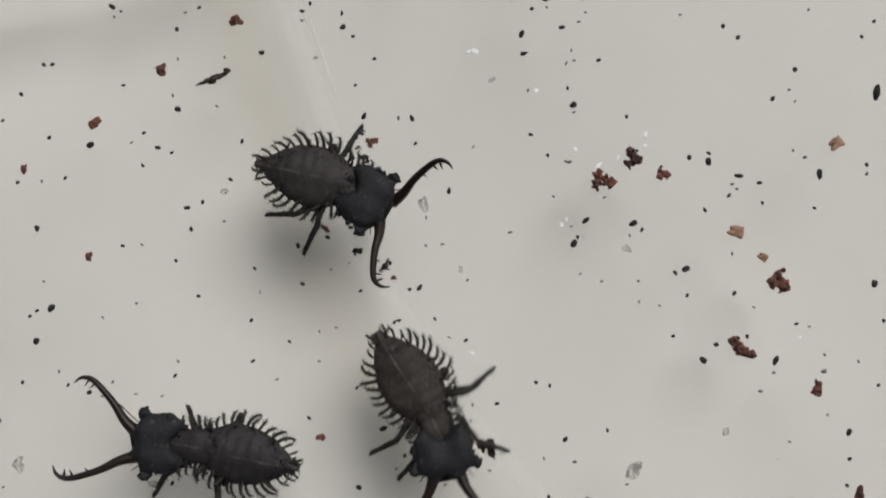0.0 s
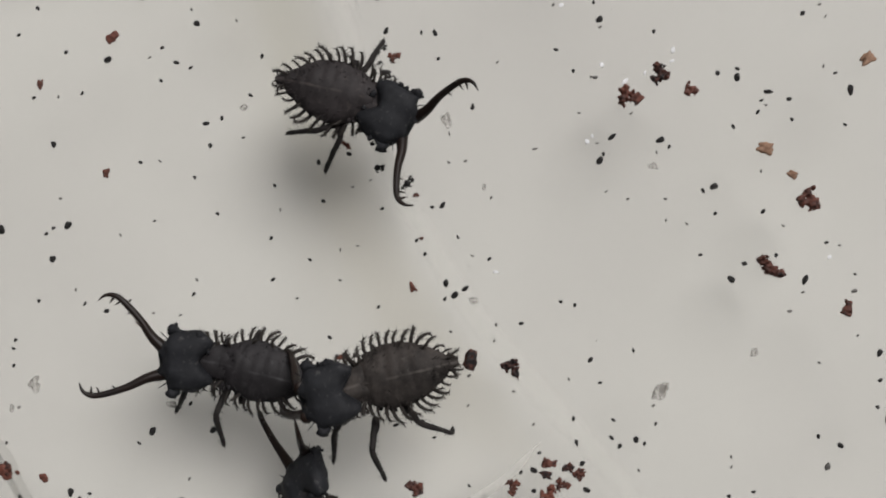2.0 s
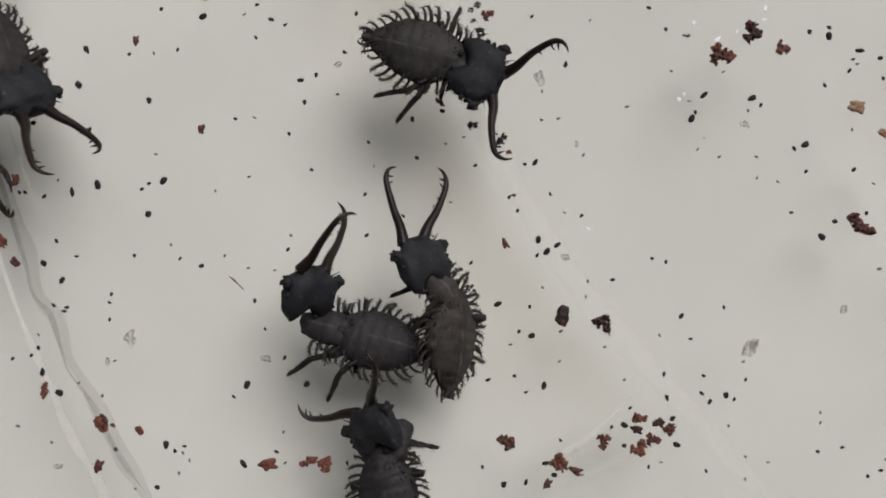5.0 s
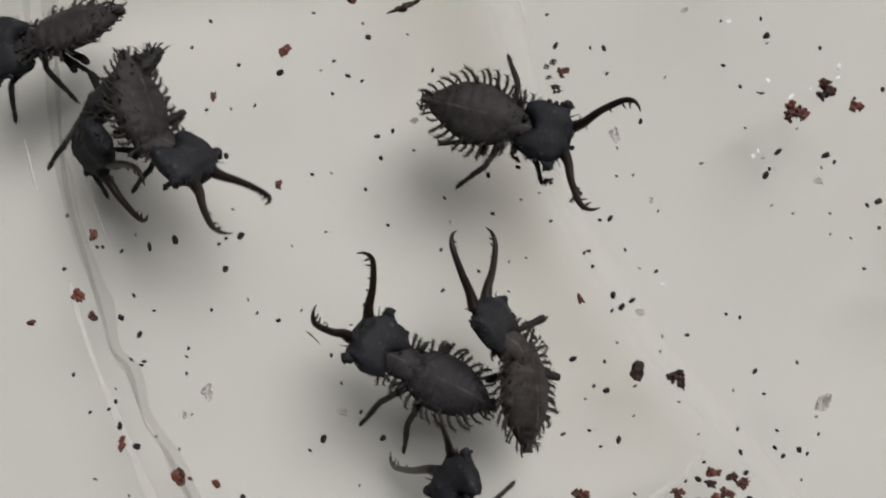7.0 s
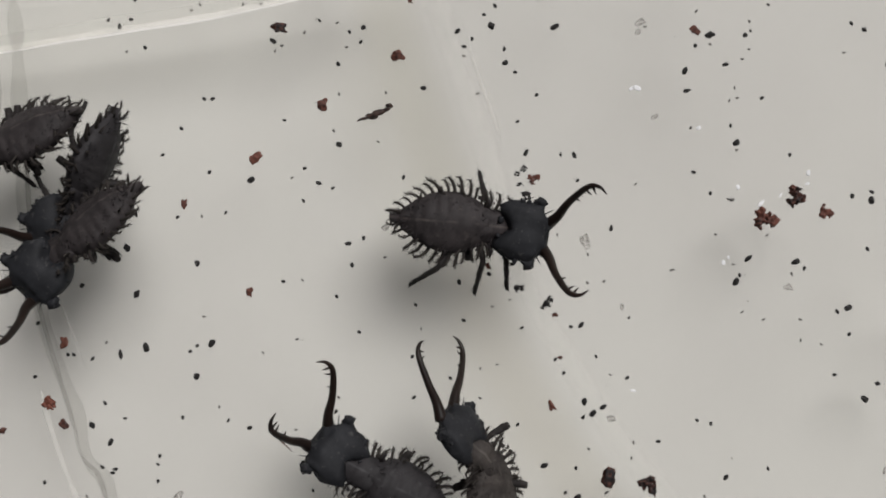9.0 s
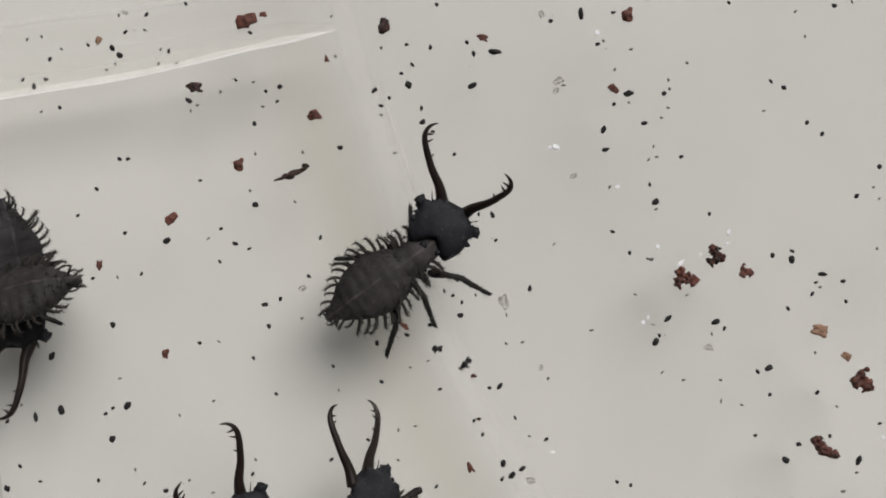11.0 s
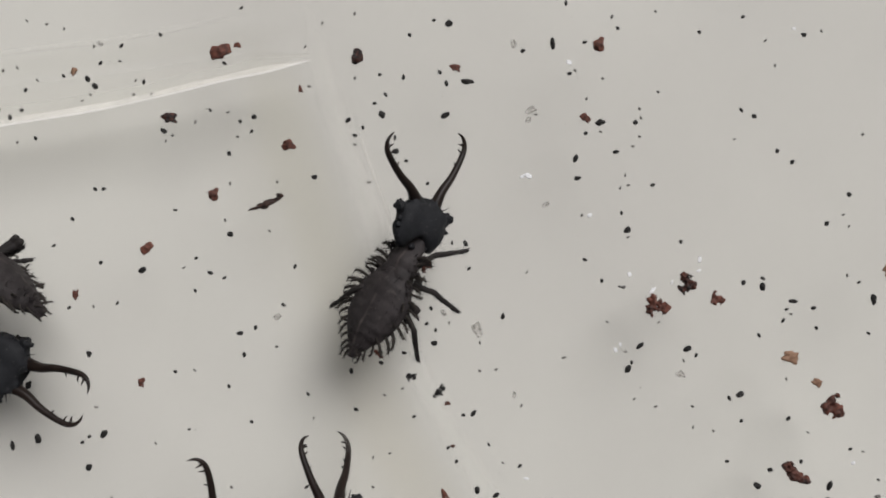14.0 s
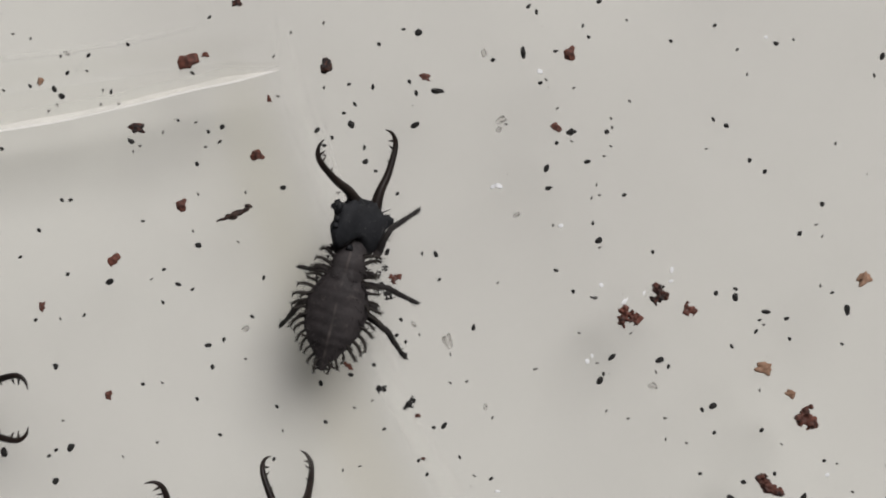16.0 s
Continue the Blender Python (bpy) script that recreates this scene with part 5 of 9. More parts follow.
    walk(climber_parts["LF"], [
        (0, mm(-1.27, 3.59, 1.35, 0, -0, 20.4)), (0.5, mm(1.18, -0.9, 1.25, 0, -0, 42.2)), (1, mm(1.65, -0.18, 1.15, 0, -0, 70.5)),
        (1.5, mm(-1.47, 2.92, 0.79, 0, -0, 61)), (2, mm(-1.61, 3.01, 0.74, 0, -0, 59.9)), (2.3, mm(-1.74, 2.61, 0.71, 0, -0, 89)),
        (2.5, mm(-2.23, 2.79, 0.7, 0, -0, 81.7)), (2.8, mm(-1.41, 2.57, 0.67, 0, -0, 93.6)), (3, mm(-2.53, 2.86, 0.65, 0, -0, 81)),
        (3.2, mm(-2.33, 2.24, 0.63, 0, -0, 104)), (3.5, mm(-1.82, 2.04, 0.81, 0, -0, 121.3)), (3.8, mm(1.14, 2.09, 1.5, -24.2, -7.1, 74.7)),
        (4, mm(-0.23, 2.56, 0.79, -41.6, 6.3, 97.1)), (4.2, mm(-0.41, 2.51, 0.63, -41.5, 7.2, 98.1)), (6.3, mm(1.22, 3.66, 2.12, -38, 20.8, 114.5)),
        (6.5, mm(1.22, 3.69, 2.11, -37.8, 21.4, 115.3)), (7, mm(1.2, 3.81, 2.1, -36.9, 23.4, 117.9)), (7.5, mm(1.11, 3.89, 2.01, -35.5, 25.9, 121.5)),
        (8, mm(1.05, 3.83, 1.96, -35.6, 26, 121.5)), (9, mm(1.04, 3.82, 1.95, -35.7, 26.2, 121.5)), (10, mm(0.98, 3.76, 1.91, -35.9, 26.4, 121.6)),
        (12.5, mm(0.91, 3.64, 1.85, -36.8, 26.2, 120.5)), (13, mm(0.91, 3.62, 1.85, -37.1, 26.1, 120.2)), (14, mm(0.89, 3.63, 1.84, -37.1, 26.6, 120.7)),
        (15, mm(0.86, 3.59, 1.81, -37.3, 26.8, 120.7)), (16, mm(0.83, 3.58, 1.78, -37.1, 27.6, 121.5)),
    ])
    walk(climber_parts["LM"], [
        (0, mm(-1.25, 1.52, 1.35, 0, -0, 81.9)), (0.5, mm(-1.12, 1.5, 1.25, 0, -0, 96.7)), (1, mm(-2.07, -0.06, 1.15, 0, -0, 148.2)),
        (1.5, mm(-1.63, 1.48, 0.79, 0, -0, 92.5)), (2, mm(-2.91, 1.63, 0.74, 0, -0, 85.8)), (2.3, mm(-2.76, 1.13, 0.71, 0, -0, 102.4)),
        (2.5, mm(-2.58, 1.88, 0.7, 0, -0, 75.7)), (2.8, mm(-2.28, 1.52, 0.67, 0, -0, 89)), (3, mm(-2.37, 1.42, 0.65, 0, -0, 93.6)),
        (3.2, mm(-1.68, 1.31, 0.63, 0, -0, 108.4)), (3.5, mm(-1.59, 1.13, 0.81, 0, -0, 126.9)), (3.8, mm(-1.4, 0.8, 0.3, -20.8, 14.5, 123.5)),
        (4, mm(-0.53, 0.88, 0.52, -29.5, 31.3, 132.6)), (4.2, mm(-0.64, 0.72, 0.42, -30.1, 30.9, 131.6)), (6.3, mm(-0.14, 1.54, 0.86, -2.9, 42.5, 175.7)),
        (6.5, mm(-0.14, 1.53, 0.86, -2.5, 42.6, 176.2)), (7, mm(-0.14, 1.48, 0.86, -1.3, 42.7, 178)), (7.5, mm(-0.14, 1.37, 0.86, -0.9, 42.9, 178.7)),
        (8, mm(-0.14, 1.29, 0.86, -1.9, 43, 177.1)), (9, mm(-0.13, 1.28, 0.86, -2.3, 43.2, 176.7)), (10, mm(-0.13, 1.23, 0.85, -3.3, 43.4, 175.2)),
        (12.5, mm(-0.13, 1.14, 0.85, -5.2, 43.9, 172.5)), (13, mm(-0.12, 1.12, 0.84, -5.5, 44, 172)), (14, mm(-0.12, 1.1, 0.84, -5.6, 44.2, 172.1)),
        (15, mm(-0.12, 1.06, 0.84, -6.2, 44.4, 171.1)), (16, mm(-0.11, 1.04, 0.84, -6.5, 44.6, 170.8)),
    ])
    walk(climber_parts["LH"], [
        (0, mm(-0.59, 0.02, 1.35, 0, -0, 47.5)), (0.5, mm(1.54, -0.44, 1.25, 0, -0, 61.4)), (1, mm(-2.58, -0.47, 1.15, 0, -0, 118.8)),
        (1.5, mm(-1.38, 0.25, 0.79, 0, -0, 111.4)), (2, mm(-1.9, -0.39, 0.74, 0, -0, 131.6)), (2.3, mm(-2.3, -0.66, 0.71, 0, -0, 129.2)),
        (2.5, mm(-2.06, -0.24, 0.7, 0, -0, 121.1)), (2.8, mm(-1.93, -0.26, 0.67, 0, -0, 125.5)), (3, mm(-1.8, -0.18, 0.65, 0, -0, 126.1)),
        (3.2, mm(-1.64, -0.54, 0.63, 0, -0, 145.8)), (3.5, mm(-1.52, -1.15, 0.81, 0, -0, 161.4)), (3.8, mm(1.18, 1.9, 1.51, -13.6, 21.4, 146.4)),
        (4, mm(1.3, 1.72, 2.17, -30.5, 30.4, 130.7)), (4.2, mm(1.47, 1.49, 2.32, -35.2, 24.6, 120.5)), (6.3, mm(1.74, 0.4, 2.59, -42.6, -0, 90)),
        (6.5, mm(1.74, 0.4, 2.59, -42.6, 0, 90)), (7, mm(1.74, 0.4, 2.6, -42.8, -0, 90)), (7.5, mm(1.74, 0.4, 2.6, -42.9, 0, 90)),
        (8, mm(1.74, 0.4, 2.6, -43, 0, 90)), (9, mm(1.73, 0.4, 2.61, -43.2, -0, 90)), (10, mm(1.73, 0.4, 2.62, -43.5, -0, 90)),
        (12.5, mm(1.72, 0.4, 2.64, -44.1, -0, 90)), (13, mm(1.72, 0.4, 2.64, -44.3, 0, 90)), (14, mm(1.72, 0.4, 2.65, -44.5, -0, 90)),
        (15, mm(1.71, 0.4, 2.66, -44.8, -0, 90)), (16, mm(1.71, 0.4, 2.66, -45, 0, 90)),
    ])
    walk(climber_parts["RF"], [
        (0, mm(1.21, 2.77, 1.35, 0, -0, -61.2)), (0.5, mm(-1.65, -0.18, 1.25, 0, -0, -70.7)), (1, mm(-1.73, 0.11, 1.15, 0, -0, -80.5)),
        (1.5, mm(-1.75, 0.4, 0.79, 0, -0, -90)), (2, mm(-1.75, 0.4, 0.74, 0, -0, -90)), (2.3, mm(-1.75, 0.4, 0.71, 0, -0, -90)),
        (2.5, mm(-1.75, 0.4, 0.7, 0, -0, -90)), (2.8, mm(-1.75, 0.4, 0.67, 0, -0, -90)), (3, mm(-1.75, 0.4, 0.65, 0, -0, -90)),
        (3.2, mm(-1.75, 0.4, 0.63, 0, -0, -90)), (3.5, mm(-1.75, 0.4, 0.81, 0, -0, -90)), (3.8, mm(-1.22, 0.4, 0.39, 25.2, -0, -90)),
        (4, mm(-0.85, 0.4, 0.23, 42, -0, -90)), (4.2, mm(-0.85, 0.4, 0.23, 42, -0, -90)), (6.3, mm(-0.84, 0.4, 0.22, 42.6, -0, -90)),
        (6.5, mm(-0.83, 0.4, 0.22, 42.6, 0, -90)), (7, mm(-0.83, 0.4, 0.22, 42.8, -0, -90)), (7.5, mm(-0.83, 0.4, 0.22, 42.9, 0, -90)),
        (8, mm(-0.82, 0.4, 0.22, 43, -0, -90)), (9, mm(-0.82, 0.4, 0.21, 43.2, -0, -90)), (10, mm(-0.81, 0.4, 0.21, 43.5, 0, -90)),
        (12.5, mm(-0.79, 0.4, 0.2, 44.1, -0, -90)), (13, mm(-0.79, 0.4, 0.2, 44.3, 0, -90)), (14, mm(-0.78, 0.4, 0.2, 44.5, -0, -90)),
        (15, mm(-0.77, 0.4, 0.19, 44.8, -0, -90)), (16, mm(-0.76, 0.4, 0.19, 45, 0, -90)),
    ])
    walk(climber_parts["RM"], [
        (0, mm(1.4, 1.55, 1.35, 0, -0, -80.5)), (0.5, mm(1.34, 1.58, 1.25, 0, -0, -70.7)), (1, mm(0.74, 0.93, 1.15, 0, -0, -32.1)),
        (1.5, mm(0.8, 0.91, 0.79, 0, -0, -27.1)), (2, mm(-1.28, -0.79, 0.74, 0, -0, -47.1)), (2.3, mm(-1.48, -0.53, 0.71, 0, -0, -57.8)),
        (2.5, mm(-1.32, -0.74, 0.7, 0, -0, -49.2)), (2.8, mm(-1.06, -1, 0.67, 0, -0, -37.1)), (3, mm(0.59, 0.62, 0.65, 0, -0, -30.1)),
        (3.2, mm(-1.06, -1, 0.63, 0, -0, -37.1)), (3.5, mm(-1.32, -0.74, 0.81, 0, -0, -49.2)), (3.8, mm(-1.04, -0.42, 0.47, 22.6, -11.4, -64.5)),
        (4, mm(-0.78, -0.17, 0.3, 40.4, -12.6, -75.6)), (4.2, mm(-0.83, 0.07, 0.25, 41.5, -7.3, -81.9)), (6.3, mm(-0.84, 0.4, 0.22, 42.6, -0, -90)),
        (6.5, mm(-0.83, 0.4, 0.22, 42.6, 0, -90)), (7, mm(-0.83, 0.4, 0.22, 42.8, -0, -90)), (7.5, mm(-0.83, 0.4, 0.22, 42.9, 0, -90)),
        (8, mm(-0.82, 0.4, 0.22, 43, -0, -90)), (9, mm(-0.82, 0.4, 0.21, 43.2, -0, -90)), (10, mm(-0.81, 0.4, 0.21, 43.5, 0, -90)),
        (12.5, mm(-0.79, 0.4, 0.2, 44.1, -0, -90)), (13, mm(-0.79, 0.4, 0.2, 44.3, 0, -90)), (14, mm(-0.78, 0.4, 0.2, 44.5, -0, -90)),
        (15, mm(-0.77, 0.4, 0.19, 44.8, -0, -90)), (16, mm(-0.76, 0.4, 0.19, 45, 0, -90)),
    ])
    walk(climber_parts["RH"], [
        (0, mm(-1.75, 0.4, 1.35, 0, -0, -90)), (0.5, mm(-1.75, 0.4, 1.25, 0, -0, -90)), (1, mm(-1.75, 0.4, 1.15, 0, -0, -90)),
        (1.5, mm(-1.75, 0.4, 0.79, 0, -0, -90)), (2, mm(-1.75, 0.4, 0.74, 0, -0, -90)), (2.3, mm(-1.75, 0.4, 0.71, 0, -0, -90)),
        (2.5, mm(-1.75, 0.4, 0.7, 0, -0, -90)), (2.8, mm(-1.75, 0.4, 0.67, 0, -0, -90)), (3, mm(-1.75, 0.4, 0.65, 0, -0, -90)),
        (3.2, mm(-1.75, 0.4, 0.63, 0, -0, -90)), (3.5, mm(-1.75, 0.4, 0.81, 0, -0, -90)), (3.8, mm(-1.22, 0.4, 0.39, 25.2, -0, -90)),
        (4, mm(-0.85, 0.4, 0.23, 42, -0, -90)), (4.2, mm(-0.85, 0.4, 0.23, 42, -0, -90)), (6.3, mm(-0.84, 0.4, 0.22, 42.6, -0, -90)),
        (6.5, mm(-0.83, 0.4, 0.22, 42.6, 0, -90)), (7, mm(-0.83, 0.4, 0.22, 42.8, -0, -90)), (7.5, mm(-0.83, 0.4, 0.22, 42.9, 0, -90)),
        (8, mm(-0.82, 0.4, 0.22, 43, -0, -90)), (9, mm(-0.82, 0.4, 0.21, 43.2, -0, -90)), (10, mm(-0.81, 0.4, 0.21, 43.5, 0, -90)),
        (12.5, mm(-0.79, 0.4, 0.2, 44.1, -0, -90)), (13, mm(-0.79, 0.4, 0.2, 44.3, 0, -90)), (14, mm(-0.78, 0.4, 0.2, 44.5, -0, -90)),
        (15, mm(-0.77, 0.4, 0.19, 44.8, -0, -90)), (16, mm(-0.76, 0.4, 0.19, 45, 0, -90)),
    ])
    walk(resting_larva, [
        (0, mm(2.35, 2.09, 0, 0, -0, -103.2)), (4, mm(2.15, 1.83, 0, 0, -0, -103.5)), (4.2, mm(2.11, 1.83, 0, 0, -0, -103.5)),
        (6.5, mm(0.54, 1.54, 0, 0, -0, -106.9)), (7, mm(0.42, 1.49, 0, 0, -0, -105)), (7.5, mm(0.24, 1.22, 0, 0, -0, -103.1)),
        (8, mm(0.27, 1.77, 0, 0, -0, -96.4)), (8.5, mm(0.34, 1.86, 0, 0, -0, -96.2)), (9, mm(0.43, 1.68, 0, 0, -0, -94.7)),
        (9.5, mm(0.65, 2.18, 0, 0, -0, -77.4)), (10, mm(0.45, 1.81, 0, 0, -0, -69.3)), (12.5, mm(3.1, 1.86, 0.11, 0, -20, -36.7)),
        (13, mm(3.29, 1.85, 0.15, 0, -22.7, -35.2)), (13.5, mm(3.39, 1.8, 0.18, 0, -25.3, -30.1)), (14, mm(3.64, 2.17, 0.22, 0, -28, -29.4)),
        (14.5, mm(4.24, 2.67, 0.36, 0, -36, -17.3)), (15, mm(5.28, 2.97, 0.4, 0, -38, -5.8)), (15.5, mm(1.68, 2.76, 0, 0, -0, -12.7)),
        (16, mm(2, 2.98, 0, 0, -0, -14.7)),
    ])
    walk(resting_parts["thorax"], [
        (0, mm(0, 1.5, 1.95, -15.1, -0, -14.3)), (4, mm(0, 1.5, 1.95, -15.1, -0, -15.6)), (4.2, mm(0, 1.5, 1.95, -15.1, -0, -15.9)),
        (6.5, mm(0, 1.5, 1.95, -8.4, -0, -0.1)), (7, mm(0, 1.5, 1.95, -11, -0, -0.3)), (7.5, mm(0, 1.5, 1.95, -6.5, -0, -0.6)),
        (8, mm(0, 1.5, 1.95, -6.8, -0, -3.7)), (8.5, mm(0, 1.5, 1.95, -7.2, -0, -4.1)), (9, mm(0, 1.5, 1.95, -5, -0, -1.9)),
        (9.5, mm(0, 1.5, 1.95, -3.2, -0, 0.5)), (10, mm(0, 1.5, 1.95, -4, -0, 0.8)), (12.5, mm(0, 1.5, 1.95, -1.4, -0, 3.4)),
        (13, mm(0, 1.5, 1.95, -4, -0, 2.3)), (13.5, mm(0, 1.5, 1.95, -4.2, -0, 1.7)), (14, mm(0, 1.5, 1.95, -4.3, -0, 1.5)),
        (14.5, mm(0, 1.5, 1.95, -3.8, -0, 2.1)), (15, mm(0, 1.5, 1.95, -3.3, -0, 2.2)), (15.5, mm(0, 1.5, 1.95, -4.8, -0, -0)),
        (16, mm(0, 1.5, 1.95, -5, -0, -0)),
    ])
    walk(resting_parts["head"], [
        (0, mm(0.06, 1.84, 2.35, 0, -0, -21.3)), (4, mm(0.06, 1.78, 2.35, 0, -0, -21.3)), (4.2, mm(0.05, 1.76, 2.35, 0, -0, -21.3)),
        (6.5, mm(-0.01, 2.54, 2.35, 0, -0, -3.7)), (7, mm(-0.01, 2.41, 2.35, 0, -0, -3.8)), (7.5, mm(0, 2.63, 2.35, 0, -0, -3.5)),
        (8, mm(0.05, 2.62, 2.35, 0, -0, -9.4)), (8.5, mm(0.06, 2.6, 2.35, 0, -0, -10.3)), (9, mm(0.02, 2.7, 2.35, 0, -0, -7.6)),
        (9.5, mm(-0, 2.78, 2.35, 0, -0, 3.4)), (10, mm(0.02, 3.53, 1.94, 0, -0, 14)), (12.5, mm(0, 3.59, 2.01, 13.6, 49.8, 35.3)),
        (13, mm(0.03, 3.76, 1.89, 15.9, 54.8, 35.7)), (13.5, mm(0.06, 3.82, 1.87, 17.9, 60.2, 34.7)), (14, mm(0.05, 3.75, 1.87, 16.8, 66.3, 28.2)),
        (14.5, mm(0.01, 3.85, 1.89, 11.5, 75.6, 15.1)), (15, mm(-0, 4.05, 1.9, 10.4, 77.8, 12.9)), (15.5, mm(-0, 3.67, 1.9, 0, 40, -1.2)),
        (16, mm(-0, 3.59, 1.9, 0, 40, -1.3)),
    ])
    walk(resting_parts["mandL"], [
        (0, mm(-0.8, 2.95, 0, 32.5, -0, 60.5)), (4, mm(-0.8, 2.95, 0, 42, -0, 48.5)), (4.2, mm(-0.8, 2.95, 0, 42.5, -0, 48.5)),
        (6.5, mm(-0.8, 2.95, 0, 41.5, -0, 25)), (7, mm(-0.8, 2.95, 0, 41, -0, 28)), (7.5, mm(-0.8, 2.95, 0, 41.5, -0, 39.5)),
        (8, mm(-0.8, 2.95, 0, 44, -0, 27)), (8.5, mm(-0.8, 2.95, 0, 44.5, -0, 27.5)), (9, mm(-0.8, 2.95, 0, 44, -0, 41)),
        (9.5, mm(-0.8, 2.95, 0, 48, -0, 40)), (10, mm(-0.8, 2.95, 0, 34, -0, 35)), (12.5, mm(-0.8, 2.95, 0, 1.5, -0, 37.5)),
        (13, mm(-0.8, 2.95, 0, 3.5, -0, 32.5)), (13.5, mm(-0.8, 2.95, 0, 12.5, -0, 44.5)), (14, mm(-0.8, 2.95, 0, 9, -0, 45)),
        (14.5, mm(-0.8, 2.95, 0, 21, -0, 55)), (15, mm(-0.8, 2.95, 0, 8, -0, 55.5)), (15.5, mm(-0.8, 2.95, 0, 16.5, -0, 50.5)),
        (16, mm(-0.8, 2.95, 0, 11, -0, 54)),
    ])
    walk(resting_parts["mandR"], [
        (0, mm(0.8, 2.95, 0, 33, -0, -45)), (4, mm(0.8, 2.95, 0, 23.5, -0, -48)), (4.2, mm(0.8, 2.95, 0, 23.5, -0, -48.5)),
        (6.5, mm(0.8, 2.95, 0, 38, -0, -33)), (7, mm(0.8, 2.95, 0, 34, -0, -44)), (7.5, mm(0.8, 2.95, 0, 48.5, -0, -40.5)),
        (8, mm(0.8, 2.95, 0, 35.5, -0, -43)), (8.5, mm(0.8, 2.95, 0, 34, -0, -42.5)), (9, mm(0.8, 2.95, 0, 46.5, -0, -34)),
        (9.5, mm(0.8, 2.95, 0, 57, -0, -55.5)), (10, mm(0.8, 2.95, 0, 55.5, -0, -41.5)), (12.5, mm(0.8, 2.95, 0, 33.5, -0, 19)),
        (13, mm(0.8, 2.95, 0, 0, -0, -15)), (13.5, mm(0.8, 2.95, 0, 2.5, -0, -6)), (14, mm(0.8, 2.95, 0, 0, -0, -4.5)),
        (14.5, mm(0.8, 2.95, 0, 5, -0, 1.5)), (15, mm(0.8, 2.95, 0, 0, -0, 10.5)), (15.5, mm(0.8, 2.95, 0, 0, -0, 8)),
        (16, mm(0.8, 2.95, 0, 0, -0, 9)),
    ])
    walk(resting_parts["LF"], [
        (0, mm(1.75, 0.4, 1.35, 0, -0, 90)), (8.5, mm(1.75, 0.4, 1.35, 0, -0, 90)), (9, mm(1.66, -0.14, 1.35, 0, -0, 72.1)),
        (9.5, mm(1.38, -0.68, 1.35, 0, -0, 52)), (10, mm(-0.96, 2.69, 1.35, 0, -0, 34)), (12.5, mm(1.46, 0.4, 0.78, 20, -0, 90)),
        (13, mm(1.4, 0.4, 0.72, 22.7, 0, 90)), (13.5, mm(1.35, 0.4, 0.65, 25.3, -0, 90)), (14, mm(1.29, 0.4, 0.59, 28, 0, 90)),
        (14.5, mm(1.09, 0.4, 0.43, 36, 0, 90)), (15, mm(1.04, 0.4, 0.39, 38, -0, 90)), (15.5, mm(1.75, 0.4, 1.35, 0, -0, 90)),
        (16, mm(1.75, 0.4, 1.35, 0, -0, 90)),
    ])
    walk(resting_parts["LM"], [
        (0, mm(1.75, 0.4, 1.35, 0, -0, 90)), (4.2, mm(1.75, 0.4, 1.35, 0, -0, 90)), (6.5, mm(-0.97, 1.55, 1.35, 0, -0, 113)),
        (7, mm(-0.98, 1.54, 1.35, 0, -0, 108.8)), (7.5, mm(-1.07, 1.51, 1.35, 0, -0, 109.1)), (8, mm(0.1, 1.86, 1.35, 0, -0, 106.7)),
        (8.5, mm(0.13, 1.88, 1.35, 0, -0, 107)), (9, mm(0.05, 1.64, 1.35, 0, -0, 96.8)), (9.5, mm(0.35, 0.25, 1.35, 0, -0, 49.1)),
        (10, mm(1.55, -0.41, 1.35, 0, -0, 62.5)), (12.5, mm(1.46, 0.4, 0.78, 20, -0, 90)), (13, mm(1.4, 0.4, 0.72, 22.7, 0, 90)),
        (13.5, mm(1.32, 0.06, 0.67, 24.9, 4.8, 79.8)), (14, mm(1.16, -0.28, 0.66, 26.1, 10.6, 69.4)), (14.5, mm(-0.23, 0.81, 1.39, 31, 19.4, 61.1)),
        (15, mm(0.93, -0.28, 0.48, 35.7, 13.9, 71.5)), (15.5, mm(1.75, 0.36, 1.35, 0, -0, 88.7)), (16, mm(0.3, 1.45, 1.35, 0, -0, 88)),
    ])
    walk(resting_parts["LH"], [
        (0, mm(-0.69, 0.28, 1.35, 0, -0, 68.2)), (4, mm(-0.92, 0.37, 1.35, 0, -0, 71.3)), (4.2, mm(-0.92, 0.37, 1.35, 0, -0, 71.3)),
        (6.5, mm(1.75, 0.4, 1.35, 0, -0, 90)), (8.5, mm(1.75, 0.4, 1.35, 0, -0, 90)), (9, mm(1.68, 0.9, 1.35, 0, -0, 106.6)),
        (9.5, mm(1.44, 1.4, 1.35, 0, -0, 124.7)), (10, mm(-0.64, 0.85, 1.35, 0, -0, 141.3)), (12.5, mm(-0.52, 1.03, 1.5, 13.9, -14.5, 135.3)),
        (13, mm(-0.62, 0.89, 1.56, 16.2, -16.1, 133.7)), (13.5, mm(-0.89, 0.54, 1.71, 20.3, -15.5, 125.8)), (14, mm(-0.87, 0.66, 1.74, 17.4, -22.3, 140.5)),
        (14.5, mm(-0.8, 0.63, 1.8, 26.9, -24.9, 129.6)), (15, mm(-0.94, 0.42, 1.94, 30.1, -24.4, 125.5)), (15.5, mm(-0.9, 0.53, 1.35, 0, -0, 141.7)),
        (16, mm(-1.08, 0.3, 1.35, 0, -0, 139.1)),
    ])
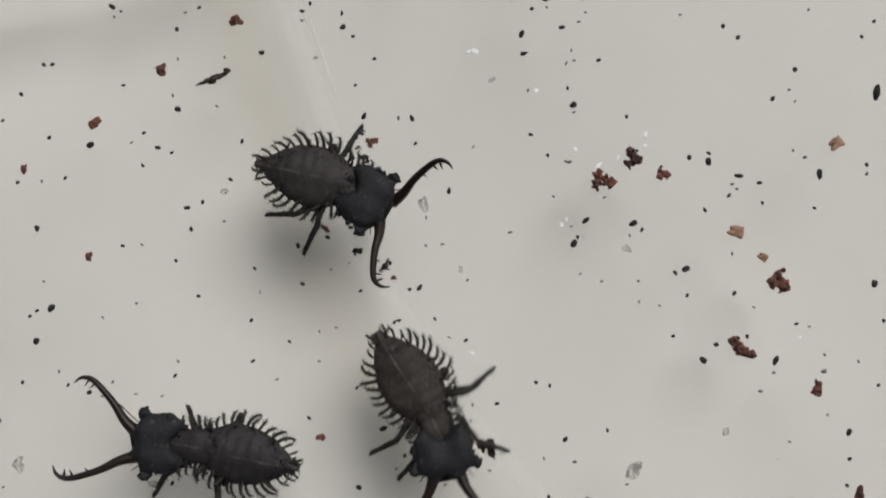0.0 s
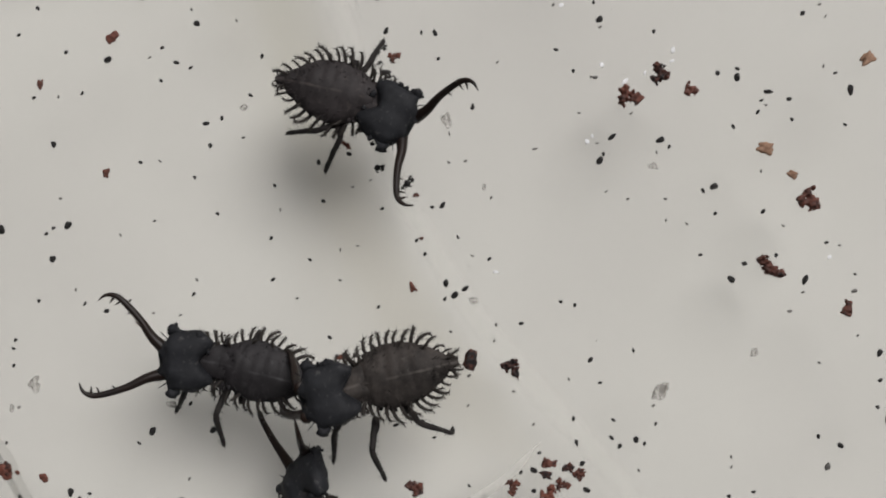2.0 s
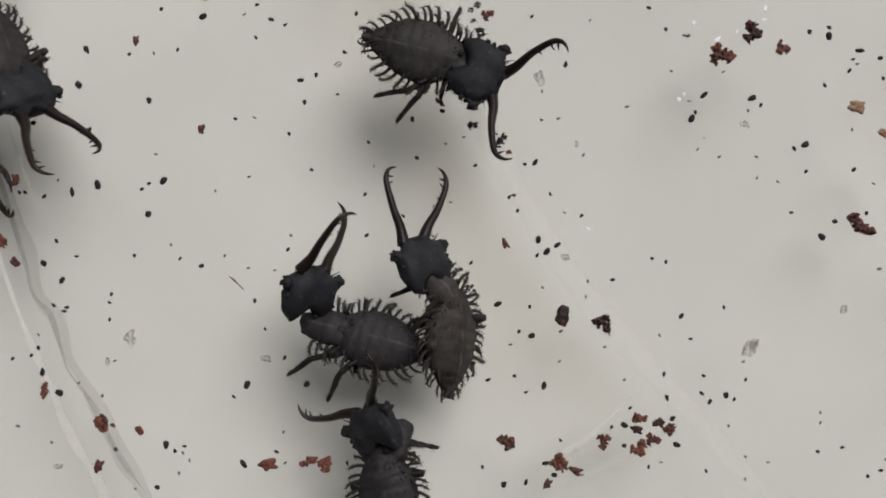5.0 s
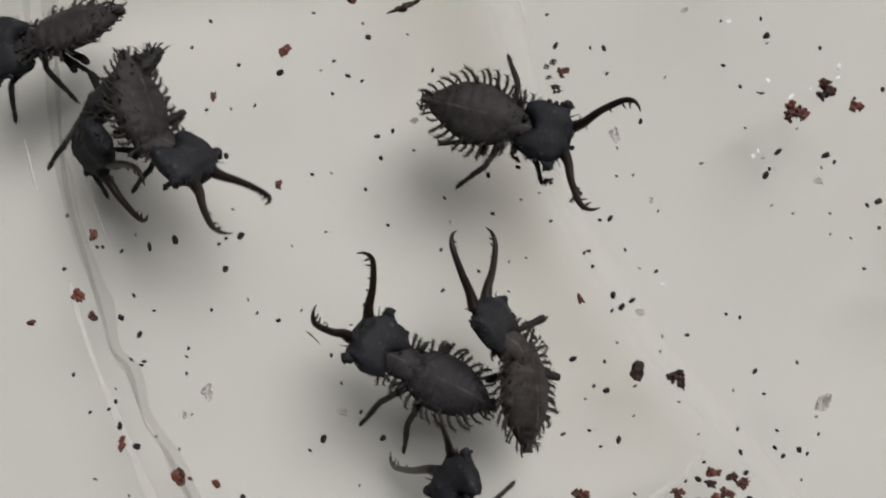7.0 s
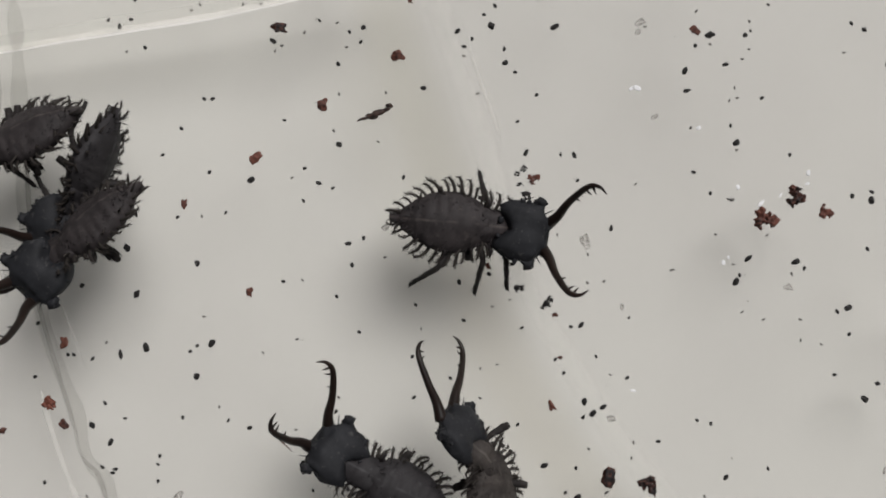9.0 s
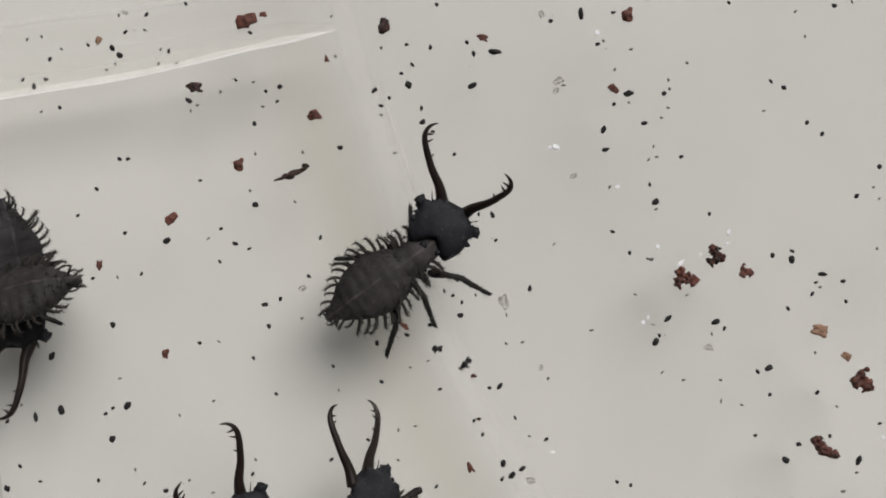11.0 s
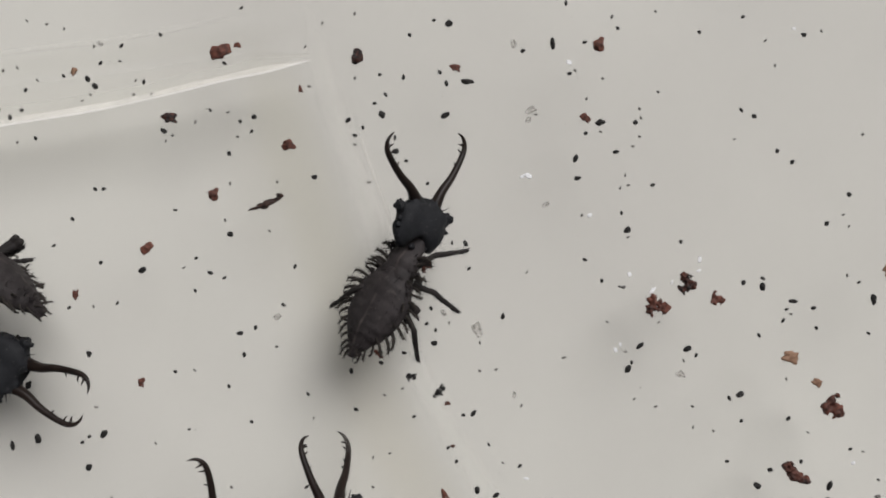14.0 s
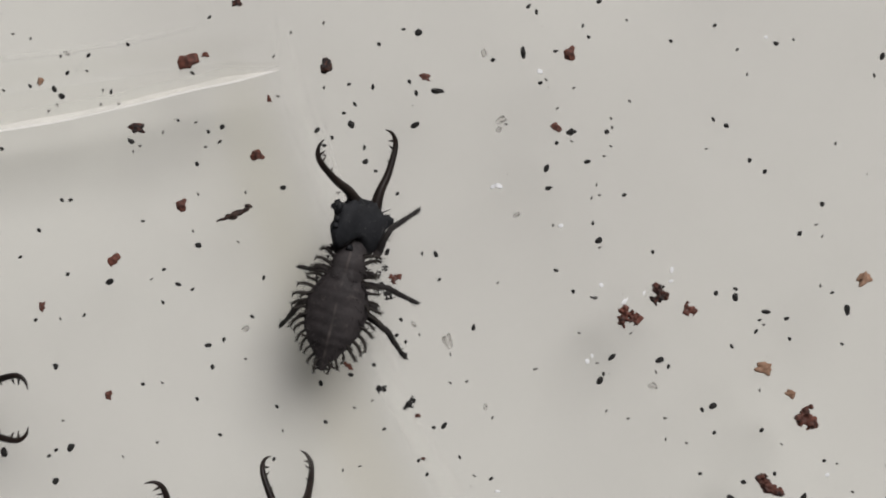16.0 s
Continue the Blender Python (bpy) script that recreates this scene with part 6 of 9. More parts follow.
    walk(resting_parts["RF"], [
        (0, mm(-1.75, 0.4, 1.35, 0, -0, -90)), (4.2, mm(-1.75, 0.4, 1.35, 0, -0, -90)), (6.5, mm(0.41, 2.19, 1.35, 0, -0, -49.7)),
        (7, mm(0.46, 2.17, 1.35, 0, -0, -46.1)), (7.5, mm(0.25, 2.02, 1.35, 0, -0, -48.5)), (8, mm(0.68, 2.5, 1.35, 0, -0, -65.8)),
        (8.5, mm(0.69, 2.51, 1.35, 0, -0, -66.8)), (9, mm(0.57, 2.49, 1.35, 0, -0, -71.2)), (9.5, mm(1.58, 3.04, 1.35, 0, -0, -57.4)),
        (10, mm(1.69, 2.89, 1.35, 0, -0, -69.7)), (12.5, mm(0.94, 3.16, 0.97, -11.2, 16.7, -34.5)), (13, mm(0.58, 2.63, 1.06, -14.2, 17.9, -39.5)),
        (13.5, mm(0.4, 2.42, 1.1, -13.3, 21.8, -32.4)), (14, mm(0.42, 2.57, 1.05, -19.6, 20.4, -45.5)), (14.5, mm(0.26, 2.6, 1.03, -34, 12.7, -71.9)),
        (15, mm(0.71, 3.16, 0.65, -30.1, 24.4, -54.6)), (15.5, mm(0.48, 2.44, 1.35, 0, -0, -68.5)), (16, mm(1.61, 3.88, 1.35, 0, -0, -28.9)),
    ])
    walk(resting_parts["RM"], [
        (0, mm(1.65, 0.14, 1.35, 0, -0, -157.8)), (4, mm(1.57, 0.26, 1.35, 0, -0, -159.4)), (4.2, mm(1.56, 0.26, 1.35, 0, -0, -159.5)),
        (6.5, mm(1.51, 1.2, 1.35, 0, -0, -126.3)), (7, mm(1.62, 1.2, 1.35, 0, -0, -120.5)), (7.5, mm(1.13, 1.49, 1.35, 0, -0, -120.4)),
        (8, mm(1.71, 1.54, 1.35, 0, -0, -86.6)), (8.5, mm(1.73, 1.53, 1.35, 0, -0, -87.3)), (9, mm(0.84, 1.49, 1.35, 0, -0, -88.7)),
        (9.5, mm(1.98, 1.34, 1.35, 0, -0, -100.5)), (10, mm(1.52, 1.36, 1.35, 0, -0, -108.6)), (12.5, mm(0.56, 1.43, 1.11, -19.3, 5.2, -75.6)),
        (13, mm(1.52, 1.73, 0.67, -21.9, 5.8, -75.9)), (13.5, mm(1.47, 1.46, 0.59, -25.3, -1, -92)), (14, mm(0.64, 1.5, 0.94, -28, -0.3, -90.6)),
        (14.5, mm(0.34, 1.48, 0.97, -34.6, 10.7, -74.9)), (15, mm(0.34, 1.5, 0.94, -37.9, 3.5, -85.5)), (15.5, mm(0.7, 1.59, 1.35, 0, -0, -102.8)),
        (16, mm(1.2, 1.49, 1.35, 0, -0, -94.9)),
    ])
    walk(resting_parts["RH"], [
        (0, mm(1.4, 0.34, 1.35, 0, -0, -98.8)), (4, mm(1.13, 0.38, 1.35, 0, -0, -98.4)), (4.2, mm(1.12, 0.38, 1.35, 0, -0, -98.5)),
        (6.5, mm(0.86, 0.66, 1.35, 0, -0, -152.3)), (7, mm(0.79, 0.85, 1.35, 0, -0, -155.3)), (7.5, mm(1.4, -0.11, 1.35, 0, -0, -141.8)),
        (8, mm(1.51, -0.2, 1.35, 0, -0, -139.5)), (8.5, mm(1.52, -0.22, 1.35, 0, -0, -139.8)), (9, mm(1.6, -0.17, 1.35, 0, -0, -133.5)),
        (9.5, mm(1.65, -0.41, 1.35, 0, -0, -141.5)), (10, mm(1.38, 0.06, 1.35, 0, -0, -131.6)), (12.5, mm(1.69, -0.93, 0.7, -12.7, -15.5, -139.8)),
        (13, mm(1.61, -1.07, 0.63, -13.6, -18.3, -142.3)), (13.5, mm(1.39, -1.1, 0.63, -13.7, -21.5, -146.5)), (14, mm(0.9, -0.03, 0.8, -20.6, -19.4, -131.6)),
        (14.5, mm(0.7, 0.12, 0.71, -31.8, -17.8, -116.3)), (15, mm(0.57, 0.21, 0.76, -34.5, -17, -113)), (15.5, mm(1.81, -0.37, 1.35, 0, -0, -133.5)),
        (16, mm(1.96, -0.3, 1.35, 0, -0, -126.2)),
    ])
    walk(lower_larva, [
        (0, mm(-2.88, -14.83, 0, 0, -0, 76.6)), (0.5, mm(-2.92, -14.61, 0, 0, -0, 76)), (1, mm(-3.1, -14.31, 0, 0, -0, 74.1)),
        (1.5, mm(-2.73, -14.45, 0, 0, -0, 79.2)), (2, mm(-3.01, -14.79, 0, 0, -0, 75.4)), (2.5, mm(-3.07, -15, 0, 0, -0, 74.5)),
        (3, mm(-2.77, -15.2, 0, 0, -0, 75.8)), (3.4, mm(-2.91, -15.51, 0, 0, -0, 71.2)), (3.6, mm(-2.57, -16.04, 0.01, 0, 4.5, 69.6)),
        (3.8, mm(-2.17, -16.73, 0.02, 0, 9, 79)), (4, mm(-1.63, -16.6, 0.05, 0, 13.5, 81.4)), (4.2, mm(-1.68, -16.72, 0.09, 0, 18, 81.5)),
        (6.3, mm(-2.45, -15.46, 0.09, 0, 18, 64)), (6.5, mm(-2.51, -15.44, 0.09, 0, 18, 63.9)), (7, mm(-2.76, -15.39, 0.09, 0, 18, 64.1)),
        (7.5, mm(-2.93, -15.37, 0.09, 0, 18, 64)), (8, mm(-3.17, -15.27, 0.09, 0, 18, 63.6)), (9, mm(-3.46, -15.29, 0.09, 0, 18, 63.5)),
        (10, mm(-3.88, -15.31, 0.09, 0, 18, 63.2)), (12.5, mm(-3.63, -15.53, 0.09, 0, 18, 61.8)), (14, mm(-3.87, -15.68, 0.09, 0, 18, 61.6)),
        (15, mm(-4.42, -16.06, 0.09, 0, 18, 61.6)), (16, mm(-4.54, -16.1, 0.09, 0, 18, 61.4)),
    ])
    walk(lower_parts["thorax"], [
        (0, mm(0, 1.5, 1.95, 3.6, -0, 4.6)), (0.5, mm(0, 1.5, 1.95, 0.5, -0, 4.7)), (1, mm(0, 1.5, 1.95, -2.1, -0, 6)),
        (1.5, mm(0, 1.5, 1.95, -2, -0, 3.3)), (2, mm(0, 1.5, 1.95, -5.7, -0, 6.7)), (2.5, mm(0, 1.5, 1.95, -1.7, -0, 5.1)),
        (3, mm(0, 1.5, 1.95, 1.9, -0, 5.2)), (3.4, mm(0, 1.5, 1.95, 2, -0, 6.2)), (3.6, mm(0, 1.5, 1.95, -1.7, -0, 0.4)),
        (3.8, mm(0, 1.5, 1.95, -14.5, -0, -1.3)), (4, mm(0, 1.5, 1.95, -4.6, -0, -1.5)), (4.2, mm(0, 1.5, 1.95, -6.4, -0, -1.4)),
        (6.3, mm(0, 1.5, 1.95, -0.2, -0, -3.4)), (6.5, mm(0, 1.5, 1.95, -0.2, -0, -3.3)), (7, mm(0, 1.5, 1.95, 0.5, -0, -3.1)),
        (7.5, mm(0, 1.5, 1.95, 0.8, -0, -3)), (8, mm(0, 1.5, 1.95, 1.1, -0, -2.9)), (9, mm(0, 1.5, 1.95, 0.6, -0, -3)),
        (10, mm(0, 1.5, 1.95, -0.4, -0, -3.2)), (12.5, mm(0, 1.5, 1.95, -4.4, -0, -3.3)), (14, mm(0, 1.5, 1.95, -4.3, -0, -3.3)),
        (15, mm(0, 1.5, 1.95, -5.1, -0, -3.5)), (16, mm(0, 1.5, 1.95, -6.9, -0, -3.9)),
    ])
    walk(lower_parts["head"], [
        (0, mm(-0.12, 3.41, 2.27, 0, -0, 13.1)), (0.5, mm(-0.12, 3.45, 2.14, 0, -0, 14.9)), (1, mm(-0.11, 2.89, 2.33, 0, -0, 17.3)),
        (1.5, mm(-0.05, 2.87, 2.33, 0, -0, 10.6)), (2, mm(-0.11, 2.66, 2.35, 0, -0, 13.4)), (2.5, mm(-0.09, 2.86, 2.35, 0, -0, 13.7)),
        (3, mm(-0.12, 3.08, 2.35, 0, -0, 11.6)), (3.4, mm(-0.15, 3.09, 2.35, 0, -0, 13.7)), (3.6, mm(-0.03, 3.11, 2.22, -0.2, -4.5, 2.2)),
        (3.8, mm(-0.27, 2.33, 2.31, 8.6, 23.4, -57.7)), (4, mm(0.26, 4.61, 2.79, 22.78, 61.38, -107.94)), (4.2, mm(0.43, 4.71, 2.88, 32.06, 62.49, -99.84)),
        (6.3, mm(-0.09, 2.93, 2.32, 5.4, 2.9, -16.5)), (6.5, mm(-0.09, 2.93, 2.32, 5.4, 0.8, -16.7)), (7, mm(-0.09, 2.98, 2.32, 5.4, 0.8, -16.7)),
        (7.5, mm(-0.09, 3, 2.32, 5.3, 0.8, -16.6)), (8, mm(-0.09, 3.02, 2.32, 5.2, 0.8, -16.3)), (9, mm(-0.09, 2.99, 2.32, 5.2, 0.8, -16.3)),
        (10, mm(-0.09, 2.92, 2.32, 5.2, 0.7, -16.2)), (12.5, mm(-0.13, 2.69, 2.33, 4.6, 0.6, -14.4)), (14, mm(-0.13, 2.69, 2.33, 4.6, 0.6, -14.4)),
        (15, mm(-0.14, 2.66, 2.33, 4.6, 0.6, -14.2)), (16, mm(-0.14, 2.57, 2.33, 4.6, 0.6, -14.2)),
    ])
    walk(lower_parts["mandL"], [
        (0, mm(-0.8, 2.95, 0, 13.5, -0, 4.5)), (0.5, mm(-0.8, 2.95, 0, 10.5, -0, 4.5)), (1, mm(-0.8, 2.95, 0, 9, -0, 6)),
        (1.5, mm(-0.8, 2.95, 0, 15.5, -0, 6.5)), (2, mm(-0.8, 2.95, 0, 15.5, -0, 6)), (2.5, mm(-0.8, 2.95, 0, 17.5, -0, 5)),
        (3, mm(-0.8, 2.95, 0, 15.5, -0, 8)), (3.4, mm(-0.8, 2.95, 0, 12.5, -0, 7.5)), (3.6, mm(-0.8, 2.95, 0, 62, -0, 44)),
        (3.8, mm(-0.8, 2.95, 0, 45.5, -0, 35)), (4, mm(-0.8, 2.95, 0, 8, 0, -48)), (4.2, mm(-0.8, 2.95, 0, 8, 0, -46)),
        (6.3, mm(-0.8, 2.95, 0, 59.5, -0, 19.5)), (6.5, mm(-0.8, 2.95, 0, 59.5, -0, 16)), (7, mm(-0.8, 2.95, 0, 56, -0, 15)),
        (7.5, mm(-0.8, 2.95, 0, 53, -0, 11)), (8, mm(-0.8, 2.95, 0, 53.5, -0, 6)), (9, mm(-0.8, 2.95, 0, 54, -0, 5)),
        (10, mm(-0.8, 2.95, 0, 55.5, -0, 1)), (12.5, mm(-0.8, 2.95, 0, 46.5, -0, 2)), (14, mm(-0.8, 2.95, 0, 46, -0, 0.5)),
        (15, mm(-0.8, 2.95, 0, 47, -0, -1.5)), (16, mm(-0.8, 2.95, 0, 47.5, -0, -2.5)),
    ])
    walk(lower_parts["mandR"], [
        (0, mm(0.8, 2.95, 0, 2.5, -0, -39)), (0.5, mm(0.8, 2.95, 0, 0, -0, -38.5)), (1, mm(0.8, 2.95, 0, 0, -0, -38.5)),
        (1.5, mm(0.8, 2.95, 0, 5, -0, -36)), (2, mm(0.8, 2.95, 0, 7.5, -0, -37)), (2.5, mm(0.8, 2.95, 0, 3.5, -0, -37)),
        (3, mm(0.8, 2.95, 0, 8.5, -0, -35)), (3.4, mm(0.8, 2.95, 0, 8.5, -0, -36)), (3.6, mm(0.8, 2.95, 0, 59.5, -0, -56.5)),
        (3.8, mm(0.8, 2.95, 0, 57, -0, -11.5)), (4, mm(0.8, 2.95, 0, -30, 0, -20)), (4.2, mm(0.8, 2.95, 0, -30, 0, -20)),
        (6.3, mm(0.8, 2.95, 0, 0, -0, -36.5)), (6.5, mm(0.8, 2.95, 0, 44, -0, -30)), (7, mm(0.8, 2.95, 0, 42, -0, -29)),
        (7.5, mm(0.8, 2.95, 0, 39, -0, -29.5)), (8, mm(0.8, 2.95, 0, 37, -0, -31.5)), (9, mm(0.8, 2.95, 0, 37.5, -0, -32)),
        (10, mm(0.8, 2.95, 0, 37.5, -0, -33.5)), (12.5, mm(0.8, 2.95, 0, 0, -0, -22)), (14, mm(0.8, 2.95, 0, 21.5, -0, -23)),
        (15, mm(0.8, 2.95, 0, 22, -0, -23)), (16, mm(0.8, 2.95, 0, 23.5, -0, -23.5)),
    ])
    walk(lower_parts["LF"], [
        (0, mm(-1.38, 2.91, 1.35, 0, -0, 57.1)), (0.5, mm(-1.34, 2.89, 1.35, 0, -0, 56.6)), (1, mm(-1.13, 2.71, 1.35, 0, -0, 64.9)),
        (1.5, mm(-1.25, 2.85, 1.35, 0, -0, 54.3)), (2, mm(-1.02, 2.67, 1.35, 0, -0, 60.5)), (2.5, mm(-0.8, 2.54, 1.35, 0, -0, 59.4)),
        (3, mm(-0.87, 2.58, 1.35, 0, -0, 53.2)), (3.4, mm(-0.74, 2.51, 1.35, 0, -0, 60.4)), (3.6, mm(-0.6, 2.35, 1.3, -3.2, -3.2, 45.6)),
        (3.8, mm(-0.61, 1.8, 1.25, -2, -8.8, 12.9)), (4, mm(0.74, -1.23, 1.51, -4.9, -12.6, 21.6)), (4.2, mm(1.03, -1.1, 1.66, -9.5, -15.4, 32.2)),
        (6.3, mm(1.83, 0.4, 1.92, -18, 0, 90)), (16, mm(1.83, 0.4, 1.92, -18, -0, 90)),
    ])
    walk(lower_parts["LM"], [
        (0, mm(-2.07, 0.81, 1.35, 0, -0, 125.4)), (0.5, mm(-2.03, 0.89, 1.35, 0, -0, 123.3)), (1, mm(-2.22, 0.73, 1.35, 0, -0, 124.7)),
        (1.5, mm(-2.09, 1.5, 1.35, 0, -0, 90.1)), (2, mm(-1.88, 1.4, 1.35, 0, -0, 97.2)), (2.5, mm(-1.68, 1.42, 1.35, 0, -0, 98.3)),
        (3, mm(-1.5, 1.47, 1.35, 0, -0, 94.1)), (3.4, mm(-1.59, 1.41, 1.35, 0, -0, 100.1)), (3.6, mm(-1.37, 1.5, 1.24, -4.5, 0, 90.3)),
        (3.8, mm(-1.13, 1.58, 1.16, -8, -4.2, 62.7)), (4, mm(-1.28, 2.32, 1.03, -5.7, -12.2, 25.4)), (4.2, mm(-1.14, 2.21, 0.95, -7.9, -16.2, 26.3)),
        (6.3, mm(-1.43, 1.78, 0.86, -16.6, -7.2, 67.3)), (6.5, mm(-1.41, 1.77, 0.86, -16.6, -7, 67.7)), (7, mm(-1.41, 1.75, 0.86, -16.7, -6.7, 68.7)),
        (7.5, mm(-1.47, 1.76, 0.84, -16.9, -6.4, 69.9)), (8, mm(-1.59, 1.8, 0.8, -16.9, -6.2, 70.4)), (9, mm(-1.6, 1.8, 0.8, -16.9, -6.2, 70.5)),
        (10, mm(-1.66, 1.82, 0.78, -17, -6.1, 70.7)), (12.5, mm(-1.78, 1.84, 0.74, -17.1, -5.7, 72.1)), (14, mm(-1.82, 1.85, 0.73, -17.1, -5.6, 72.4)),
        (15, mm(-1.86, 1.86, 0.72, -17.1, -5.6, 72.5)), (16, mm(-1.83, 1.84, 0.73, -17.2, -5.4, 72.9)),
    ])
    walk(lower_parts["LH"], [
        (0, mm(1.75, 0.4, 1.35, 0, -0, 90)), (2.5, mm(1.75, 0.4, 1.35, 0, -0, 90)), (3, mm(1.7, -0.01, 1.35, 0, -0, 76.6)),
        (3.4, mm(1.59, -0.33, 1.35, 0, -0, 65.2)), (3.6, mm(1.55, -0.49, 1.47, -3.9, -2.3, 59.7)), (3.8, mm(1.49, -0.62, 1.58, -7.3, -5.3, 54.5)),
        (4, mm(-1.15, 0.7, 1.06, -10.3, -8.8, 49.8)), (4.2, mm(-1, 0.64, 1, -14, -11.4, 51.5)), (6.3, mm(-1.5, 0.31, 0.83, -17.9, 1.9, 95.7)),
        (6.5, mm(-1.5, 0.31, 0.83, -17.9, 2, 96.2)), (7, mm(-1.53, 0.29, 0.82, -17.9, 2.3, 97.1)), (7.5, mm(-1.61, 0.27, 0.8, -17.8, 2.5, 97.7)),
        (8, mm(-1.74, 0.25, 0.76, -17.8, 2.4, 97.5)), (9, mm(-1.74, 0.25, 0.76, -17.8, 2.4, 97.5)), (10, mm(-1.79, 0.25, 0.74, -17.9, 2.3, 97.1)),
        (12.5, mm(-1.9, 0.24, 0.7, -17.9, 2.3, 97.1)), (14, mm(-1.95, 0.23, 0.69, -17.9, 2.3, 97.2)), (15, mm(-1.98, 0.23, 0.68, -17.9, 2.3, 97)),
        (16, mm(-1.95, 0.23, 0.69, -17.8, 2.4, 97.3)),
    ])
    walk(lower_parts["RF"], [
        (0, mm(-0.03, 1, 1.35, 0, -0, -30.1)), (0.5, mm(-1.32, -0.74, 1.35, 0, -0, -49.1)), (1, mm(-1.65, -0.17, 1.35, 0, -0, -70.9)),
        (1.5, mm(-1.75, 0.4, 1.35, 0, -0, -90)), (3.4, mm(-1.75, 0.4, 1.35, 0, -0, -90)), (3.6, mm(-1.7, 0.4, 1.21, 4.5, -0, -90)),
        (3.8, mm(-1.64, 0.4, 1.08, 9, -0, -90)), (4, mm(-1.57, 0.4, 0.96, 13.5, -0, -90)), (4.2, mm(-1.49, 0.4, 0.84, 18, 0, -90)),
        (16, mm(-1.49, 0.4, 0.84, 18, -0, -90)),
    ])
    walk(lower_parts["RM"], [
        (0, mm(-1.75, 0.4, 1.35, 0, -0, -90)), (3.4, mm(-1.75, 0.4, 1.35, 0, -0, -90)), (3.6, mm(-1.7, 0.4, 1.21, 4.5, -0, -90)),
        (3.8, mm(-1.64, 0.4, 1.08, 9, -0, -90)), (4, mm(-1.57, 0.4, 0.96, 13.5, -0, -90)), (4.2, mm(-1.49, 0.4, 0.84, 18, 0, -90)),
        (16, mm(-1.49, 0.4, 0.84, 18, -0, -90)),
    ])
    walk(lower_parts["RH"], [
        (0, mm(-1.75, 0.4, 1.35, 0, -0, -90)), (3.4, mm(-1.75, 0.4, 1.35, 0, -0, -90)), (3.6, mm(-1.7, 0.4, 1.21, 4.5, -0, -90)),
        (3.8, mm(-1.64, 0.4, 1.08, 9, -0, -90)), (4, mm(-1.57, 0.4, 0.96, 13.5, -0, -90)), (4.2, mm(-1.49, 0.4, 0.84, 18, 0, -90)),
        (6.3, mm(0.04, -1.91, 1.33, 7.9, -16.2, -26.4)), (6.5, mm(0.01, -1.92, 1.32, 8.1, -16.2, -27)), (7, mm(-0.09, -1.94, 1.29, 8.6, -15.9, -28.8)),
        (7.5, mm(-0.01, -2.09, 1.32, 7.7, -16.3, -25.6)), (8, mm(0.42, -2.25, 1.46, 4.7, -17.4, -15.3)), (9, mm(0.49, -2.27, 1.48, 4.2, -17.5, -13.6)),
        (10, mm(0.81, -2.31, 1.58, 1.9, -17.9, -6.2)), (12.5, mm(1.34, -2.08, 1.76, -2.1, -17.9, 6.9)), (14, mm(1.45, -2.05, 1.79, -3, -17.8, 9.7)),
        (15, mm(1.57, -2, 1.83, -3.9, -17.6, 12.9)), (16, mm(1.66, -2, 1.86, -4.6, -17.4, 15.1)),
    ])
    walk(bottom_larva, [
        (0, mm(5.41, -26.29, 0, 0, -0, 32.4)), (1, mm(4.43, -23.6, 0.03, 0, -10, 41.5)), (1.5, mm(3.71, -24.29, 0.06, 0, -15, 41.5)),
        (2, mm(1.69, -24.63, 0.11, 0, -20, 19.9)), (2.5, mm(1.44, -25.41, 0.07, 0, -15.3, 24.5)), (3, mm(1.42, -25.19, 0.03, 0, -10.7, 33.6)),
        (3.5, mm(2.57, -23.04, 0.01, 0, -6, 48.5)), (4, mm(1.11, -23.44, 0.01, 0, -6, 14.2)), (4.2, mm(-0.68, -24.92, 0.01, 0, -6, 9.84)),
        (6.5, mm(0.04, -24.39, 0.01, 0, -6, 15.1)), (7, mm(0.15, -26.08, 0.01, 0, -6, 13.4)), (8, mm(0.14, -26.02, 0.01, 0, -6, 13.2)),
        (16, mm(0.85, -26.01, 0.01, 0, -6, 11.8)),
    ])
    walk(bottom_parts["thorax"], [
        (0, mm(0, 1.5, 1.95, -13.1, -0, -1)), (1, mm(0, 1.5, 1.95, -13.3, -0, 2.5)), (1.5, mm(0, 1.5, 1.95, -14.5, -0, 7.2)),
        (2, mm(0, 1.5, 1.95, -14.1, -0, 9.4)), (2.5, mm(0, 1.5, 1.95, -11, -0, 4.2)), (3, mm(0, 1.5, 1.95, -10.1, -0, 2.3)),
        (3.5, mm(0, 1.5, 1.95, -15, -0, 3.1)), (4, mm(0, 1.5, 1.95, -15.2, -0, -54.4)), (4.2, mm(0, 1.5, 1.95, -15.2, -0, -54.4)),
        (6.5, mm(0, 1.5, 1.95, -15.1, -0, 1.4)), (7, mm(0, 1.5, 1.95, -3.4, -0, 0.3)), (8, mm(0, 1.5, 1.95, -2.8, -0, 0.2)),
        (16, mm(0, 1.5, 1.95, -3.9, -0, 0.5)),
    ])
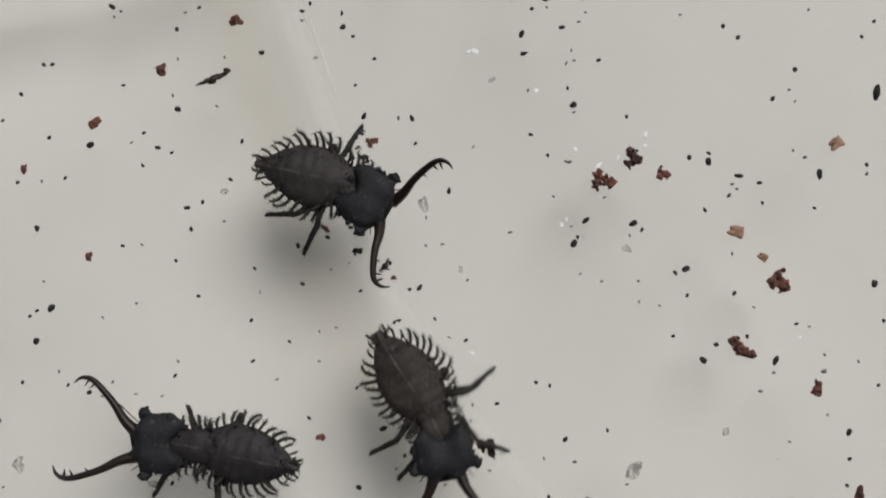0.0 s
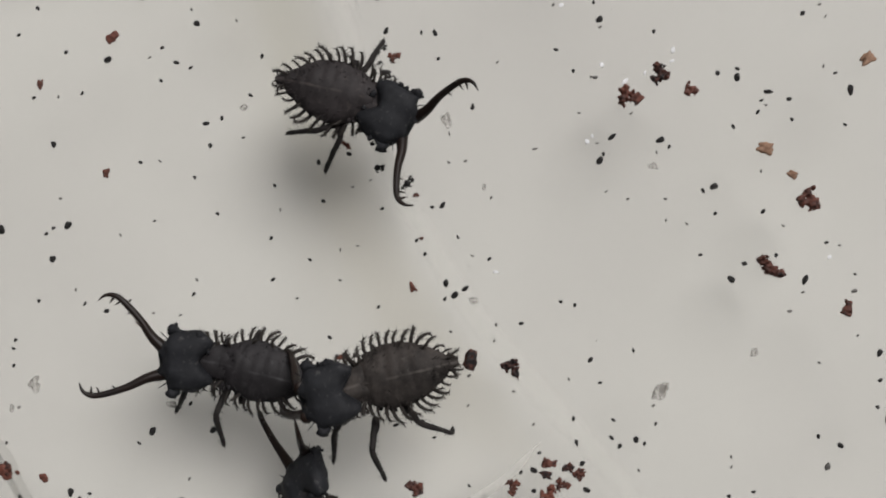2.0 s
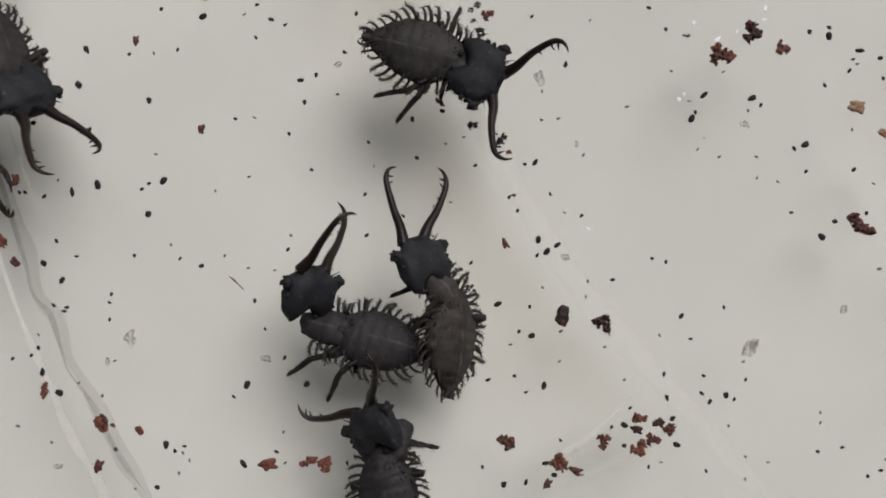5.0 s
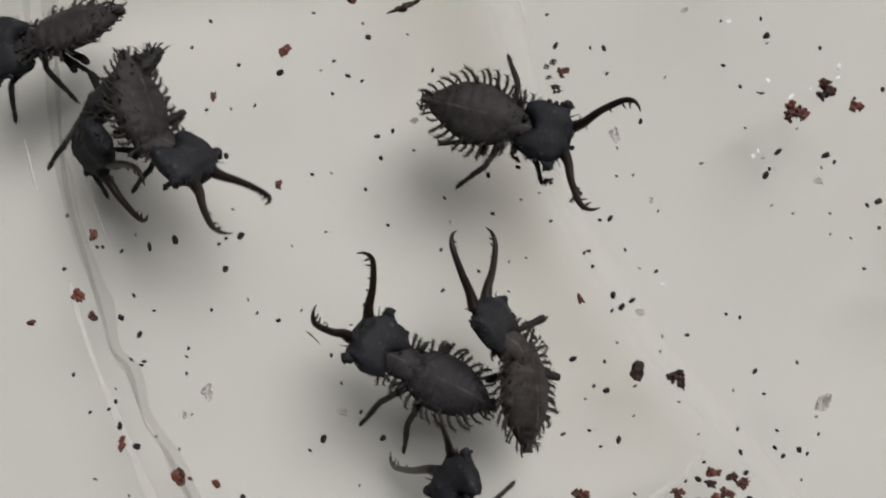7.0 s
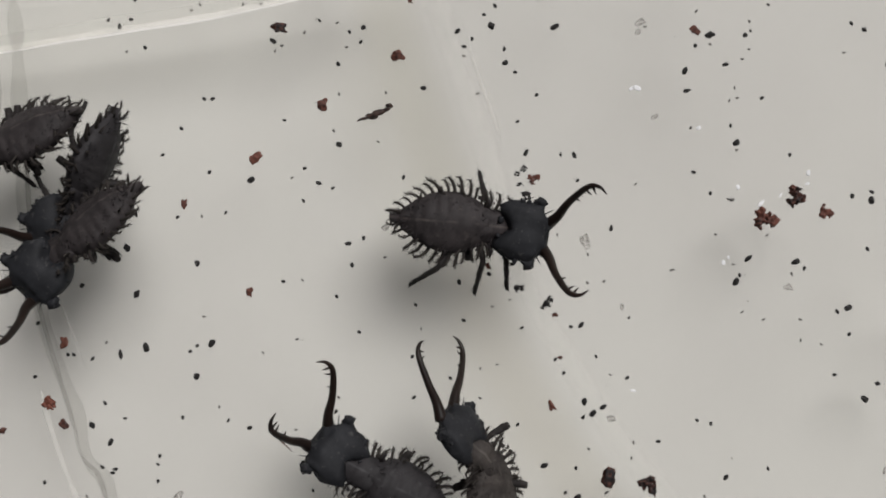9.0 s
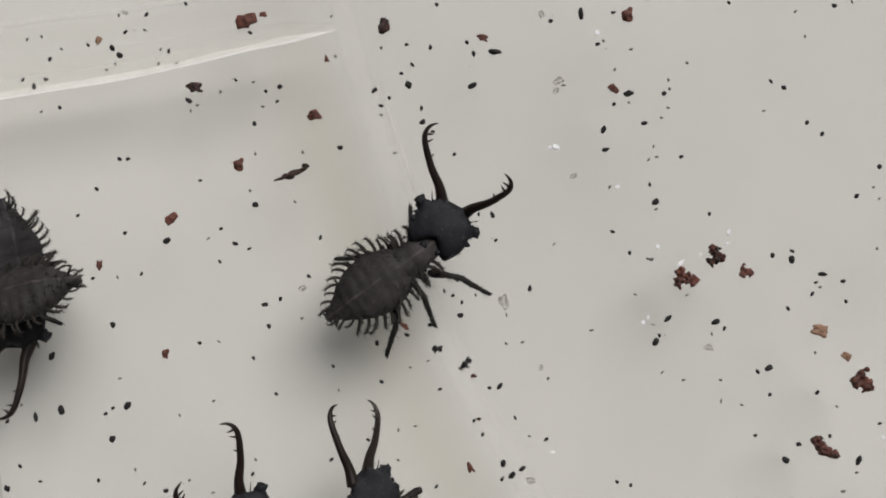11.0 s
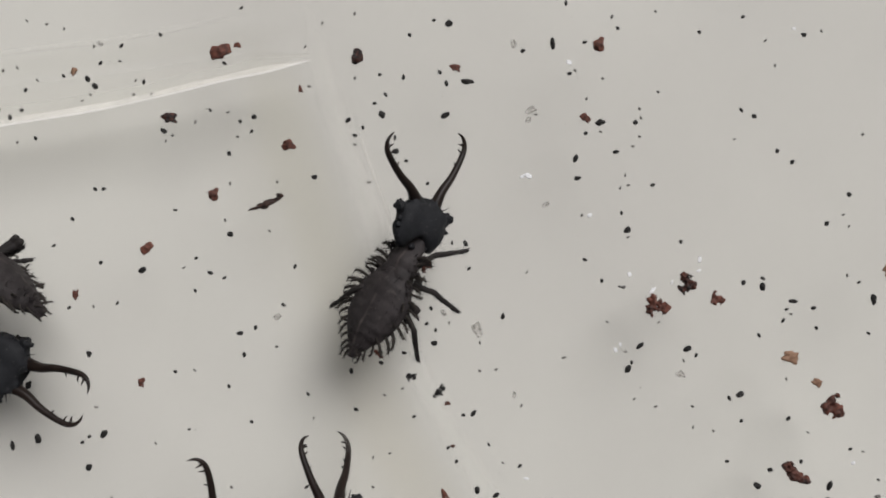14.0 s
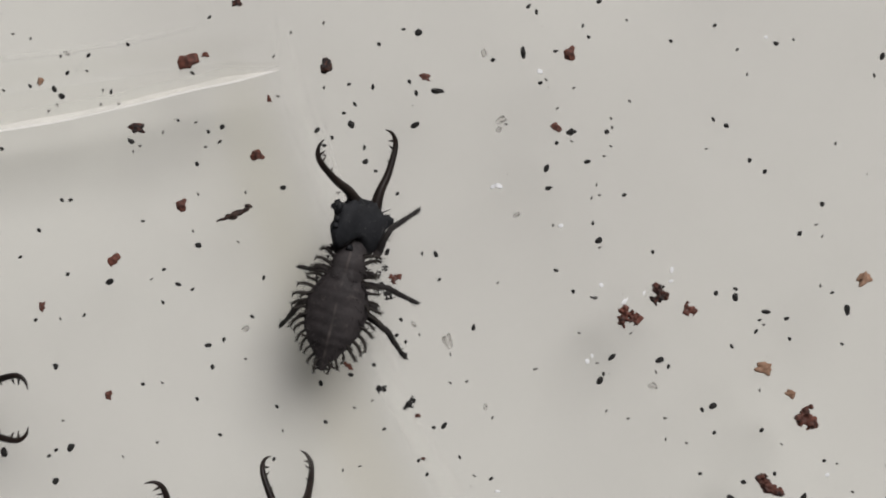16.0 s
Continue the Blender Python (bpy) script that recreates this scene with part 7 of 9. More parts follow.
    walk(bottom_parts["head"], [
        (0, mm(-0, 2.31, 2.35, 0, -0, -6)), (1, mm(0.02, 2.29, 2.35, -3.1, -9.5, -17.2)), (1.5, mm(0.04, 2.04, 2.35, -4.5, -14.1, -15.5)),
        (2, mm(0.38, 2.36, 2.34, -34.21, -5.56, 25.94)), (2.5, mm(0.23, 2.64, 2.29, -23.08, -27.76, 20.88)), (3, mm(0.37, 3.31, 2.35, -36.17, -14.01, 28.11)),
        (3.5, mm(-0.2, 2.38, 2.35, 31.61, -18.24, -17.67)), (4, mm(0.42, 1.86, 2.34, -35.33, 7.59, 20.66)), (4.2, mm(0.39, 2.46, 2.34, -36.28, -23.73, 31.39)),
        (6.5, mm(0.42, 2, 2.34, 8.18, -20.72, 12.33)), (7, mm(0.17, 3.98, 2.14, -35.2, -17.17, 34.55)), (8, mm(0.17, 3.98, 2.14, -35.2, -17.17, 34.55)),
        (16, mm(0.17, 3.98, 2.14, -35.2, -17.17, 34.55)),
    ])
    walk(bottom_parts["mandL"], [
        (0, mm(-0.8, 2.95, 0, 2.5, -0, -7)), (1, mm(-0.8, 2.95, 0, 21.5, -0, -4.5)), (1.5, mm(-0.8, 2.95, 0, 27, -0, -18)),
        (2, mm(-0.8, 2.95, 0, 48.63, -0, -61.07)), (2.5, mm(-0.8, 2.95, 0, 39.09, -0, -56.91)), (3, mm(-0.8, 2.95, 0, 16.39, -0, 21.35)),
        (3.5, mm(-0.8, 2.95, 0, 9.33, -0, -10.88)), (4, mm(-0.8, 2.95, 0, 8.24, -0, 35.17)), (4.2, mm(-0.8, 2.95, 0, 11.08, -0, 46.34)),
        (6.5, mm(-0.8, 2.95, 0, -24.95, -0, 64.7)), (7, mm(-0.8, 2.95, 0, -2.57, -0, 38.23)), (8, mm(-0.8, 2.95, 0, -2.57, -0, 38.23)),
        (16, mm(-0.8, 2.95, 0, -2.57, -0, 38.23)),
    ])
    walk(bottom_parts["mandR"], [
        (0, mm(0.8, 2.95, 0, 27, -0, -24)), (1, mm(0.8, 2.95, 0, 31.5, -0, -14)), (1.5, mm(0.8, 2.95, 0, 30, -0, -26)),
        (2, mm(0.8, 2.95, 0, 44.39, -0, -97.32)), (2.5, mm(0.8, 2.95, 0, 26.05, -0, -74.21)), (3, mm(0.8, 2.95, 0, 32.25, -0, -97.04)),
        (3.5, mm(0.8, 2.95, 0, 9.6, -0, -42.53)), (4, mm(0.8, 2.95, 0, 24.5, -0, -51)), (4.2, mm(0.8, 2.95, 0, 25.5, -0, -52.5)),
        (6.5, mm(0.8, 2.95, 0, 38.65, -0, -42.23)), (7, mm(0.8, 2.95, 0, 54.15, -0, -71.39)), (8, mm(0.8, 2.95, 0, 54.15, -0, -71.39)),
        (16, mm(0.8, 2.95, 0, 54.15, -0, -71.39)),
    ])
    walk(bottom_parts["LF"], [
        (0, mm(1.75, 0.4, 1.35, 0, -0, 90)), (1, mm(1.63, 0.4, 1.05, 10, 0, 90)), (1.5, mm(1.55, 0.4, 0.92, 15, -0, 90)),
        (2, mm(1.46, 0.4, 0.78, 20, -0, 90)), (2.5, mm(1.54, 0.4, 0.91, 15.3, 0, 90)), (3, mm(1.62, 0.4, 1.04, 10.7, 0, 90)),
        (3.5, mm(1.68, 0.4, 1.17, 6, 0, 90)), (16, mm(1.68, 0.4, 1.17, 6, -0, 90)),
    ])
    walk(bottom_parts["LM"], [
        (0, mm(1.75, 0.4, 1.35, 0, -0, 90)), (1, mm(1.63, 0.4, 1.05, 10, 0, 90)), (1.5, mm(1.55, 0.4, 0.92, 15, -0, 90)),
        (2, mm(1.46, 0.4, 0.78, 20, -0, 90)), (2.5, mm(1.54, 0.4, 0.91, 15.3, 0, 90)), (3, mm(1.62, 0.4, 1.04, 10.7, 0, 90)),
        (3.5, mm(1.68, 0.4, 1.17, 6, 0, 90)), (16, mm(1.68, 0.4, 1.17, 6, -0, 90)),
    ])
    walk(bottom_parts["LH"], [
        (0, mm(1.75, 0.4, 1.35, 0, -0, 90)), (1, mm(1.63, 0.4, 1.05, 10, 0, 90)), (1.5, mm(1.55, 0.4, 0.92, 15, -0, 90)),
        (2, mm(1.46, 0.4, 0.78, 20, -0, 90)), (2.5, mm(1.54, 0.4, 0.91, 15.3, 0, 90)), (3, mm(1.62, 0.4, 1.04, 10.7, 0, 90)),
        (3.5, mm(1.68, 0.4, 1.17, 6, 0, 90)), (16, mm(1.68, 0.4, 1.17, 6, -0, 90)),
    ])
    walk(bottom_parts["RF"], [
        (0, mm(-1.75, 0.4, 1.35, 0, -0, -90)), (1, mm(-1.82, 0.4, 1.66, -10, -0, -90)), (1.5, mm(-1.83, 0.53, 1.82, -15, -1.1, -94.2)),
        (2, mm(-1.81, 0.67, 1.97, -19.8, -3, -98.2)), (2.5, mm(-0.53, 2.89, 1.47, -15, -3.4, -102.7)), (3, mm(-0.19, 2.74, 1.38, -10.6, -1.6, -98.3)),
        (3.5, mm(0.17, 4.01, 1.33, -2.6, -5.4, -154.7)), (4, mm(0.21, 2.86, 1.32, -5.5, -2.3, -112.9)), (4.2, mm(0.25, 2.86, 1.32, -5.5, -2.5, -114.3)),
        (6.5, mm(-0.19, 2.8, 1.37, -5.9, -1.2, -101.1)), (7, mm(0.25, 2.29, 1.32, -5.3, 2.8, -62.4)), (8, mm(-1.78, 0.12, 1.53, -5.9, 1, -80.9)),
        (16, mm(-1.8, 0.4, 1.54, -6, 0, -90)),
    ])
    walk(bottom_parts["RM"], [
        (0, mm(-1.75, 0.4, 1.35, 0, -0, -90)), (1, mm(-1.82, 0.4, 1.66, -10, -0, -90)), (1.5, mm(-1.83, 0.4, 1.82, -15, -0, -90)),
        (2, mm(-1.83, 0.4, 1.98, -20, -0, -90)), (2.5, mm(-1.83, 0.4, 1.83, -15.3, -0, -90)), (3, mm(-1.82, 0.4, 1.68, -10.7, -0, -90)),
        (3.5, mm(-1.8, 0.4, 1.54, -6, -0, -90)), (16, mm(-1.8, 0.4, 1.54, -6, 0, -90)),
    ])
    walk(bottom_parts["RH"], [
        (0, mm(-1.75, 0.4, 1.35, 0, -0, -90)), (1, mm(-1.82, 0.4, 1.66, -10, -0, -90)), (1.5, mm(-1.83, 0.4, 1.82, -15, -0, -90)),
        (2, mm(-1.83, 0.4, 1.98, -20, -0, -90)), (2.5, mm(-1.83, 0.4, 1.83, -15.3, -0, -90)), (3, mm(-1.82, 0.4, 1.68, -10.7, -0, -90)),
        (3.5, mm(-1.8, 0.4, 1.54, -6, -0, -90)), (16, mm(-1.8, 0.4, 1.54, -6, 0, -90)),
    ])
    walk(wrestler_larva, [
        (0, mm(-26.46, -2.38, 2.51, 0, -55, -137.9)), (3.5, mm(-30.07, -1.02, 2.51, 0, -55, -143.1)), (4, mm(-27.04, 0.04, 2.51, 0, -55, -167.7)),
        (4.2, mm(-26.67, 0.27, 2.51, 0, -55, -167.1)), (6.3, mm(-21.79, 0.98, 2.51, 0, -55, -147.4)), (6.5, mm(-21.52, 0.68, 2.51, 0, -55, -147.6)),
        (7, mm(-21.78, 0.77, 2.51, 0, -55, -162.8)), (7.3, mm(-22.66, 1.3, 2.59, 0, -58, -180)), (7.5, mm(-22.44, 1.94, 2.65, 0, -60, 168.5)),
        (7.7, mm(-22.85, 3.21, 1.84, 0, -22, 146.5)), (8, mm(-21.67, 3.19, 2.04, 0, 35, 136.4)), (8.5, mm(-21.89, 1.32, 2.07, 0, 36.5, 133.2)),
        (9, mm(-20.69, 0.42, 2.1, 0, 38, 129.9)), (9.5, mm(-20.95, 0.23, 2.07, 0, 36.5, 122.4)), (10, mm(-20.38, 0.08, 2.04, 0, 35, 119.9)),
        (12.3, mm(-20.25, 1.31, 1.81, 0, 20, 83.1)), (12.5, mm(-20.39, 1.57, 1.81, 0, 20, 82.8)), (13, mm(-19.98, 2.12, 1.81, 0, 20, 82.3)),
        (13.5, mm(-20.38, 2.63, 1.81, 0, 20, 79.5)), (14, mm(-21.71, 3.06, 3.11, 0, 75, 48.6)), (14.5, mm(-21.27, 3.44, 3.11, 0, 75, 44.2)),
        (15, mm(-23.28, 3.84, 3.11, 0, 75, 30.2)), (16, mm(-26.53, 3.72, 3.11, 0, 75, 31.2)),
    ])
    walk(wrestler_parts["thorax"], [
        (0, mm(0, 1.5, 1.95, -9.7, -0, 54.4)), (3.5, mm(0, 1.5, 1.95, -9.2, -0, 41.8)), (4, mm(0, 1.5, 1.95, -10.2, -0, 54.4)),
        (4.2, mm(0, 1.5, 1.95, -10, -0, 54.4)), (6.3, mm(0, 1.5, 1.95, 25.8, -0, 36.8)), (6.5, mm(0, 1.5, 1.95, 25.8, -0, 34.2)),
        (7, mm(0, 1.5, 1.95, 25.8, -0, 39.6)), (7.3, mm(0, 1.5, 1.95, -6.6, -0, 21.5)), (7.5, mm(0, 1.5, 1.95, -4.8, -0, 9.5)),
        (7.7, mm(0, 1.5, 1.95, -0.6, -0, -4.6)), (8, mm(0, 1.5, 1.95, -4.4, -0, -2.1)), (8.5, mm(0, 1.5, 1.95, -12.8, -0, -18.5)),
        (9, mm(0, 1.5, 1.95, -12.2, -0, -11.97)), (9.5, mm(0, 1.5, 1.95, -12.3, -0, -7.62)), (10, mm(0, 1.5, 1.95, -12.6, -0, -8.58)),
        (12.3, mm(0, 1.5, 1.95, -14.6, -0, -7.8)), (12.5, mm(0, 1.5, 1.95, -14.6, -0, -7.6)), (13, mm(0, 1.5, 1.95, -14.7, -0, -6.9)),
        (13.5, mm(0, 1.5, 1.95, -14.5, -0, -12.1)), (14, mm(0, 1.5, 1.95, -5.3, -0, -35.7)), (14.5, mm(0, 1.5, 1.95, -5.3, -0, -27.8)),
        (15, mm(0, 1.5, 1.95, -8.9, -0, -54.3)), (16, mm(0, 1.5, 1.95, -5.7, -0, -24.1)),
    ])
    walk(wrestler_parts["head"], [
        (0, mm(0.38, 1.31, 2.15, 2.5, 7, 2)), (3.5, mm(0.37, 1.58, 2.16, 3.3, 6.9, 2.7)), (4, mm(0.37, 1.22, 2.16, -4.6, 6.9, -3.7)),
        (4.2, mm(0.37, 0.89, 2.16, -2.6, 7, -2.1)), (6.3, mm(-0.19, 2.23, 2.96, 22.4, 3.4, 18.1)), (6.5, mm(-0.21, 2.31, 2.99, 21.8, 3.6, 17.7)),
        (7, mm(-0.31, 2.23, 3.13, 24.5, 2.7, 19.8)), (7.3, mm(0.37, 2.05, 2.15, 14.4, 22.2, 14.1)), (7.5, mm(0.38, 2.43, 2.15, 5.3, 34.8, 5.5)),
        (7.7, mm(0.26, 3.03, 2.28, -2.4, 6.9, -6.1)), (8, mm(0.02, 3.58, 1.91, -5.6, -34.6, 9.8)), (8.5, mm(-0.25, 1.82, 2.27, -5.7, -36.1, 9.6)),
        (9, mm(-0.25, 2.53, 2.27, -5.3, -37.7, 8.7)), (9.5, mm(-0.23, 2.7, 2.29, -7.5, -35.8, 12.7)), (10, mm(-0.23, 2.63, 2.29, -4.8, -34.7, 8.4)),
        (12.3, mm(-0.16, 1.93, 2.32, -1.4, -20, 4)), (12.5, mm(-0.16, 1.92, 2.32, -1.4, -20, 4.1)), (13, mm(-0.16, 1.97, 2.32, -1.6, -19.9, 4.7)),
        (13.5, mm(-0.15, 1.74, 2.32, -1.4, -20, 4.1)), (14, mm(-0.43, 1.71, 2.03, -5, -74.9, 5.2)), (14.5, mm(-0.43, 1.85, 2.04, -16.2, -74.4, 16.8)),
        (15, mm(-0.48, 1.51, 1.87, 55.8, -62.6, -58.9)), (16, mm(-0.43, 1.95, 2.02, -2.1, -75, 2.1)),
    ])
    walk(wrestler_parts["mandL"], [
        (0, mm(-0.8, 2.95, 0, 32.5, -0, -1)), (3.5, mm(-0.8, 2.95, 0, 21, -0, -23.5)), (4, mm(-0.8, 2.95, 0, 25.5, -0, -7.5)),
        (4.2, mm(-0.8, 2.95, 0, 26.5, -0, -2)), (6.3, mm(-0.8, 2.95, 0, 22.5, -0, -9)), (6.5, mm(-0.8, 2.95, 0, 26, -0, -9.5)),
        (7, mm(-0.8, 2.95, 0, 28, -0, -15)), (7.3, mm(-0.8, 2.95, 0, 0, -0, 32)), (7.5, mm(-0.8, 2.95, 0, 41.5, -0, 13.5)),
        (7.7, mm(-0.8, 2.95, 0, 0, -0, 13.5)), (8, mm(-0.8, 2.95, 0, 49, -0, 24.5)), (8.5, mm(-0.8, 2.95, 0, 67.5, -0, 38)),
        (9, mm(-0.8, 2.95, 0, 60.5, -0, 15.5)), (9.5, mm(-0.8, 2.95, 0, 54, -0, 19)), (10, mm(-0.8, 2.95, 0, 62.5, -0, 28.5)),
        (12.3, mm(-0.8, 2.95, 0, 0, -0, 20.5)), (12.5, mm(-0.8, 2.95, 0, 0, -0, 18.5)), (13, mm(-0.8, 2.95, 0, 0, -0, 18)),
        (13.5, mm(-0.8, 2.95, 0, 0, -0, 19.5)), (13.75, mm(-0.8, 2.95, 0, 28.7, -8.2, -11.7)), (14, mm(-0.8, 2.95, 0, 57.5, -0, -43)),
        (14.5, mm(-0.8, 2.95, 0, 60, -0, -39.5)), (15, mm(-0.8, 2.95, 0, 0, -0, -4)), (16, mm(-0.8, 2.95, 0, 0, -0, -2)),
    ])
    walk(wrestler_parts["mandR"], [
        (0, mm(0.8, 2.95, 0, 14, -0, -2.5)), (3.5, mm(0.8, 2.95, 0, 10, -0, -24)), (4, mm(0.8, 2.95, 0, 27, -0, -7.5)),
        (4.2, mm(0.8, 2.95, 0, 25, -0, -10)), (6.3, mm(0.8, 2.95, 0, 10.5, -0, -15)), (6.5, mm(0.8, 2.95, 0, 13, -0, -15)),
        (7, mm(0.8, 2.95, 0, 17.5, -0, -26)), (7.3, mm(0.8, 2.95, 0, 28.5, -0, -1)), (7.5, mm(0.8, 2.95, 0, 57, -0, -23)),
        (7.7, mm(0.8, 2.95, 0, 54.5, -0, 6)), (8, mm(0.8, 2.95, 0, 60, -0, 2.5)), (8.5, mm(0.8, 2.95, 0, 0, -0, -21)),
        (9, mm(0.8, 2.95, 0, 59, -0, 7)), (9.5, mm(0.8, 2.95, 0, 60.5, -0, 9)), (10, mm(0.8, 2.95, 0, 65.5, -0, 14)),
        (12.3, mm(0.8, 2.95, 0, 0, -0, -19)), (12.5, mm(0.8, 2.95, 0, 0, -0, -21)), (13, mm(0.8, 2.95, 0, 0, -0, -21)),
        (13.5, mm(0.8, 2.95, 0, 0, -0, -15.5)), (14, mm(0.8, 2.95, 0, 56.5, -0, -62.5)), (14.5, mm(0.8, 2.95, 0, 59.5, -0, -59.5)),
        (15, mm(0.8, 2.95, 0, 17, -0, -23.5)), (16, mm(0.8, 2.95, 0, 44.5, -0, -56)),
    ])
    walk(wrestler_parts["LF"], [
        (0, mm(-0, 0.4, -0.24, 55, 0, 90)), (4.2, mm(-0, 0.4, -0.24, 55, 0, 90)), (6.3, mm(-0, 0.42, -0.24, 55, -0.7, 90.5)),
        (6.5, mm(-0, 0.43, -0.24, 55, -0.9, 90.7)), (7, mm(-0, 0.46, -0.24, 55, -1.6, 91.1)), (7.3, mm(-0.76, 2.64, 0.79, 58, -2.1, 91.3)),
        (7.5, mm(-0.82, 2.2, 0.87, 57.8, 20.1, 77.8)), (7.7, mm(1.06, -0.21, 0.14, 20.7, 7.5, 71)), (8, mm(0.22, 2.27, 0.55, -15, -32, 26.8)),
        (8.5, mm(1.7, -0.87, 1.63, -27.1, -25.5, 49.9)), (9, mm(2.04, -0.23, 1.94, -36.1, -12.9, 73)), (9.5, mm(2.14, 0.4, 1.95, -36.5, 0, 90)),
        (10, mm(2.14, 0.4, 1.9, -35, 0, 90)), (12.3, mm(-1.08, 2.22, 0.2, -18, 8.9, 115.3)), (12.5, mm(-0.98, 2.25, 0.23, -17.8, 9.3, 116.8)),
        (13, mm(-1.61, 1.87, 0.01, -17.6, 9.6, 117.7)), (13.5, mm(1.97, 0.99, 1.31, -18.9, 6.6, 108.4)), (14, mm(1.63, 0.69, 3.25, -74.8, 9.3, 92.5)),
        (14.5, mm(1.64, 0.4, 3.27, -75, 0, 90)), (16, mm(1.64, 0.4, 3.27, -75, -0, 90)),
    ])
    walk(wrestler_parts["LM"], [
        (0, mm(-0, 0.4, -0.24, 55, 0, 90)), (4.2, mm(-0, 0.4, -0.24, 55, 0, 90)), (6.3, mm(-0.03, 0.78, -0.2, 54.3, -10.4, 97.4)),
        (6.5, mm(-0.08, 1.08, -0.13, 52.7, -18.6, 103.7)), (7, mm(-0.38, 1.77, 0.3, 41.8, -39.7, 125.6)), (7.3, mm(-0.67, 2, 0.65, 32.9, -50.9, 140.2)),
        (7.5, mm(-1.21, 2.43, 1.53, 25.2, -56.5, 150.6)), (7.7, mm(0.19, 2, 0.49, 9.3, -20, 154.5)), (8, mm(1.6, 1.77, 1.52, -23.6, 26.6, 135.6)),
        (8.25, mm(1.13, 0.13, 1.19, -35.1, -7.3, 80.5)), (8.5, mm(0.66, -1.5, 0.86, -10.8, -35.1, 18.3)), (9, mm(1.61, -0.98, 1.59, -25.7, -29, 44.8)),
        (9.5, mm(2.02, -0.29, 1.87, -34.2, -13.5, 71)), (10, mm(2.14, 0.4, 1.9, -35, 0, 90)), (12.3, mm(-0.83, 0.94, 0.29, -9.7, 17.6, 150.3)),
        (12.5, mm(-0.85, 0.91, 0.28, -9.8, 17.5, 150.3)), (13, mm(-0.91, 0.77, 0.26, -9.6, 17.7, 151)), (13.5, mm(-1.01, 0.37, 0.22, -8.3, 18.3, 155.1)),
        (14, mm(1.51, 1.65, 2.77, -69.1, 43.6, 104.8)), (14.5, mm(1.61, 1.02, 3.16, -74, 20.2, 95.6)), (15, mm(1.64, 0.4, 3.27, -75, 0, 90)),
        (16, mm(1.64, 0.4, 3.27, -75, -0, 90)),
    ])
    walk(wrestler_parts["LH"], [
        (0, mm(-0, 0.4, -0.24, 55, 0, 90)), (7, mm(-0, 0.4, -0.24, 55, 0, 90)), (7.3, mm(-0.12, 0.4, -0.24, 58, 0, 90)),
        (7.5, mm(-0.19, 0.4, -0.23, 60, 0, 90)), (7.7, mm(1.16, 0.4, 0.1, 22, -0, 90)), (8, mm(2.14, 0.4, 1.9, -35, -0, 90)),
        (8.5, mm(2.14, 0.4, 1.95, -36.5, -0, 90)), (9, mm(2.14, 0.4, 2.01, -38, 0, 90)), (9.5, mm(2.14, 0.4, 1.95, -36.5, 0, 90)),
        (10, mm(2.14, 0.4, 1.9, -35, 0, 90)), (12.3, mm(2.07, 0.4, 1.34, -20, -0, 90)), (13.5, mm(2.07, 0.4, 1.34, -20, 0, 90)),
        (14, mm(1.64, 0.4, 3.27, -75, -0, 90)), (16, mm(1.64, 0.4, 3.27, -75, -0, 90)),
    ])
    walk(wrestler_parts["RF"], [
        (0, mm(-2.01, 0.4, 2.63, -55, -0, -90)), (4.2, mm(-2.01, 0.4, 2.63, -55, -0, -90)), (6.3, mm(-1.54, 1.91, 1.96, -52.2, 20.5, -74.8)),
        (6.5, mm(-1.55, 1.98, 1.97, -52.7, 18.7, -76.3)), (7, mm(-1.24, 2.03, 1.53, -50.6, 25.2, -70.7)), (7.3, mm(-1.88, -0.35, 2.59, -55.4, 21.2, -76)),
        (7.5, mm(-1.88, -0.23, 2.7, -58.3, 18.1, -79.1)), (7.7, mm(-2.01, -0.1, 1.39, -21.1, 6.2, -74.4)), (8, mm(-0.7, 0.09, -0.1, 34.6, -5.9, -81.5)),
        (8.5, mm(-0.68, 0.4, -0.13, 36.5, -0, -90)), (9, mm(-0.62, 0.4, -0.15, 38, -0, -90)), (9.5, mm(-0.68, 0.4, -0.13, 36.5, -0, -90)),
        (10, mm(-0.73, 0.4, -0.11, 35, -0, -90)), (12.3, mm(-1.22, 0.4, 0.15, 20, -0, -90)), (13.5, mm(-1.22, 0.4, 0.15, 20, -0, -90)),
        (14, mm(0.74, 0.4, -0.11, 75, -0, -90)), (16, mm(0.74, 0.4, -0.11, 75, -0, -90)),
    ])
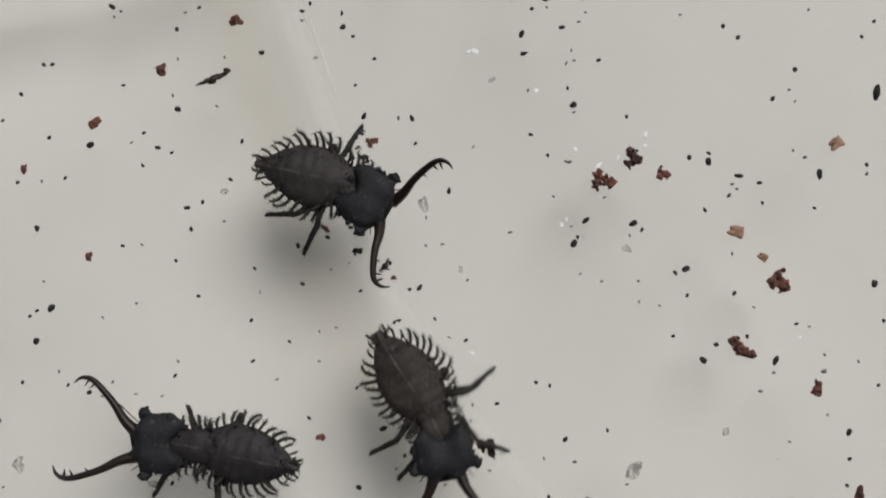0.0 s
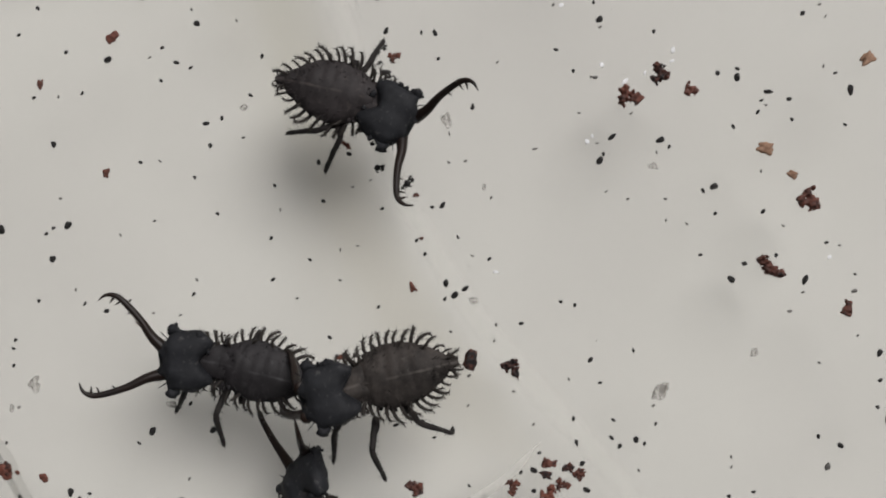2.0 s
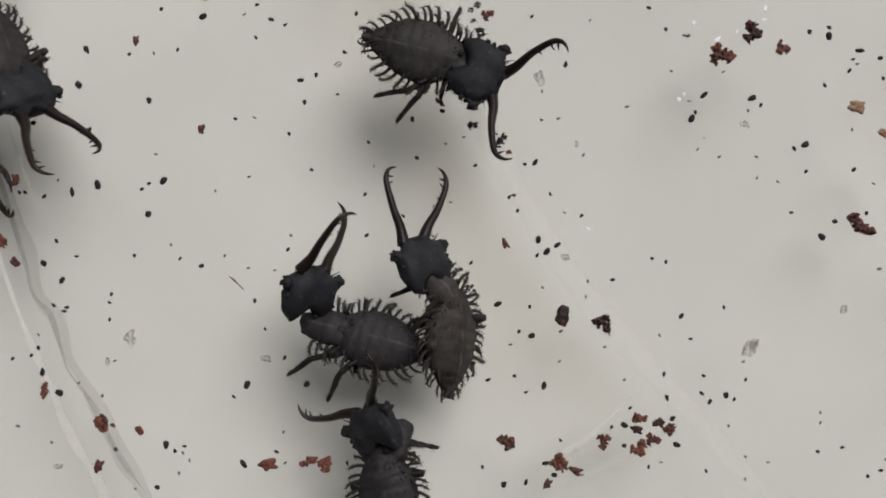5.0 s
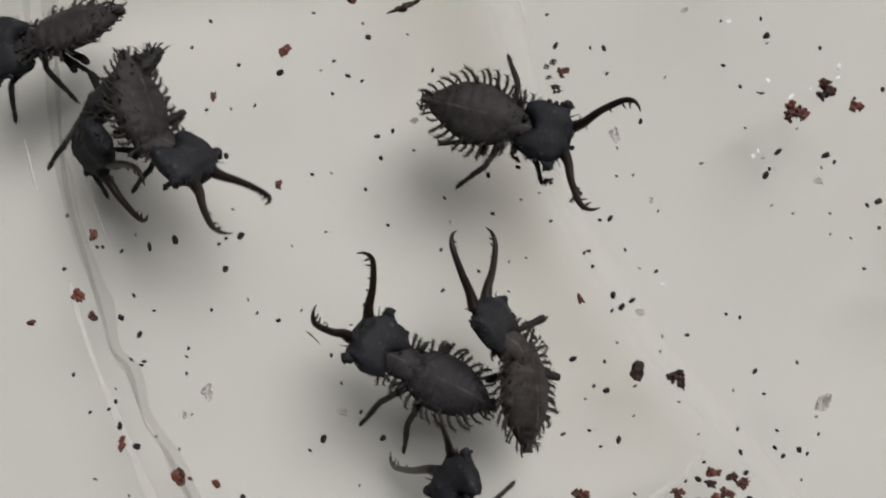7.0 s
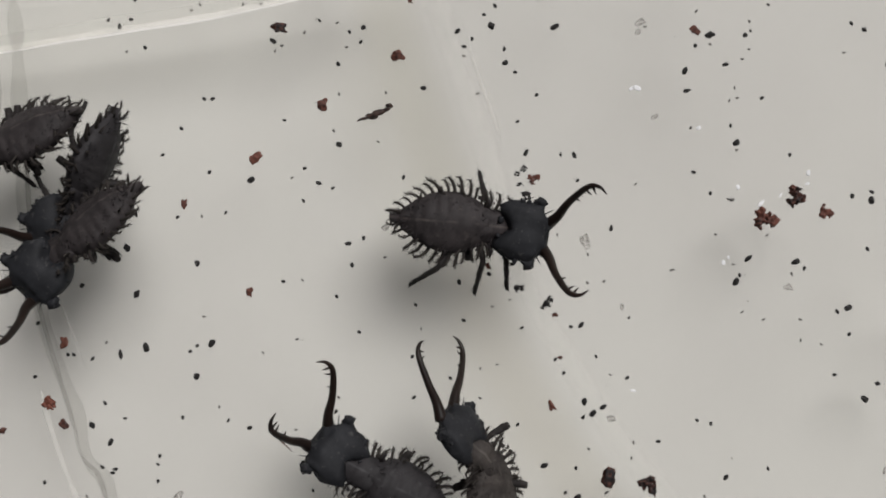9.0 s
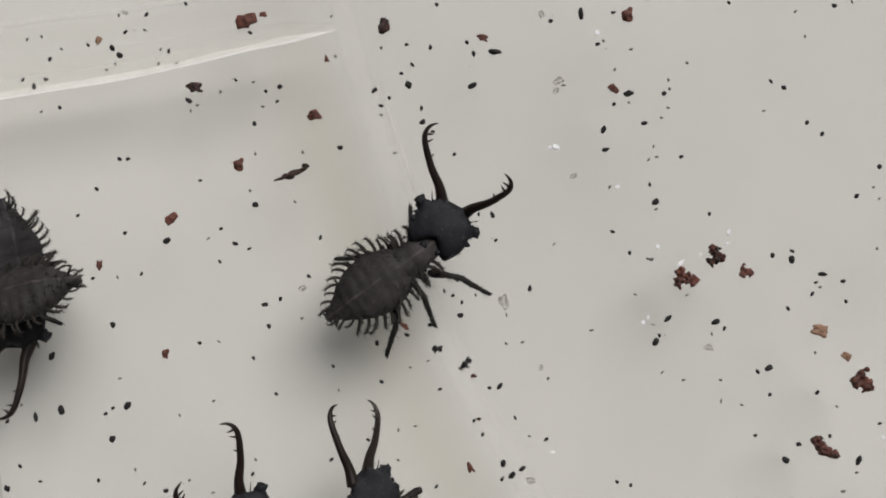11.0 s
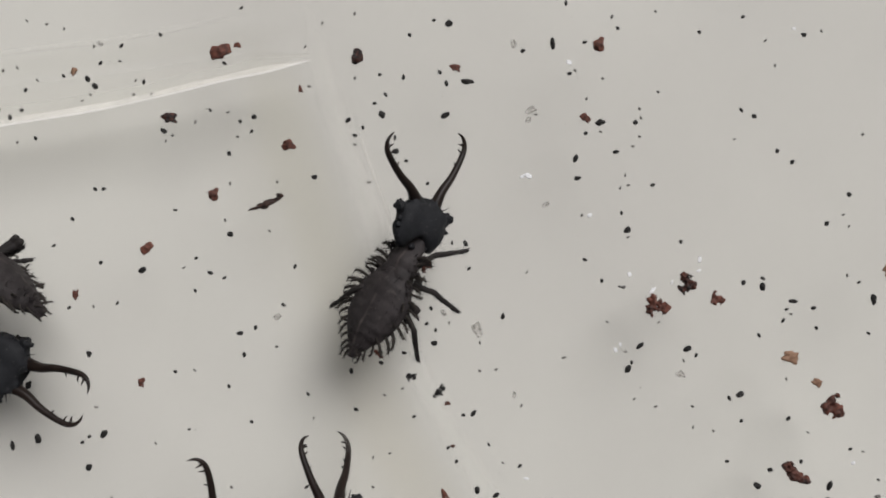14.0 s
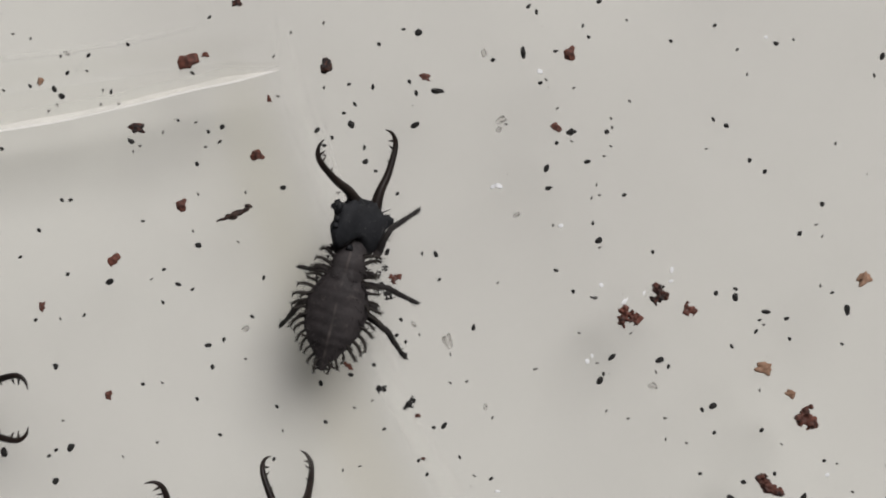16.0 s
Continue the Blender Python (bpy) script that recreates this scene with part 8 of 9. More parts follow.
    walk(wrestler_parts["RM"], [
        (0, mm(-2.01, 0.4, 2.63, -55, -0, -90)), (4.2, mm(-2.01, 0.4, 2.63, -55, -0, -90)), (6.3, mm(-1.37, 1.81, 1.71, -54.2, -11.4, -98.1)),
        (6.5, mm(-1.35, 2.16, 1.69, -51.5, -22.8, -107.1)), (7, mm(-1.05, 1.67, 1.26, -54.2, -11.1, -97.9)), (7.3, mm(-1.95, 0.73, 2.71, -57.5, -9.2, -95.8)),
        (7.5, mm(-1.93, 0.68, 2.78, -59.7, -7.9, -94.6)), (7.7, mm(-2.07, 0.62, 1.41, -21.8, -2.7, -96.7)), (8, mm(-0.72, 0.54, -0.11, 34.9, 2.6, -93.7)),
        (8.5, mm(-0.68, 0.4, -0.13, 36.5, -0, -90)), (9, mm(-0.62, 0.4, -0.15, 38, -0, -90)), (9.5, mm(-0.68, 0.4, -0.13, 36.5, -0, -90)),
        (10, mm(-0.73, 0.4, -0.11, 35, -0, -90)), (12.3, mm(-1.22, 0.4, 0.15, 20, -0, -90)), (13.5, mm(-1.22, 0.4, 0.15, 20, -0, -90)),
        (14, mm(0.74, 0.4, -0.11, 75, -0, -90)), (16, mm(0.74, 0.4, -0.11, 75, -0, -90)),
    ])
    walk(wrestler_parts["RH"], [
        (0, mm(-2.01, 0.4, 2.63, -55, -0, -90)), (7, mm(-2.01, 0.4, 2.63, -55, 0, -90)), (7.3, mm(-1.97, 0.4, 2.73, -58, 0, -90)),
        (7.5, mm(-1.94, 0.4, 2.8, -60, -0, -90)), (7.7, mm(-2.08, 0.4, 1.42, -22, -0, -90)), (8, mm(-0.73, 0.4, -0.11, 35, -0, -90)),
        (8.5, mm(-0.68, 0.4, -0.13, 36.5, -0, -90)), (9, mm(-0.62, 0.4, -0.15, 38, -0, -90)), (9.5, mm(-0.68, 0.4, -0.13, 36.5, -0, -90)),
        (10, mm(-0.73, 0.4, -0.11, 35, -0, -90)), (12.3, mm(0.86, 1.19, 0.9, 10.6, 17.1, -147.4)), (12.5, mm(0.9, 1.04, 0.92, 11.6, 16.4, -144.2)),
        (13, mm(0.68, 1.22, 0.84, 12.9, 15.4, -139.2)), (13.5, mm(0.34, 1.55, 0.72, 13.6, 14.8, -136.7)), (14, mm(0.81, 1.35, 0.16, 72.3, 31.6, -99.5)),
        (14.5, mm(0.75, 0.87, -0.05, 74.4, 15.2, -94.2)), (15, mm(0.74, 0.4, -0.11, 75, 0, -90)), (16, mm(0.74, 0.4, -0.11, 75, -0, -90)),
    ])
    walk(dark_larva, [
        (0, mm(-25.14, -3.42, 0.95, 0, 60, -135.3)), (3, mm(-25.9, -1.12, 0.95, 0, 60, -131.3)), (3.5, mm(-25.94, -2.41, 0.95, 0, 60, -131.2)),
        (4, mm(-26.88, -2.03, 0.95, 0, 60, -137.9)), (6.3, mm(-21.94, 1.79, 0.95, 0, 60, 139.1)), (6.5, mm(-21.52, 1.27, 0.95, 0, 60, 137)),
        (7, mm(-21.3, 1.54, 0.95, 0, 60, 133.1)), (7.5, mm(-21.9, 2.25, 0.56, 0, 45, 137.6)), (8, mm(-24.12, 6.47, 0.25, 0, -30, 132)),
        (8.5, mm(-24.8, 6.33, 1.41, 0, -75, 156)), (9, mm(-23.86, 5.83, 1.41, 0, -75, 157.4)), (9.5, mm(-23.63, 5.36, 1.41, 0, -75, 159.6)),
        (10, mm(-23.01, 5.25, 1.41, 0, -75, 159.5)), (11.15, mm(-22.69, 2.77, 0.7, -13.4, -36.7, -161.7)), (12.3, mm(-22.38, 0.3, 0, 0, -0, -139)),
        (12.5, mm(-22.44, 0.63, 0, 0, -0, -134.4)), (13, mm(-21.87, 1.06, 0, 0, -0, -137.5)), (13.5, mm(-22.63, 1.17, 0, 0, -0, -133.3)),
        (14, mm(-24, 1.27, 0, 0, -0, -129.8)), (14.5, mm(-23.93, 1.67, 0, 0, -0, -129.7)), (15, mm(-24.73, 1.34, 0, 0, -0, -125.3)),
        (15.5, mm(-24.85, 1.52, 0, 0, -0, -125.4)), (16, mm(-25.6, -0.94, 0, 0, -0, -121.5)),
    ])
    walk(dark_parts["thorax"], [
        (0, mm(0, 1.5, 1.95, -9.3, -0, -54.4)), (3, mm(0, 1.5, 1.95, -8.4, -0, -15)), (3.5, mm(0, 1.5, 1.95, -8.8, -0, -17.8)),
        (4, mm(0, 1.5, 1.95, -8.8, -0, -21.5)), (6.3, mm(0, 1.5, 1.95, -24.1, -0, 13.6)), (6.5, mm(0, 1.5, 1.95, -24.1, -0, 16.7)),
        (7, mm(0, 1.5, 1.95, -17.3, -0, 7.2)), (7.5, mm(0, 1.5, 1.95, -6.1, -0, 8.9)), (8, mm(0, 1.5, 1.95, -6.6, -0, 2)),
        (8.5, mm(0, 1.5, 1.95, -6.9, -0, 7.6)), (9, mm(0, 1.5, 1.95, -4.8, -0, 3.1)), (9.5, mm(0, 1.5, 1.95, -8, -0, 14.4)),
        (10, mm(0, 1.5, 1.95, -6.7, -0, 16.4)), (12.3, mm(0, 1.5, 1.95, -15.1, -0, -54.4)), (12.5, mm(0, 1.5, 1.95, -8.6, -0, -54.4)),
        (13, mm(0, 1.5, 1.95, -15.1, -0, -54.4)), (13.5, mm(0, 1.5, 1.95, -15.1, -0, -54.4)), (14, mm(0, 1.5, 1.95, -1, -0, 3)),
        (14.5, mm(0, 1.5, 1.95, -0.7, -0, 2.8)), (15, mm(0, 1.5, 1.95, -0.5, -0, 1.6)), (15.5, mm(0, 1.5, 1.95, -0.6, -0, 1.4)),
        (16, mm(0, 1.5, 1.95, -10.1, -0, 1.5)),
    ])
    walk(dark_parts["head"], [
        (0, mm(-0.41, 1.04, 2.1, 4.4, -19.9, -3.9)), (3, mm(-0.39, 2.23, 2.12, 3.2, -15.9, -2.7)), (3.5, mm(-0.39, 2.11, 2.12, 0.9, -15.3, -0.7)),
        (4, mm(-0.41, 1.96, 2.1, 8, -14.2, -6.5)), (6.3, mm(-0.66, 2.44, 1.66, -65.25, 18.44, 44.11)), (6.5, mm(-0.7, 2.45, 1.59, -67.56, 20.62, 44.82)),
        (7, mm(-0.52, 2.76, 1.89, -60.05, 14.11, 40.71)), (7.5, mm(-0.48, 3.03, 2.05, -26.1, 10.52, 23.58)), (8, mm(0.17, 2.71, 2.26, -7.9, 29, -16)),
        (8.5, mm(0.44, 2.46, 1.99, -37.4, 71, -38.9)), (9, mm(0.44, 2.66, 2.01, -35.9, 71.4, -37.3)), (9.5, mm(0.44, 2.26, 1.99, -38.4, 70.7, -40)),
        (10, mm(0.43, 2.22, 2.02, -30.5, 72.5, -31.7)), (12.3, mm(-0, 0.54, 2.35, 0, -0, -21.6)), (12.5, mm(-0.06, 0.09, 2.35, 0, -0, -25.2)),
        (13, mm(0.03, 0.78, 2.35, 0, -0, -20.3)), (13.5, mm(-0, 1.3, 2.35, 0, -0, -20.3)), (14, mm(-0.05, 2.9, 2.35, 0, -0, 10)),
        (14.5, mm(-0.05, 2.91, 2.35, 0, -0, 9)), (15, mm(-0.01, 2.93, 2.35, 0, -0, 11)), (15.5, mm(-0.01, 2.92, 2.35, 0, -0, 9)),
        (16, mm(0.03, 2.46, 2.35, 0, -0, 16.6)),
    ])
    walk(dark_parts["mandL"], [
        (0, mm(-0.8, 2.95, 0, 1.5, -0, 23.5)), (3, mm(-0.8, 2.95, 0, 6, -0, 17.5)), (3.5, mm(-0.8, 2.95, 0, 6.5, -0, 12)),
        (4, mm(-0.8, 2.95, 0, 16, -0, 23.5)), (6.3, mm(-0.8, 2.95, 0, 0, -0, 49.5)), (6.5, mm(-0.8, 2.95, 0, 0, -0, 50.5)),
        (7, mm(-0.8, 2.95, 0, 7.5, -0, 52.5)), (7.5, mm(-0.8, 2.95, 0, 7.5, -0, 43)), (8, mm(-0.8, 2.95, 0, 0, -0, -6.5)),
        (8.5, mm(-0.8, 2.95, 0, 4.5, -0, -41)), (9, mm(-0.8, 2.95, 0, 0, -0, -33)), (9.5, mm(-0.8, 2.95, 0, 0, -0, -33.5)),
        (10, mm(-0.8, 2.95, 0, 0, -0, -35.5)), (12.3, mm(-0.8, 2.95, 0, 53, -0, 12.5)), (12.5, mm(-0.8, 2.95, 0, 44, -0, 4)),
        (13, mm(-0.8, 2.95, 0, 31.5, -0, 3.5)), (13.5, mm(-0.8, 2.95, 0, 27, -0, 15)), (14, mm(-0.8, 2.95, 0, 20, -0, 9.5)),
        (14.5, mm(-0.8, 2.95, 0, 20, -0, -2.5)), (15, mm(-0.8, 2.95, 0, 18, -0, 7)), (15.5, mm(-0.8, 2.95, 0, 19.5, -0, 25)),
        (16, mm(-0.8, 2.95, 0, 20, -0, 21)),
    ])
    walk(dark_parts["mandR"], [
        (0, mm(0.8, 2.95, 0, 10, -0, 22.5)), (3, mm(0.8, 2.95, 0, 4.5, -0, 19.5)), (3.5, mm(0.8, 2.95, 0, 0, -0, 9)),
        (4, mm(0.8, 2.95, 0, 5, -0, 21.5)), (6.3, mm(0.8, 2.95, 0, 0, -0, 38.5)), (6.5, mm(0.8, 2.95, 0, 0, -0, 39.5)),
        (7, mm(0.8, 2.95, 0, 0, -0, 33)), (7.5, mm(0.8, 2.95, 0, 22, -0, 70)), (7.75, mm(0.8, 2.95, 0, 11, 4.9, 21.8)),
        (8, mm(0.8, 2.95, 0, 0, -0, -26.5)), (8.5, mm(0.8, 2.95, 0, 0, -0, -60.5)), (9, mm(0.8, 2.95, 0, 69.5, -0, -45)),
        (9.5, mm(0.8, 2.95, 0, 0, -0, -52.5)), (10, mm(0.8, 2.95, 0, 0, -0, -54.5)), (12.3, mm(0.8, 2.95, 0, 48.5, -0, 2)),
        (12.5, mm(0.8, 2.95, 0, 50, -0, -7)), (13, mm(0.8, 2.95, 0, 27.5, -0, 1)), (13.5, mm(0.8, 2.95, 0, 0.5, -0, -1)),
        (14, mm(0.8, 2.95, 0, 9.5, -0, 10)), (14.5, mm(0.8, 2.95, 0, 17, -0, 8)), (15, mm(0.8, 2.95, 0, 9, -0, 15.5)),
        (15.5, mm(0.8, 2.95, 0, 0, -0, 19)), (16, mm(0.8, 2.95, 0, 12.5, -0, 11)),
    ])
    walk(dark_parts["LF"], [
        (0, mm(1.35, 0.4, 3.14, -60, -0, 90)), (4, mm(1.35, 0.4, 3.14, -60, 0, 90)), (6.3, mm(1.34, 0.1, 3.12, -59.6, -8.6, 85)),
        (6.5, mm(-0.11, 2.74, 0.62, -59.5, -9.9, 84.2)), (7, mm(-0.02, 3, 0.77, -54.2, -31.3, 69.5)), (7.5, mm(0.47, 0.96, 1.59, -22.6, -40, 32.9)),
        (8, mm(0.8, -0.83, 0.8, 22.3, 20.6, 49.3)), (8.5, mm(-0.11, -0.22, 0.18, 74, 19.9, 84.4)), (9, mm(-0.08, 0.4, 0.07, 75, -0, 90)),
        (10, mm(-0.08, 0.4, 0.07, 75, -0, 90)), (12.3, mm(1.75, 0.4, 1.35, 0, -0, 90)), (12.5, mm(1.75, 0.4, 1.35, 0, -0, 90)),
        (13, mm(1.67, -0.14, 1.35, 0, -0, 72.1)), (13.5, mm(1.38, -0.68, 1.35, 0, -0, 52.1)), (14, mm(0.23, 0.93, 1.35, 0, -0, 34.2)),
        (14.5, mm(0.02, 1.31, 1.35, 0, -0, 35.5)), (15, mm(1.4, -0.65, 1.35, 0, -0, 53)), (15.5, mm(1.67, -0.13, 1.35, 0, -0, 72.5)),
        (16, mm(1.75, 0.4, 1.35, 0, -0, 90)),
    ])
    walk(dark_parts["LM"], [
        (0, mm(1.35, 0.4, 3.14, -60, -0, 90)), (7, mm(1.35, 0.4, 3.14, -60, 0, 90)), (7.5, mm(1.63, 0.4, 2.75, -45, 0, 90)),
        (8, mm(1.24, 0.4, 0.55, 30, -0, 90)), (8.5, mm(-0.08, 0.4, 0.07, 75, -0, 90)), (10, mm(-0.08, 0.4, 0.07, 75, -0, 90)),
        (12.3, mm(1.75, 0.4, 1.35, 0, -0, 90)), (16, mm(1.75, 0.4, 1.35, 0, -0, 90)),
    ])
    walk(dark_parts["LH"], [
        (0, mm(1.35, 0.4, 3.14, -60, -0, 90)), (7, mm(1.35, 0.4, 3.14, -60, 0, 90)), (7.5, mm(1.63, 0.4, 2.75, -45, 0, 90)),
        (8, mm(1.24, 0.4, 0.55, 30, -0, 90)), (8.5, mm(-0.08, 0.4, 0.07, 75, -0, 90)), (10, mm(-0.08, 0.4, 0.07, 75, -0, 90)),
        (12.3, mm(1.75, 0.4, 1.35, 0, -0, 90)), (16, mm(1.75, 0.4, 1.35, 0, -0, 90)),
    ])
    walk(dark_parts["RF"], [
        (0, mm(-0.4, 0.4, 0.11, 60, 0, -90)), (4, mm(-0.4, 0.4, 0.11, 60, -0, -90)), (6.3, mm(0.29, -1.31, 1.3, 20.2, -57.8, -23.5)),
        (6.5, mm(0.69, 2.32, 2, 6.2, -59.8, -7.2)), (7, mm(0.68, 3.12, 1.98, -7.4, -59.7, 8.6)), (7.5, mm(-0.1, -1.21, 1.03, 21.4, -40.6, -31.1)),
        (7.75, mm(-0.86, -0.81, 1.61, 0.2, -10.1, -43.3)), (8, mm(-1.62, -0.4, 2.2, -27.1, 13.3, -65.8)), (8.5, mm(-0.98, 0.62, 3.43, -74.9, -7, -91.9)),
        (9, mm(-0.46, 2.59, 1.5, -74.7, -10.4, -92.8)), (9.5, mm(-0.98, 0.62, 3.43, -74.9, -7, -91.9)), (10, mm(-0.98, 0.51, 3.44, -75, -3.5, -90.9)),
        (12.3, mm(-1.75, 0.4, 1.35, 0, -0, -90)), (13.5, mm(-1.75, 0.4, 1.35, 0, -0, -90)), (14, mm(-1.59, -0.34, 1.35, 0, -0, -65.1)),
        (14.5, mm(-0.94, -1.07, 1.35, 0, -0, -32.6)), (15, mm(1.14, 4.36, 1.35, 0, -0, -7.7)), (15.5, mm(0.98, 4.73, 1.35, 0, -0, -2)),
        (16, mm(-0.83, -1.14, 1.35, 0, -0, -28.2)),
    ])
    walk(dark_parts["RM"], [
        (0, mm(-0.4, 0.4, 0.11, 60, 0, -90)), (6.5, mm(-0.4, 0.4, 0.11, 60, 0, -90)), (7, mm(-0.35, -0.17, 0.19, 58.6, -16.5, -80.2)),
        (7.5, mm(-0.55, -0.75, 0.58, 37.1, -27.6, -58.5)), (8, mm(0.61, 1.63, 0.91, -16.1, 25.7, -33.7)), (8.25, mm(0.13, 1.13, 1, -53.1, -10.4, -80.5)),
        (8.5, mm(-0.35, 0.64, 1.1, -57.5, -61.2, -119.1)), (9, mm(-0.24, -0.4, 0.68, -56.1, -62.3, -120.7)), (9.5, mm(-0.25, 0.05, 0.71, -60.9, -57.9, -115.2)),
        (10, mm(-0.29, 0.66, 0.88, -66, -50.6, -109)), (11.15, mm(-1.02, 0.53, 1.11, -31.9, -22.6, -106.9)), (12.3, mm(-1.75, 0.4, 1.35, 0, -0, -90)),
        (16, mm(-1.75, 0.4, 1.35, 0, -0, -90)),
    ])
    walk(dark_parts["RH"], [
        (0, mm(-0.4, 0.4, 0.11, 60, 0, -90)), (7, mm(-0.4, 0.4, 0.11, 60, -0, -90)), (7.5, mm(-0.85, 0.4, 0.27, 45, -0, -90)),
        (8, mm(-1.79, 0.4, 2.3, -30, 0, -90)), (8.5, mm(-0.98, 0.4, 3.45, -75, 0, -90)), (10, mm(-0.98, 0.4, 3.45, -75, 0, -90)),
        (12.3, mm(-1.75, 0.4, 1.35, 0, -0, -90)), (16, mm(-1.75, 0.4, 1.35, 0, -0, -90)),
    ])
    walk(edge_larva, [
        (0, mm(-27.87, 5.51, 0.44, 0, 40, 110.6)), (4, mm(-29.2, 8.06, 0.44, 0, 40, 111.4)), (6.5, mm(-24.88, 5.46, 0.44, 0, 40, 110.4)),
        (7, mm(-25.24, 5.4, 0.44, 0, 40, 110)), (7.5, mm(-25.24, 5.74, 0.44, 0, 40, 110)), (8, mm(-25.2, 7.13, 0.34, 0, 35, 108.4)),
        (8.5, mm(-26.4, 6.38, 0.25, 0, 30, 114.3)), (9, mm(-25.85, 6.06, 0.25, 0, 30, 115.6)), (9.5, mm(-26.71, 5.28, 0.25, 0, 30, 111)),
        (10, mm(-26.42, 5.35, 0.25, 0, 30, 110.9)), (16, mm(-27.25, 5.06, 0.25, 0, 30, 109.9)),
    ])
    walk(edge_parts["thorax"], [
        (0, mm(0, 1.5, 1.95, -10.8, -0, -14.5)), (4, mm(0, 1.5, 1.95, -10.4, -0, -13.6)), (6.5, mm(0, 1.5, 1.95, -8.6, -0, -9.4)),
        (7, mm(0, 1.5, 1.95, -9.5, -0, -11.5)), (7.5, mm(0, 1.5, 1.95, -5.6, -0, -9.9)), (8, mm(0, 1.5, 1.95, -11.8, -0, -13.8)),
        (8.5, mm(0, 1.5, 1.95, -12.9, -0, -11.9)), (9, mm(0, 1.5, 1.95, -12.9, -0, -10.9)), (9.5, mm(0, 1.5, 1.95, -13.3, -0, -13.3)),
        (10, mm(0, 1.5, 1.95, -13.3, -0, -14.1)), (16, mm(0, 1.5, 1.95, -13.3, -0, -13.8)),
    ])
    walk(edge_parts["head"], [
        (0, mm(-0.28, 2.19, 2.26, 7.1, -39.5, -11.1)), (4, mm(-0.27, 2.23, 2.26, 7.5, -39.4, -11.8)), (6.5, mm(-0.28, 2.36, 2.25, 6.7, -39.5, -10.4)),
        (7, mm(-0.28, 2.29, 2.25, 7.8, -39.4, -12.1)), (7.5, mm(-0.24, 2.45, 2.28, 10.6, -38.8, -16.6)), (8, mm(-0.25, 2.15, 2.28, 6.2, -34.5, -10.9)),
        (8.5, mm(-0.22, 2.1, 2.29, 2.9, -29.9, -5.8)), (9, mm(-0.22, 2.19, 2.29, 3.6, -29.8, -7.2)), (9.5, mm(-0.22, 1.96, 2.29, 1, -30, -1.9)),
        (10, mm(-0.22, 1.92, 2.29, 0.9, -30, -1.9)), (16, mm(-0.23, 1.92, 2.29, 0.5, -30, -1)),
    ])
    walk(edge_parts["mandL"], [
        (0, mm(-0.8, 2.95, 0, 0, -0, 5.5)), (6.5, mm(-0.8, 2.95, 0, 0, -0, 5.5)), (7, mm(-0.8, 2.95, 0, 0, -0, 5)),
        (7.5, mm(-0.8, 2.95, 0, 0, -0, 8.5)), (8, mm(-0.8, 2.95, 0, 0, -0, 4)), (8.5, mm(-0.8, 2.95, 0, 0, -0, 0)),
        (9, mm(-0.8, 2.95, 0, 0, -0, 0)), (9.5, mm(-0.8, 2.95, 0, 66.5, -0, 36)), (10, mm(-0.8, 2.95, 0, 0, -0, 0)),
        (16, mm(-0.8, 2.95, 0, 0, -0, -4)),
    ])
    walk(edge_parts["mandR"], [
        (0, mm(0.8, 2.95, 0, 0, -0, -21)), (6.5, mm(0.8, 2.95, 0, 0, -0, -21)), (7, mm(0.8, 2.95, 0, 0, -0, -22)),
        (7.5, mm(0.8, 2.95, 0, 0, -0, -18)), (8, mm(0.8, 2.95, 0, 0, -0, -23)), (8.5, mm(0.8, 2.95, 0, 0, -0, -29)),
        (9, mm(0.8, 2.95, 0, 0, -0, -29)), (9.5, mm(0.8, 2.95, 0, 0, -0, -30)), (10, mm(0.8, 2.95, 0, 0, -0, -29)),
        (16, mm(0.8, 2.95, 0, 0, -0, -30)),
    ])
    walk(edge_parts["LF"], [
        (0, mm(1.69, 0.4, 2.6, -40, 0, 90)), (4, mm(1.69, 0.4, 2.6, -40, 0, 90)), (6.5, mm(-0.01, 2.32, 1.17, -27.1, -30.6, 45.1)),
        (7, mm(-0.47, 2.97, 0.79, -31.3, -26.3, 54)), (7.5, mm(-0.61, 3.05, 0.67, -33.4, -23.4, 59)), (8, mm(0.35, 1.65, 1.47, -24, -26.3, 45.1)),
        (8.5, mm(1.53, -0.58, 2.15, -25.5, -16.3, 59.5)), (9, mm(1.73, -0.09, 2.26, -29, -8.1, 75.8)), (9.5, mm(1.79, 0.4, 2.3, -30, 0, 90)),
        (16, mm(1.79, 0.4, 2.3, -30, -0, 90)),
    ])
    walk(edge_parts["LM"], [
        (0, mm(1.69, 0.4, 2.6, -40, 0, 90)), (4, mm(1.69, 0.4, 2.6, -40, 0, 90)), (6.5, mm(-0.18, 1.41, 1.03, -35.8, -19.3, 65.4)),
        (7, mm(0.12, 1.55, 1.28, -39.9, 3.5, 94.2)), (7.5, mm(0.08, 1.58, 1.25, -39.6, 6.1, 97.3)), (8, mm(0.89, 2.09, 1.85, -33.3, 11.5, 106.8)),
        (8.5, mm(1.14, 1.77, 1.92, -29.8, 3.9, 96.9)), (9, mm(1.06, 1.73, 1.88, -29.8, 3.5, 96.1)), (9.5, mm(1.79, 0.54, 2.3, -29.9, 2.3, 94)),
        (10, mm(1.79, 0.47, 2.3, -30, 1.2, 92)), (16, mm(1.79, 0.4, 2.3, -30, -0, 90)),
    ])
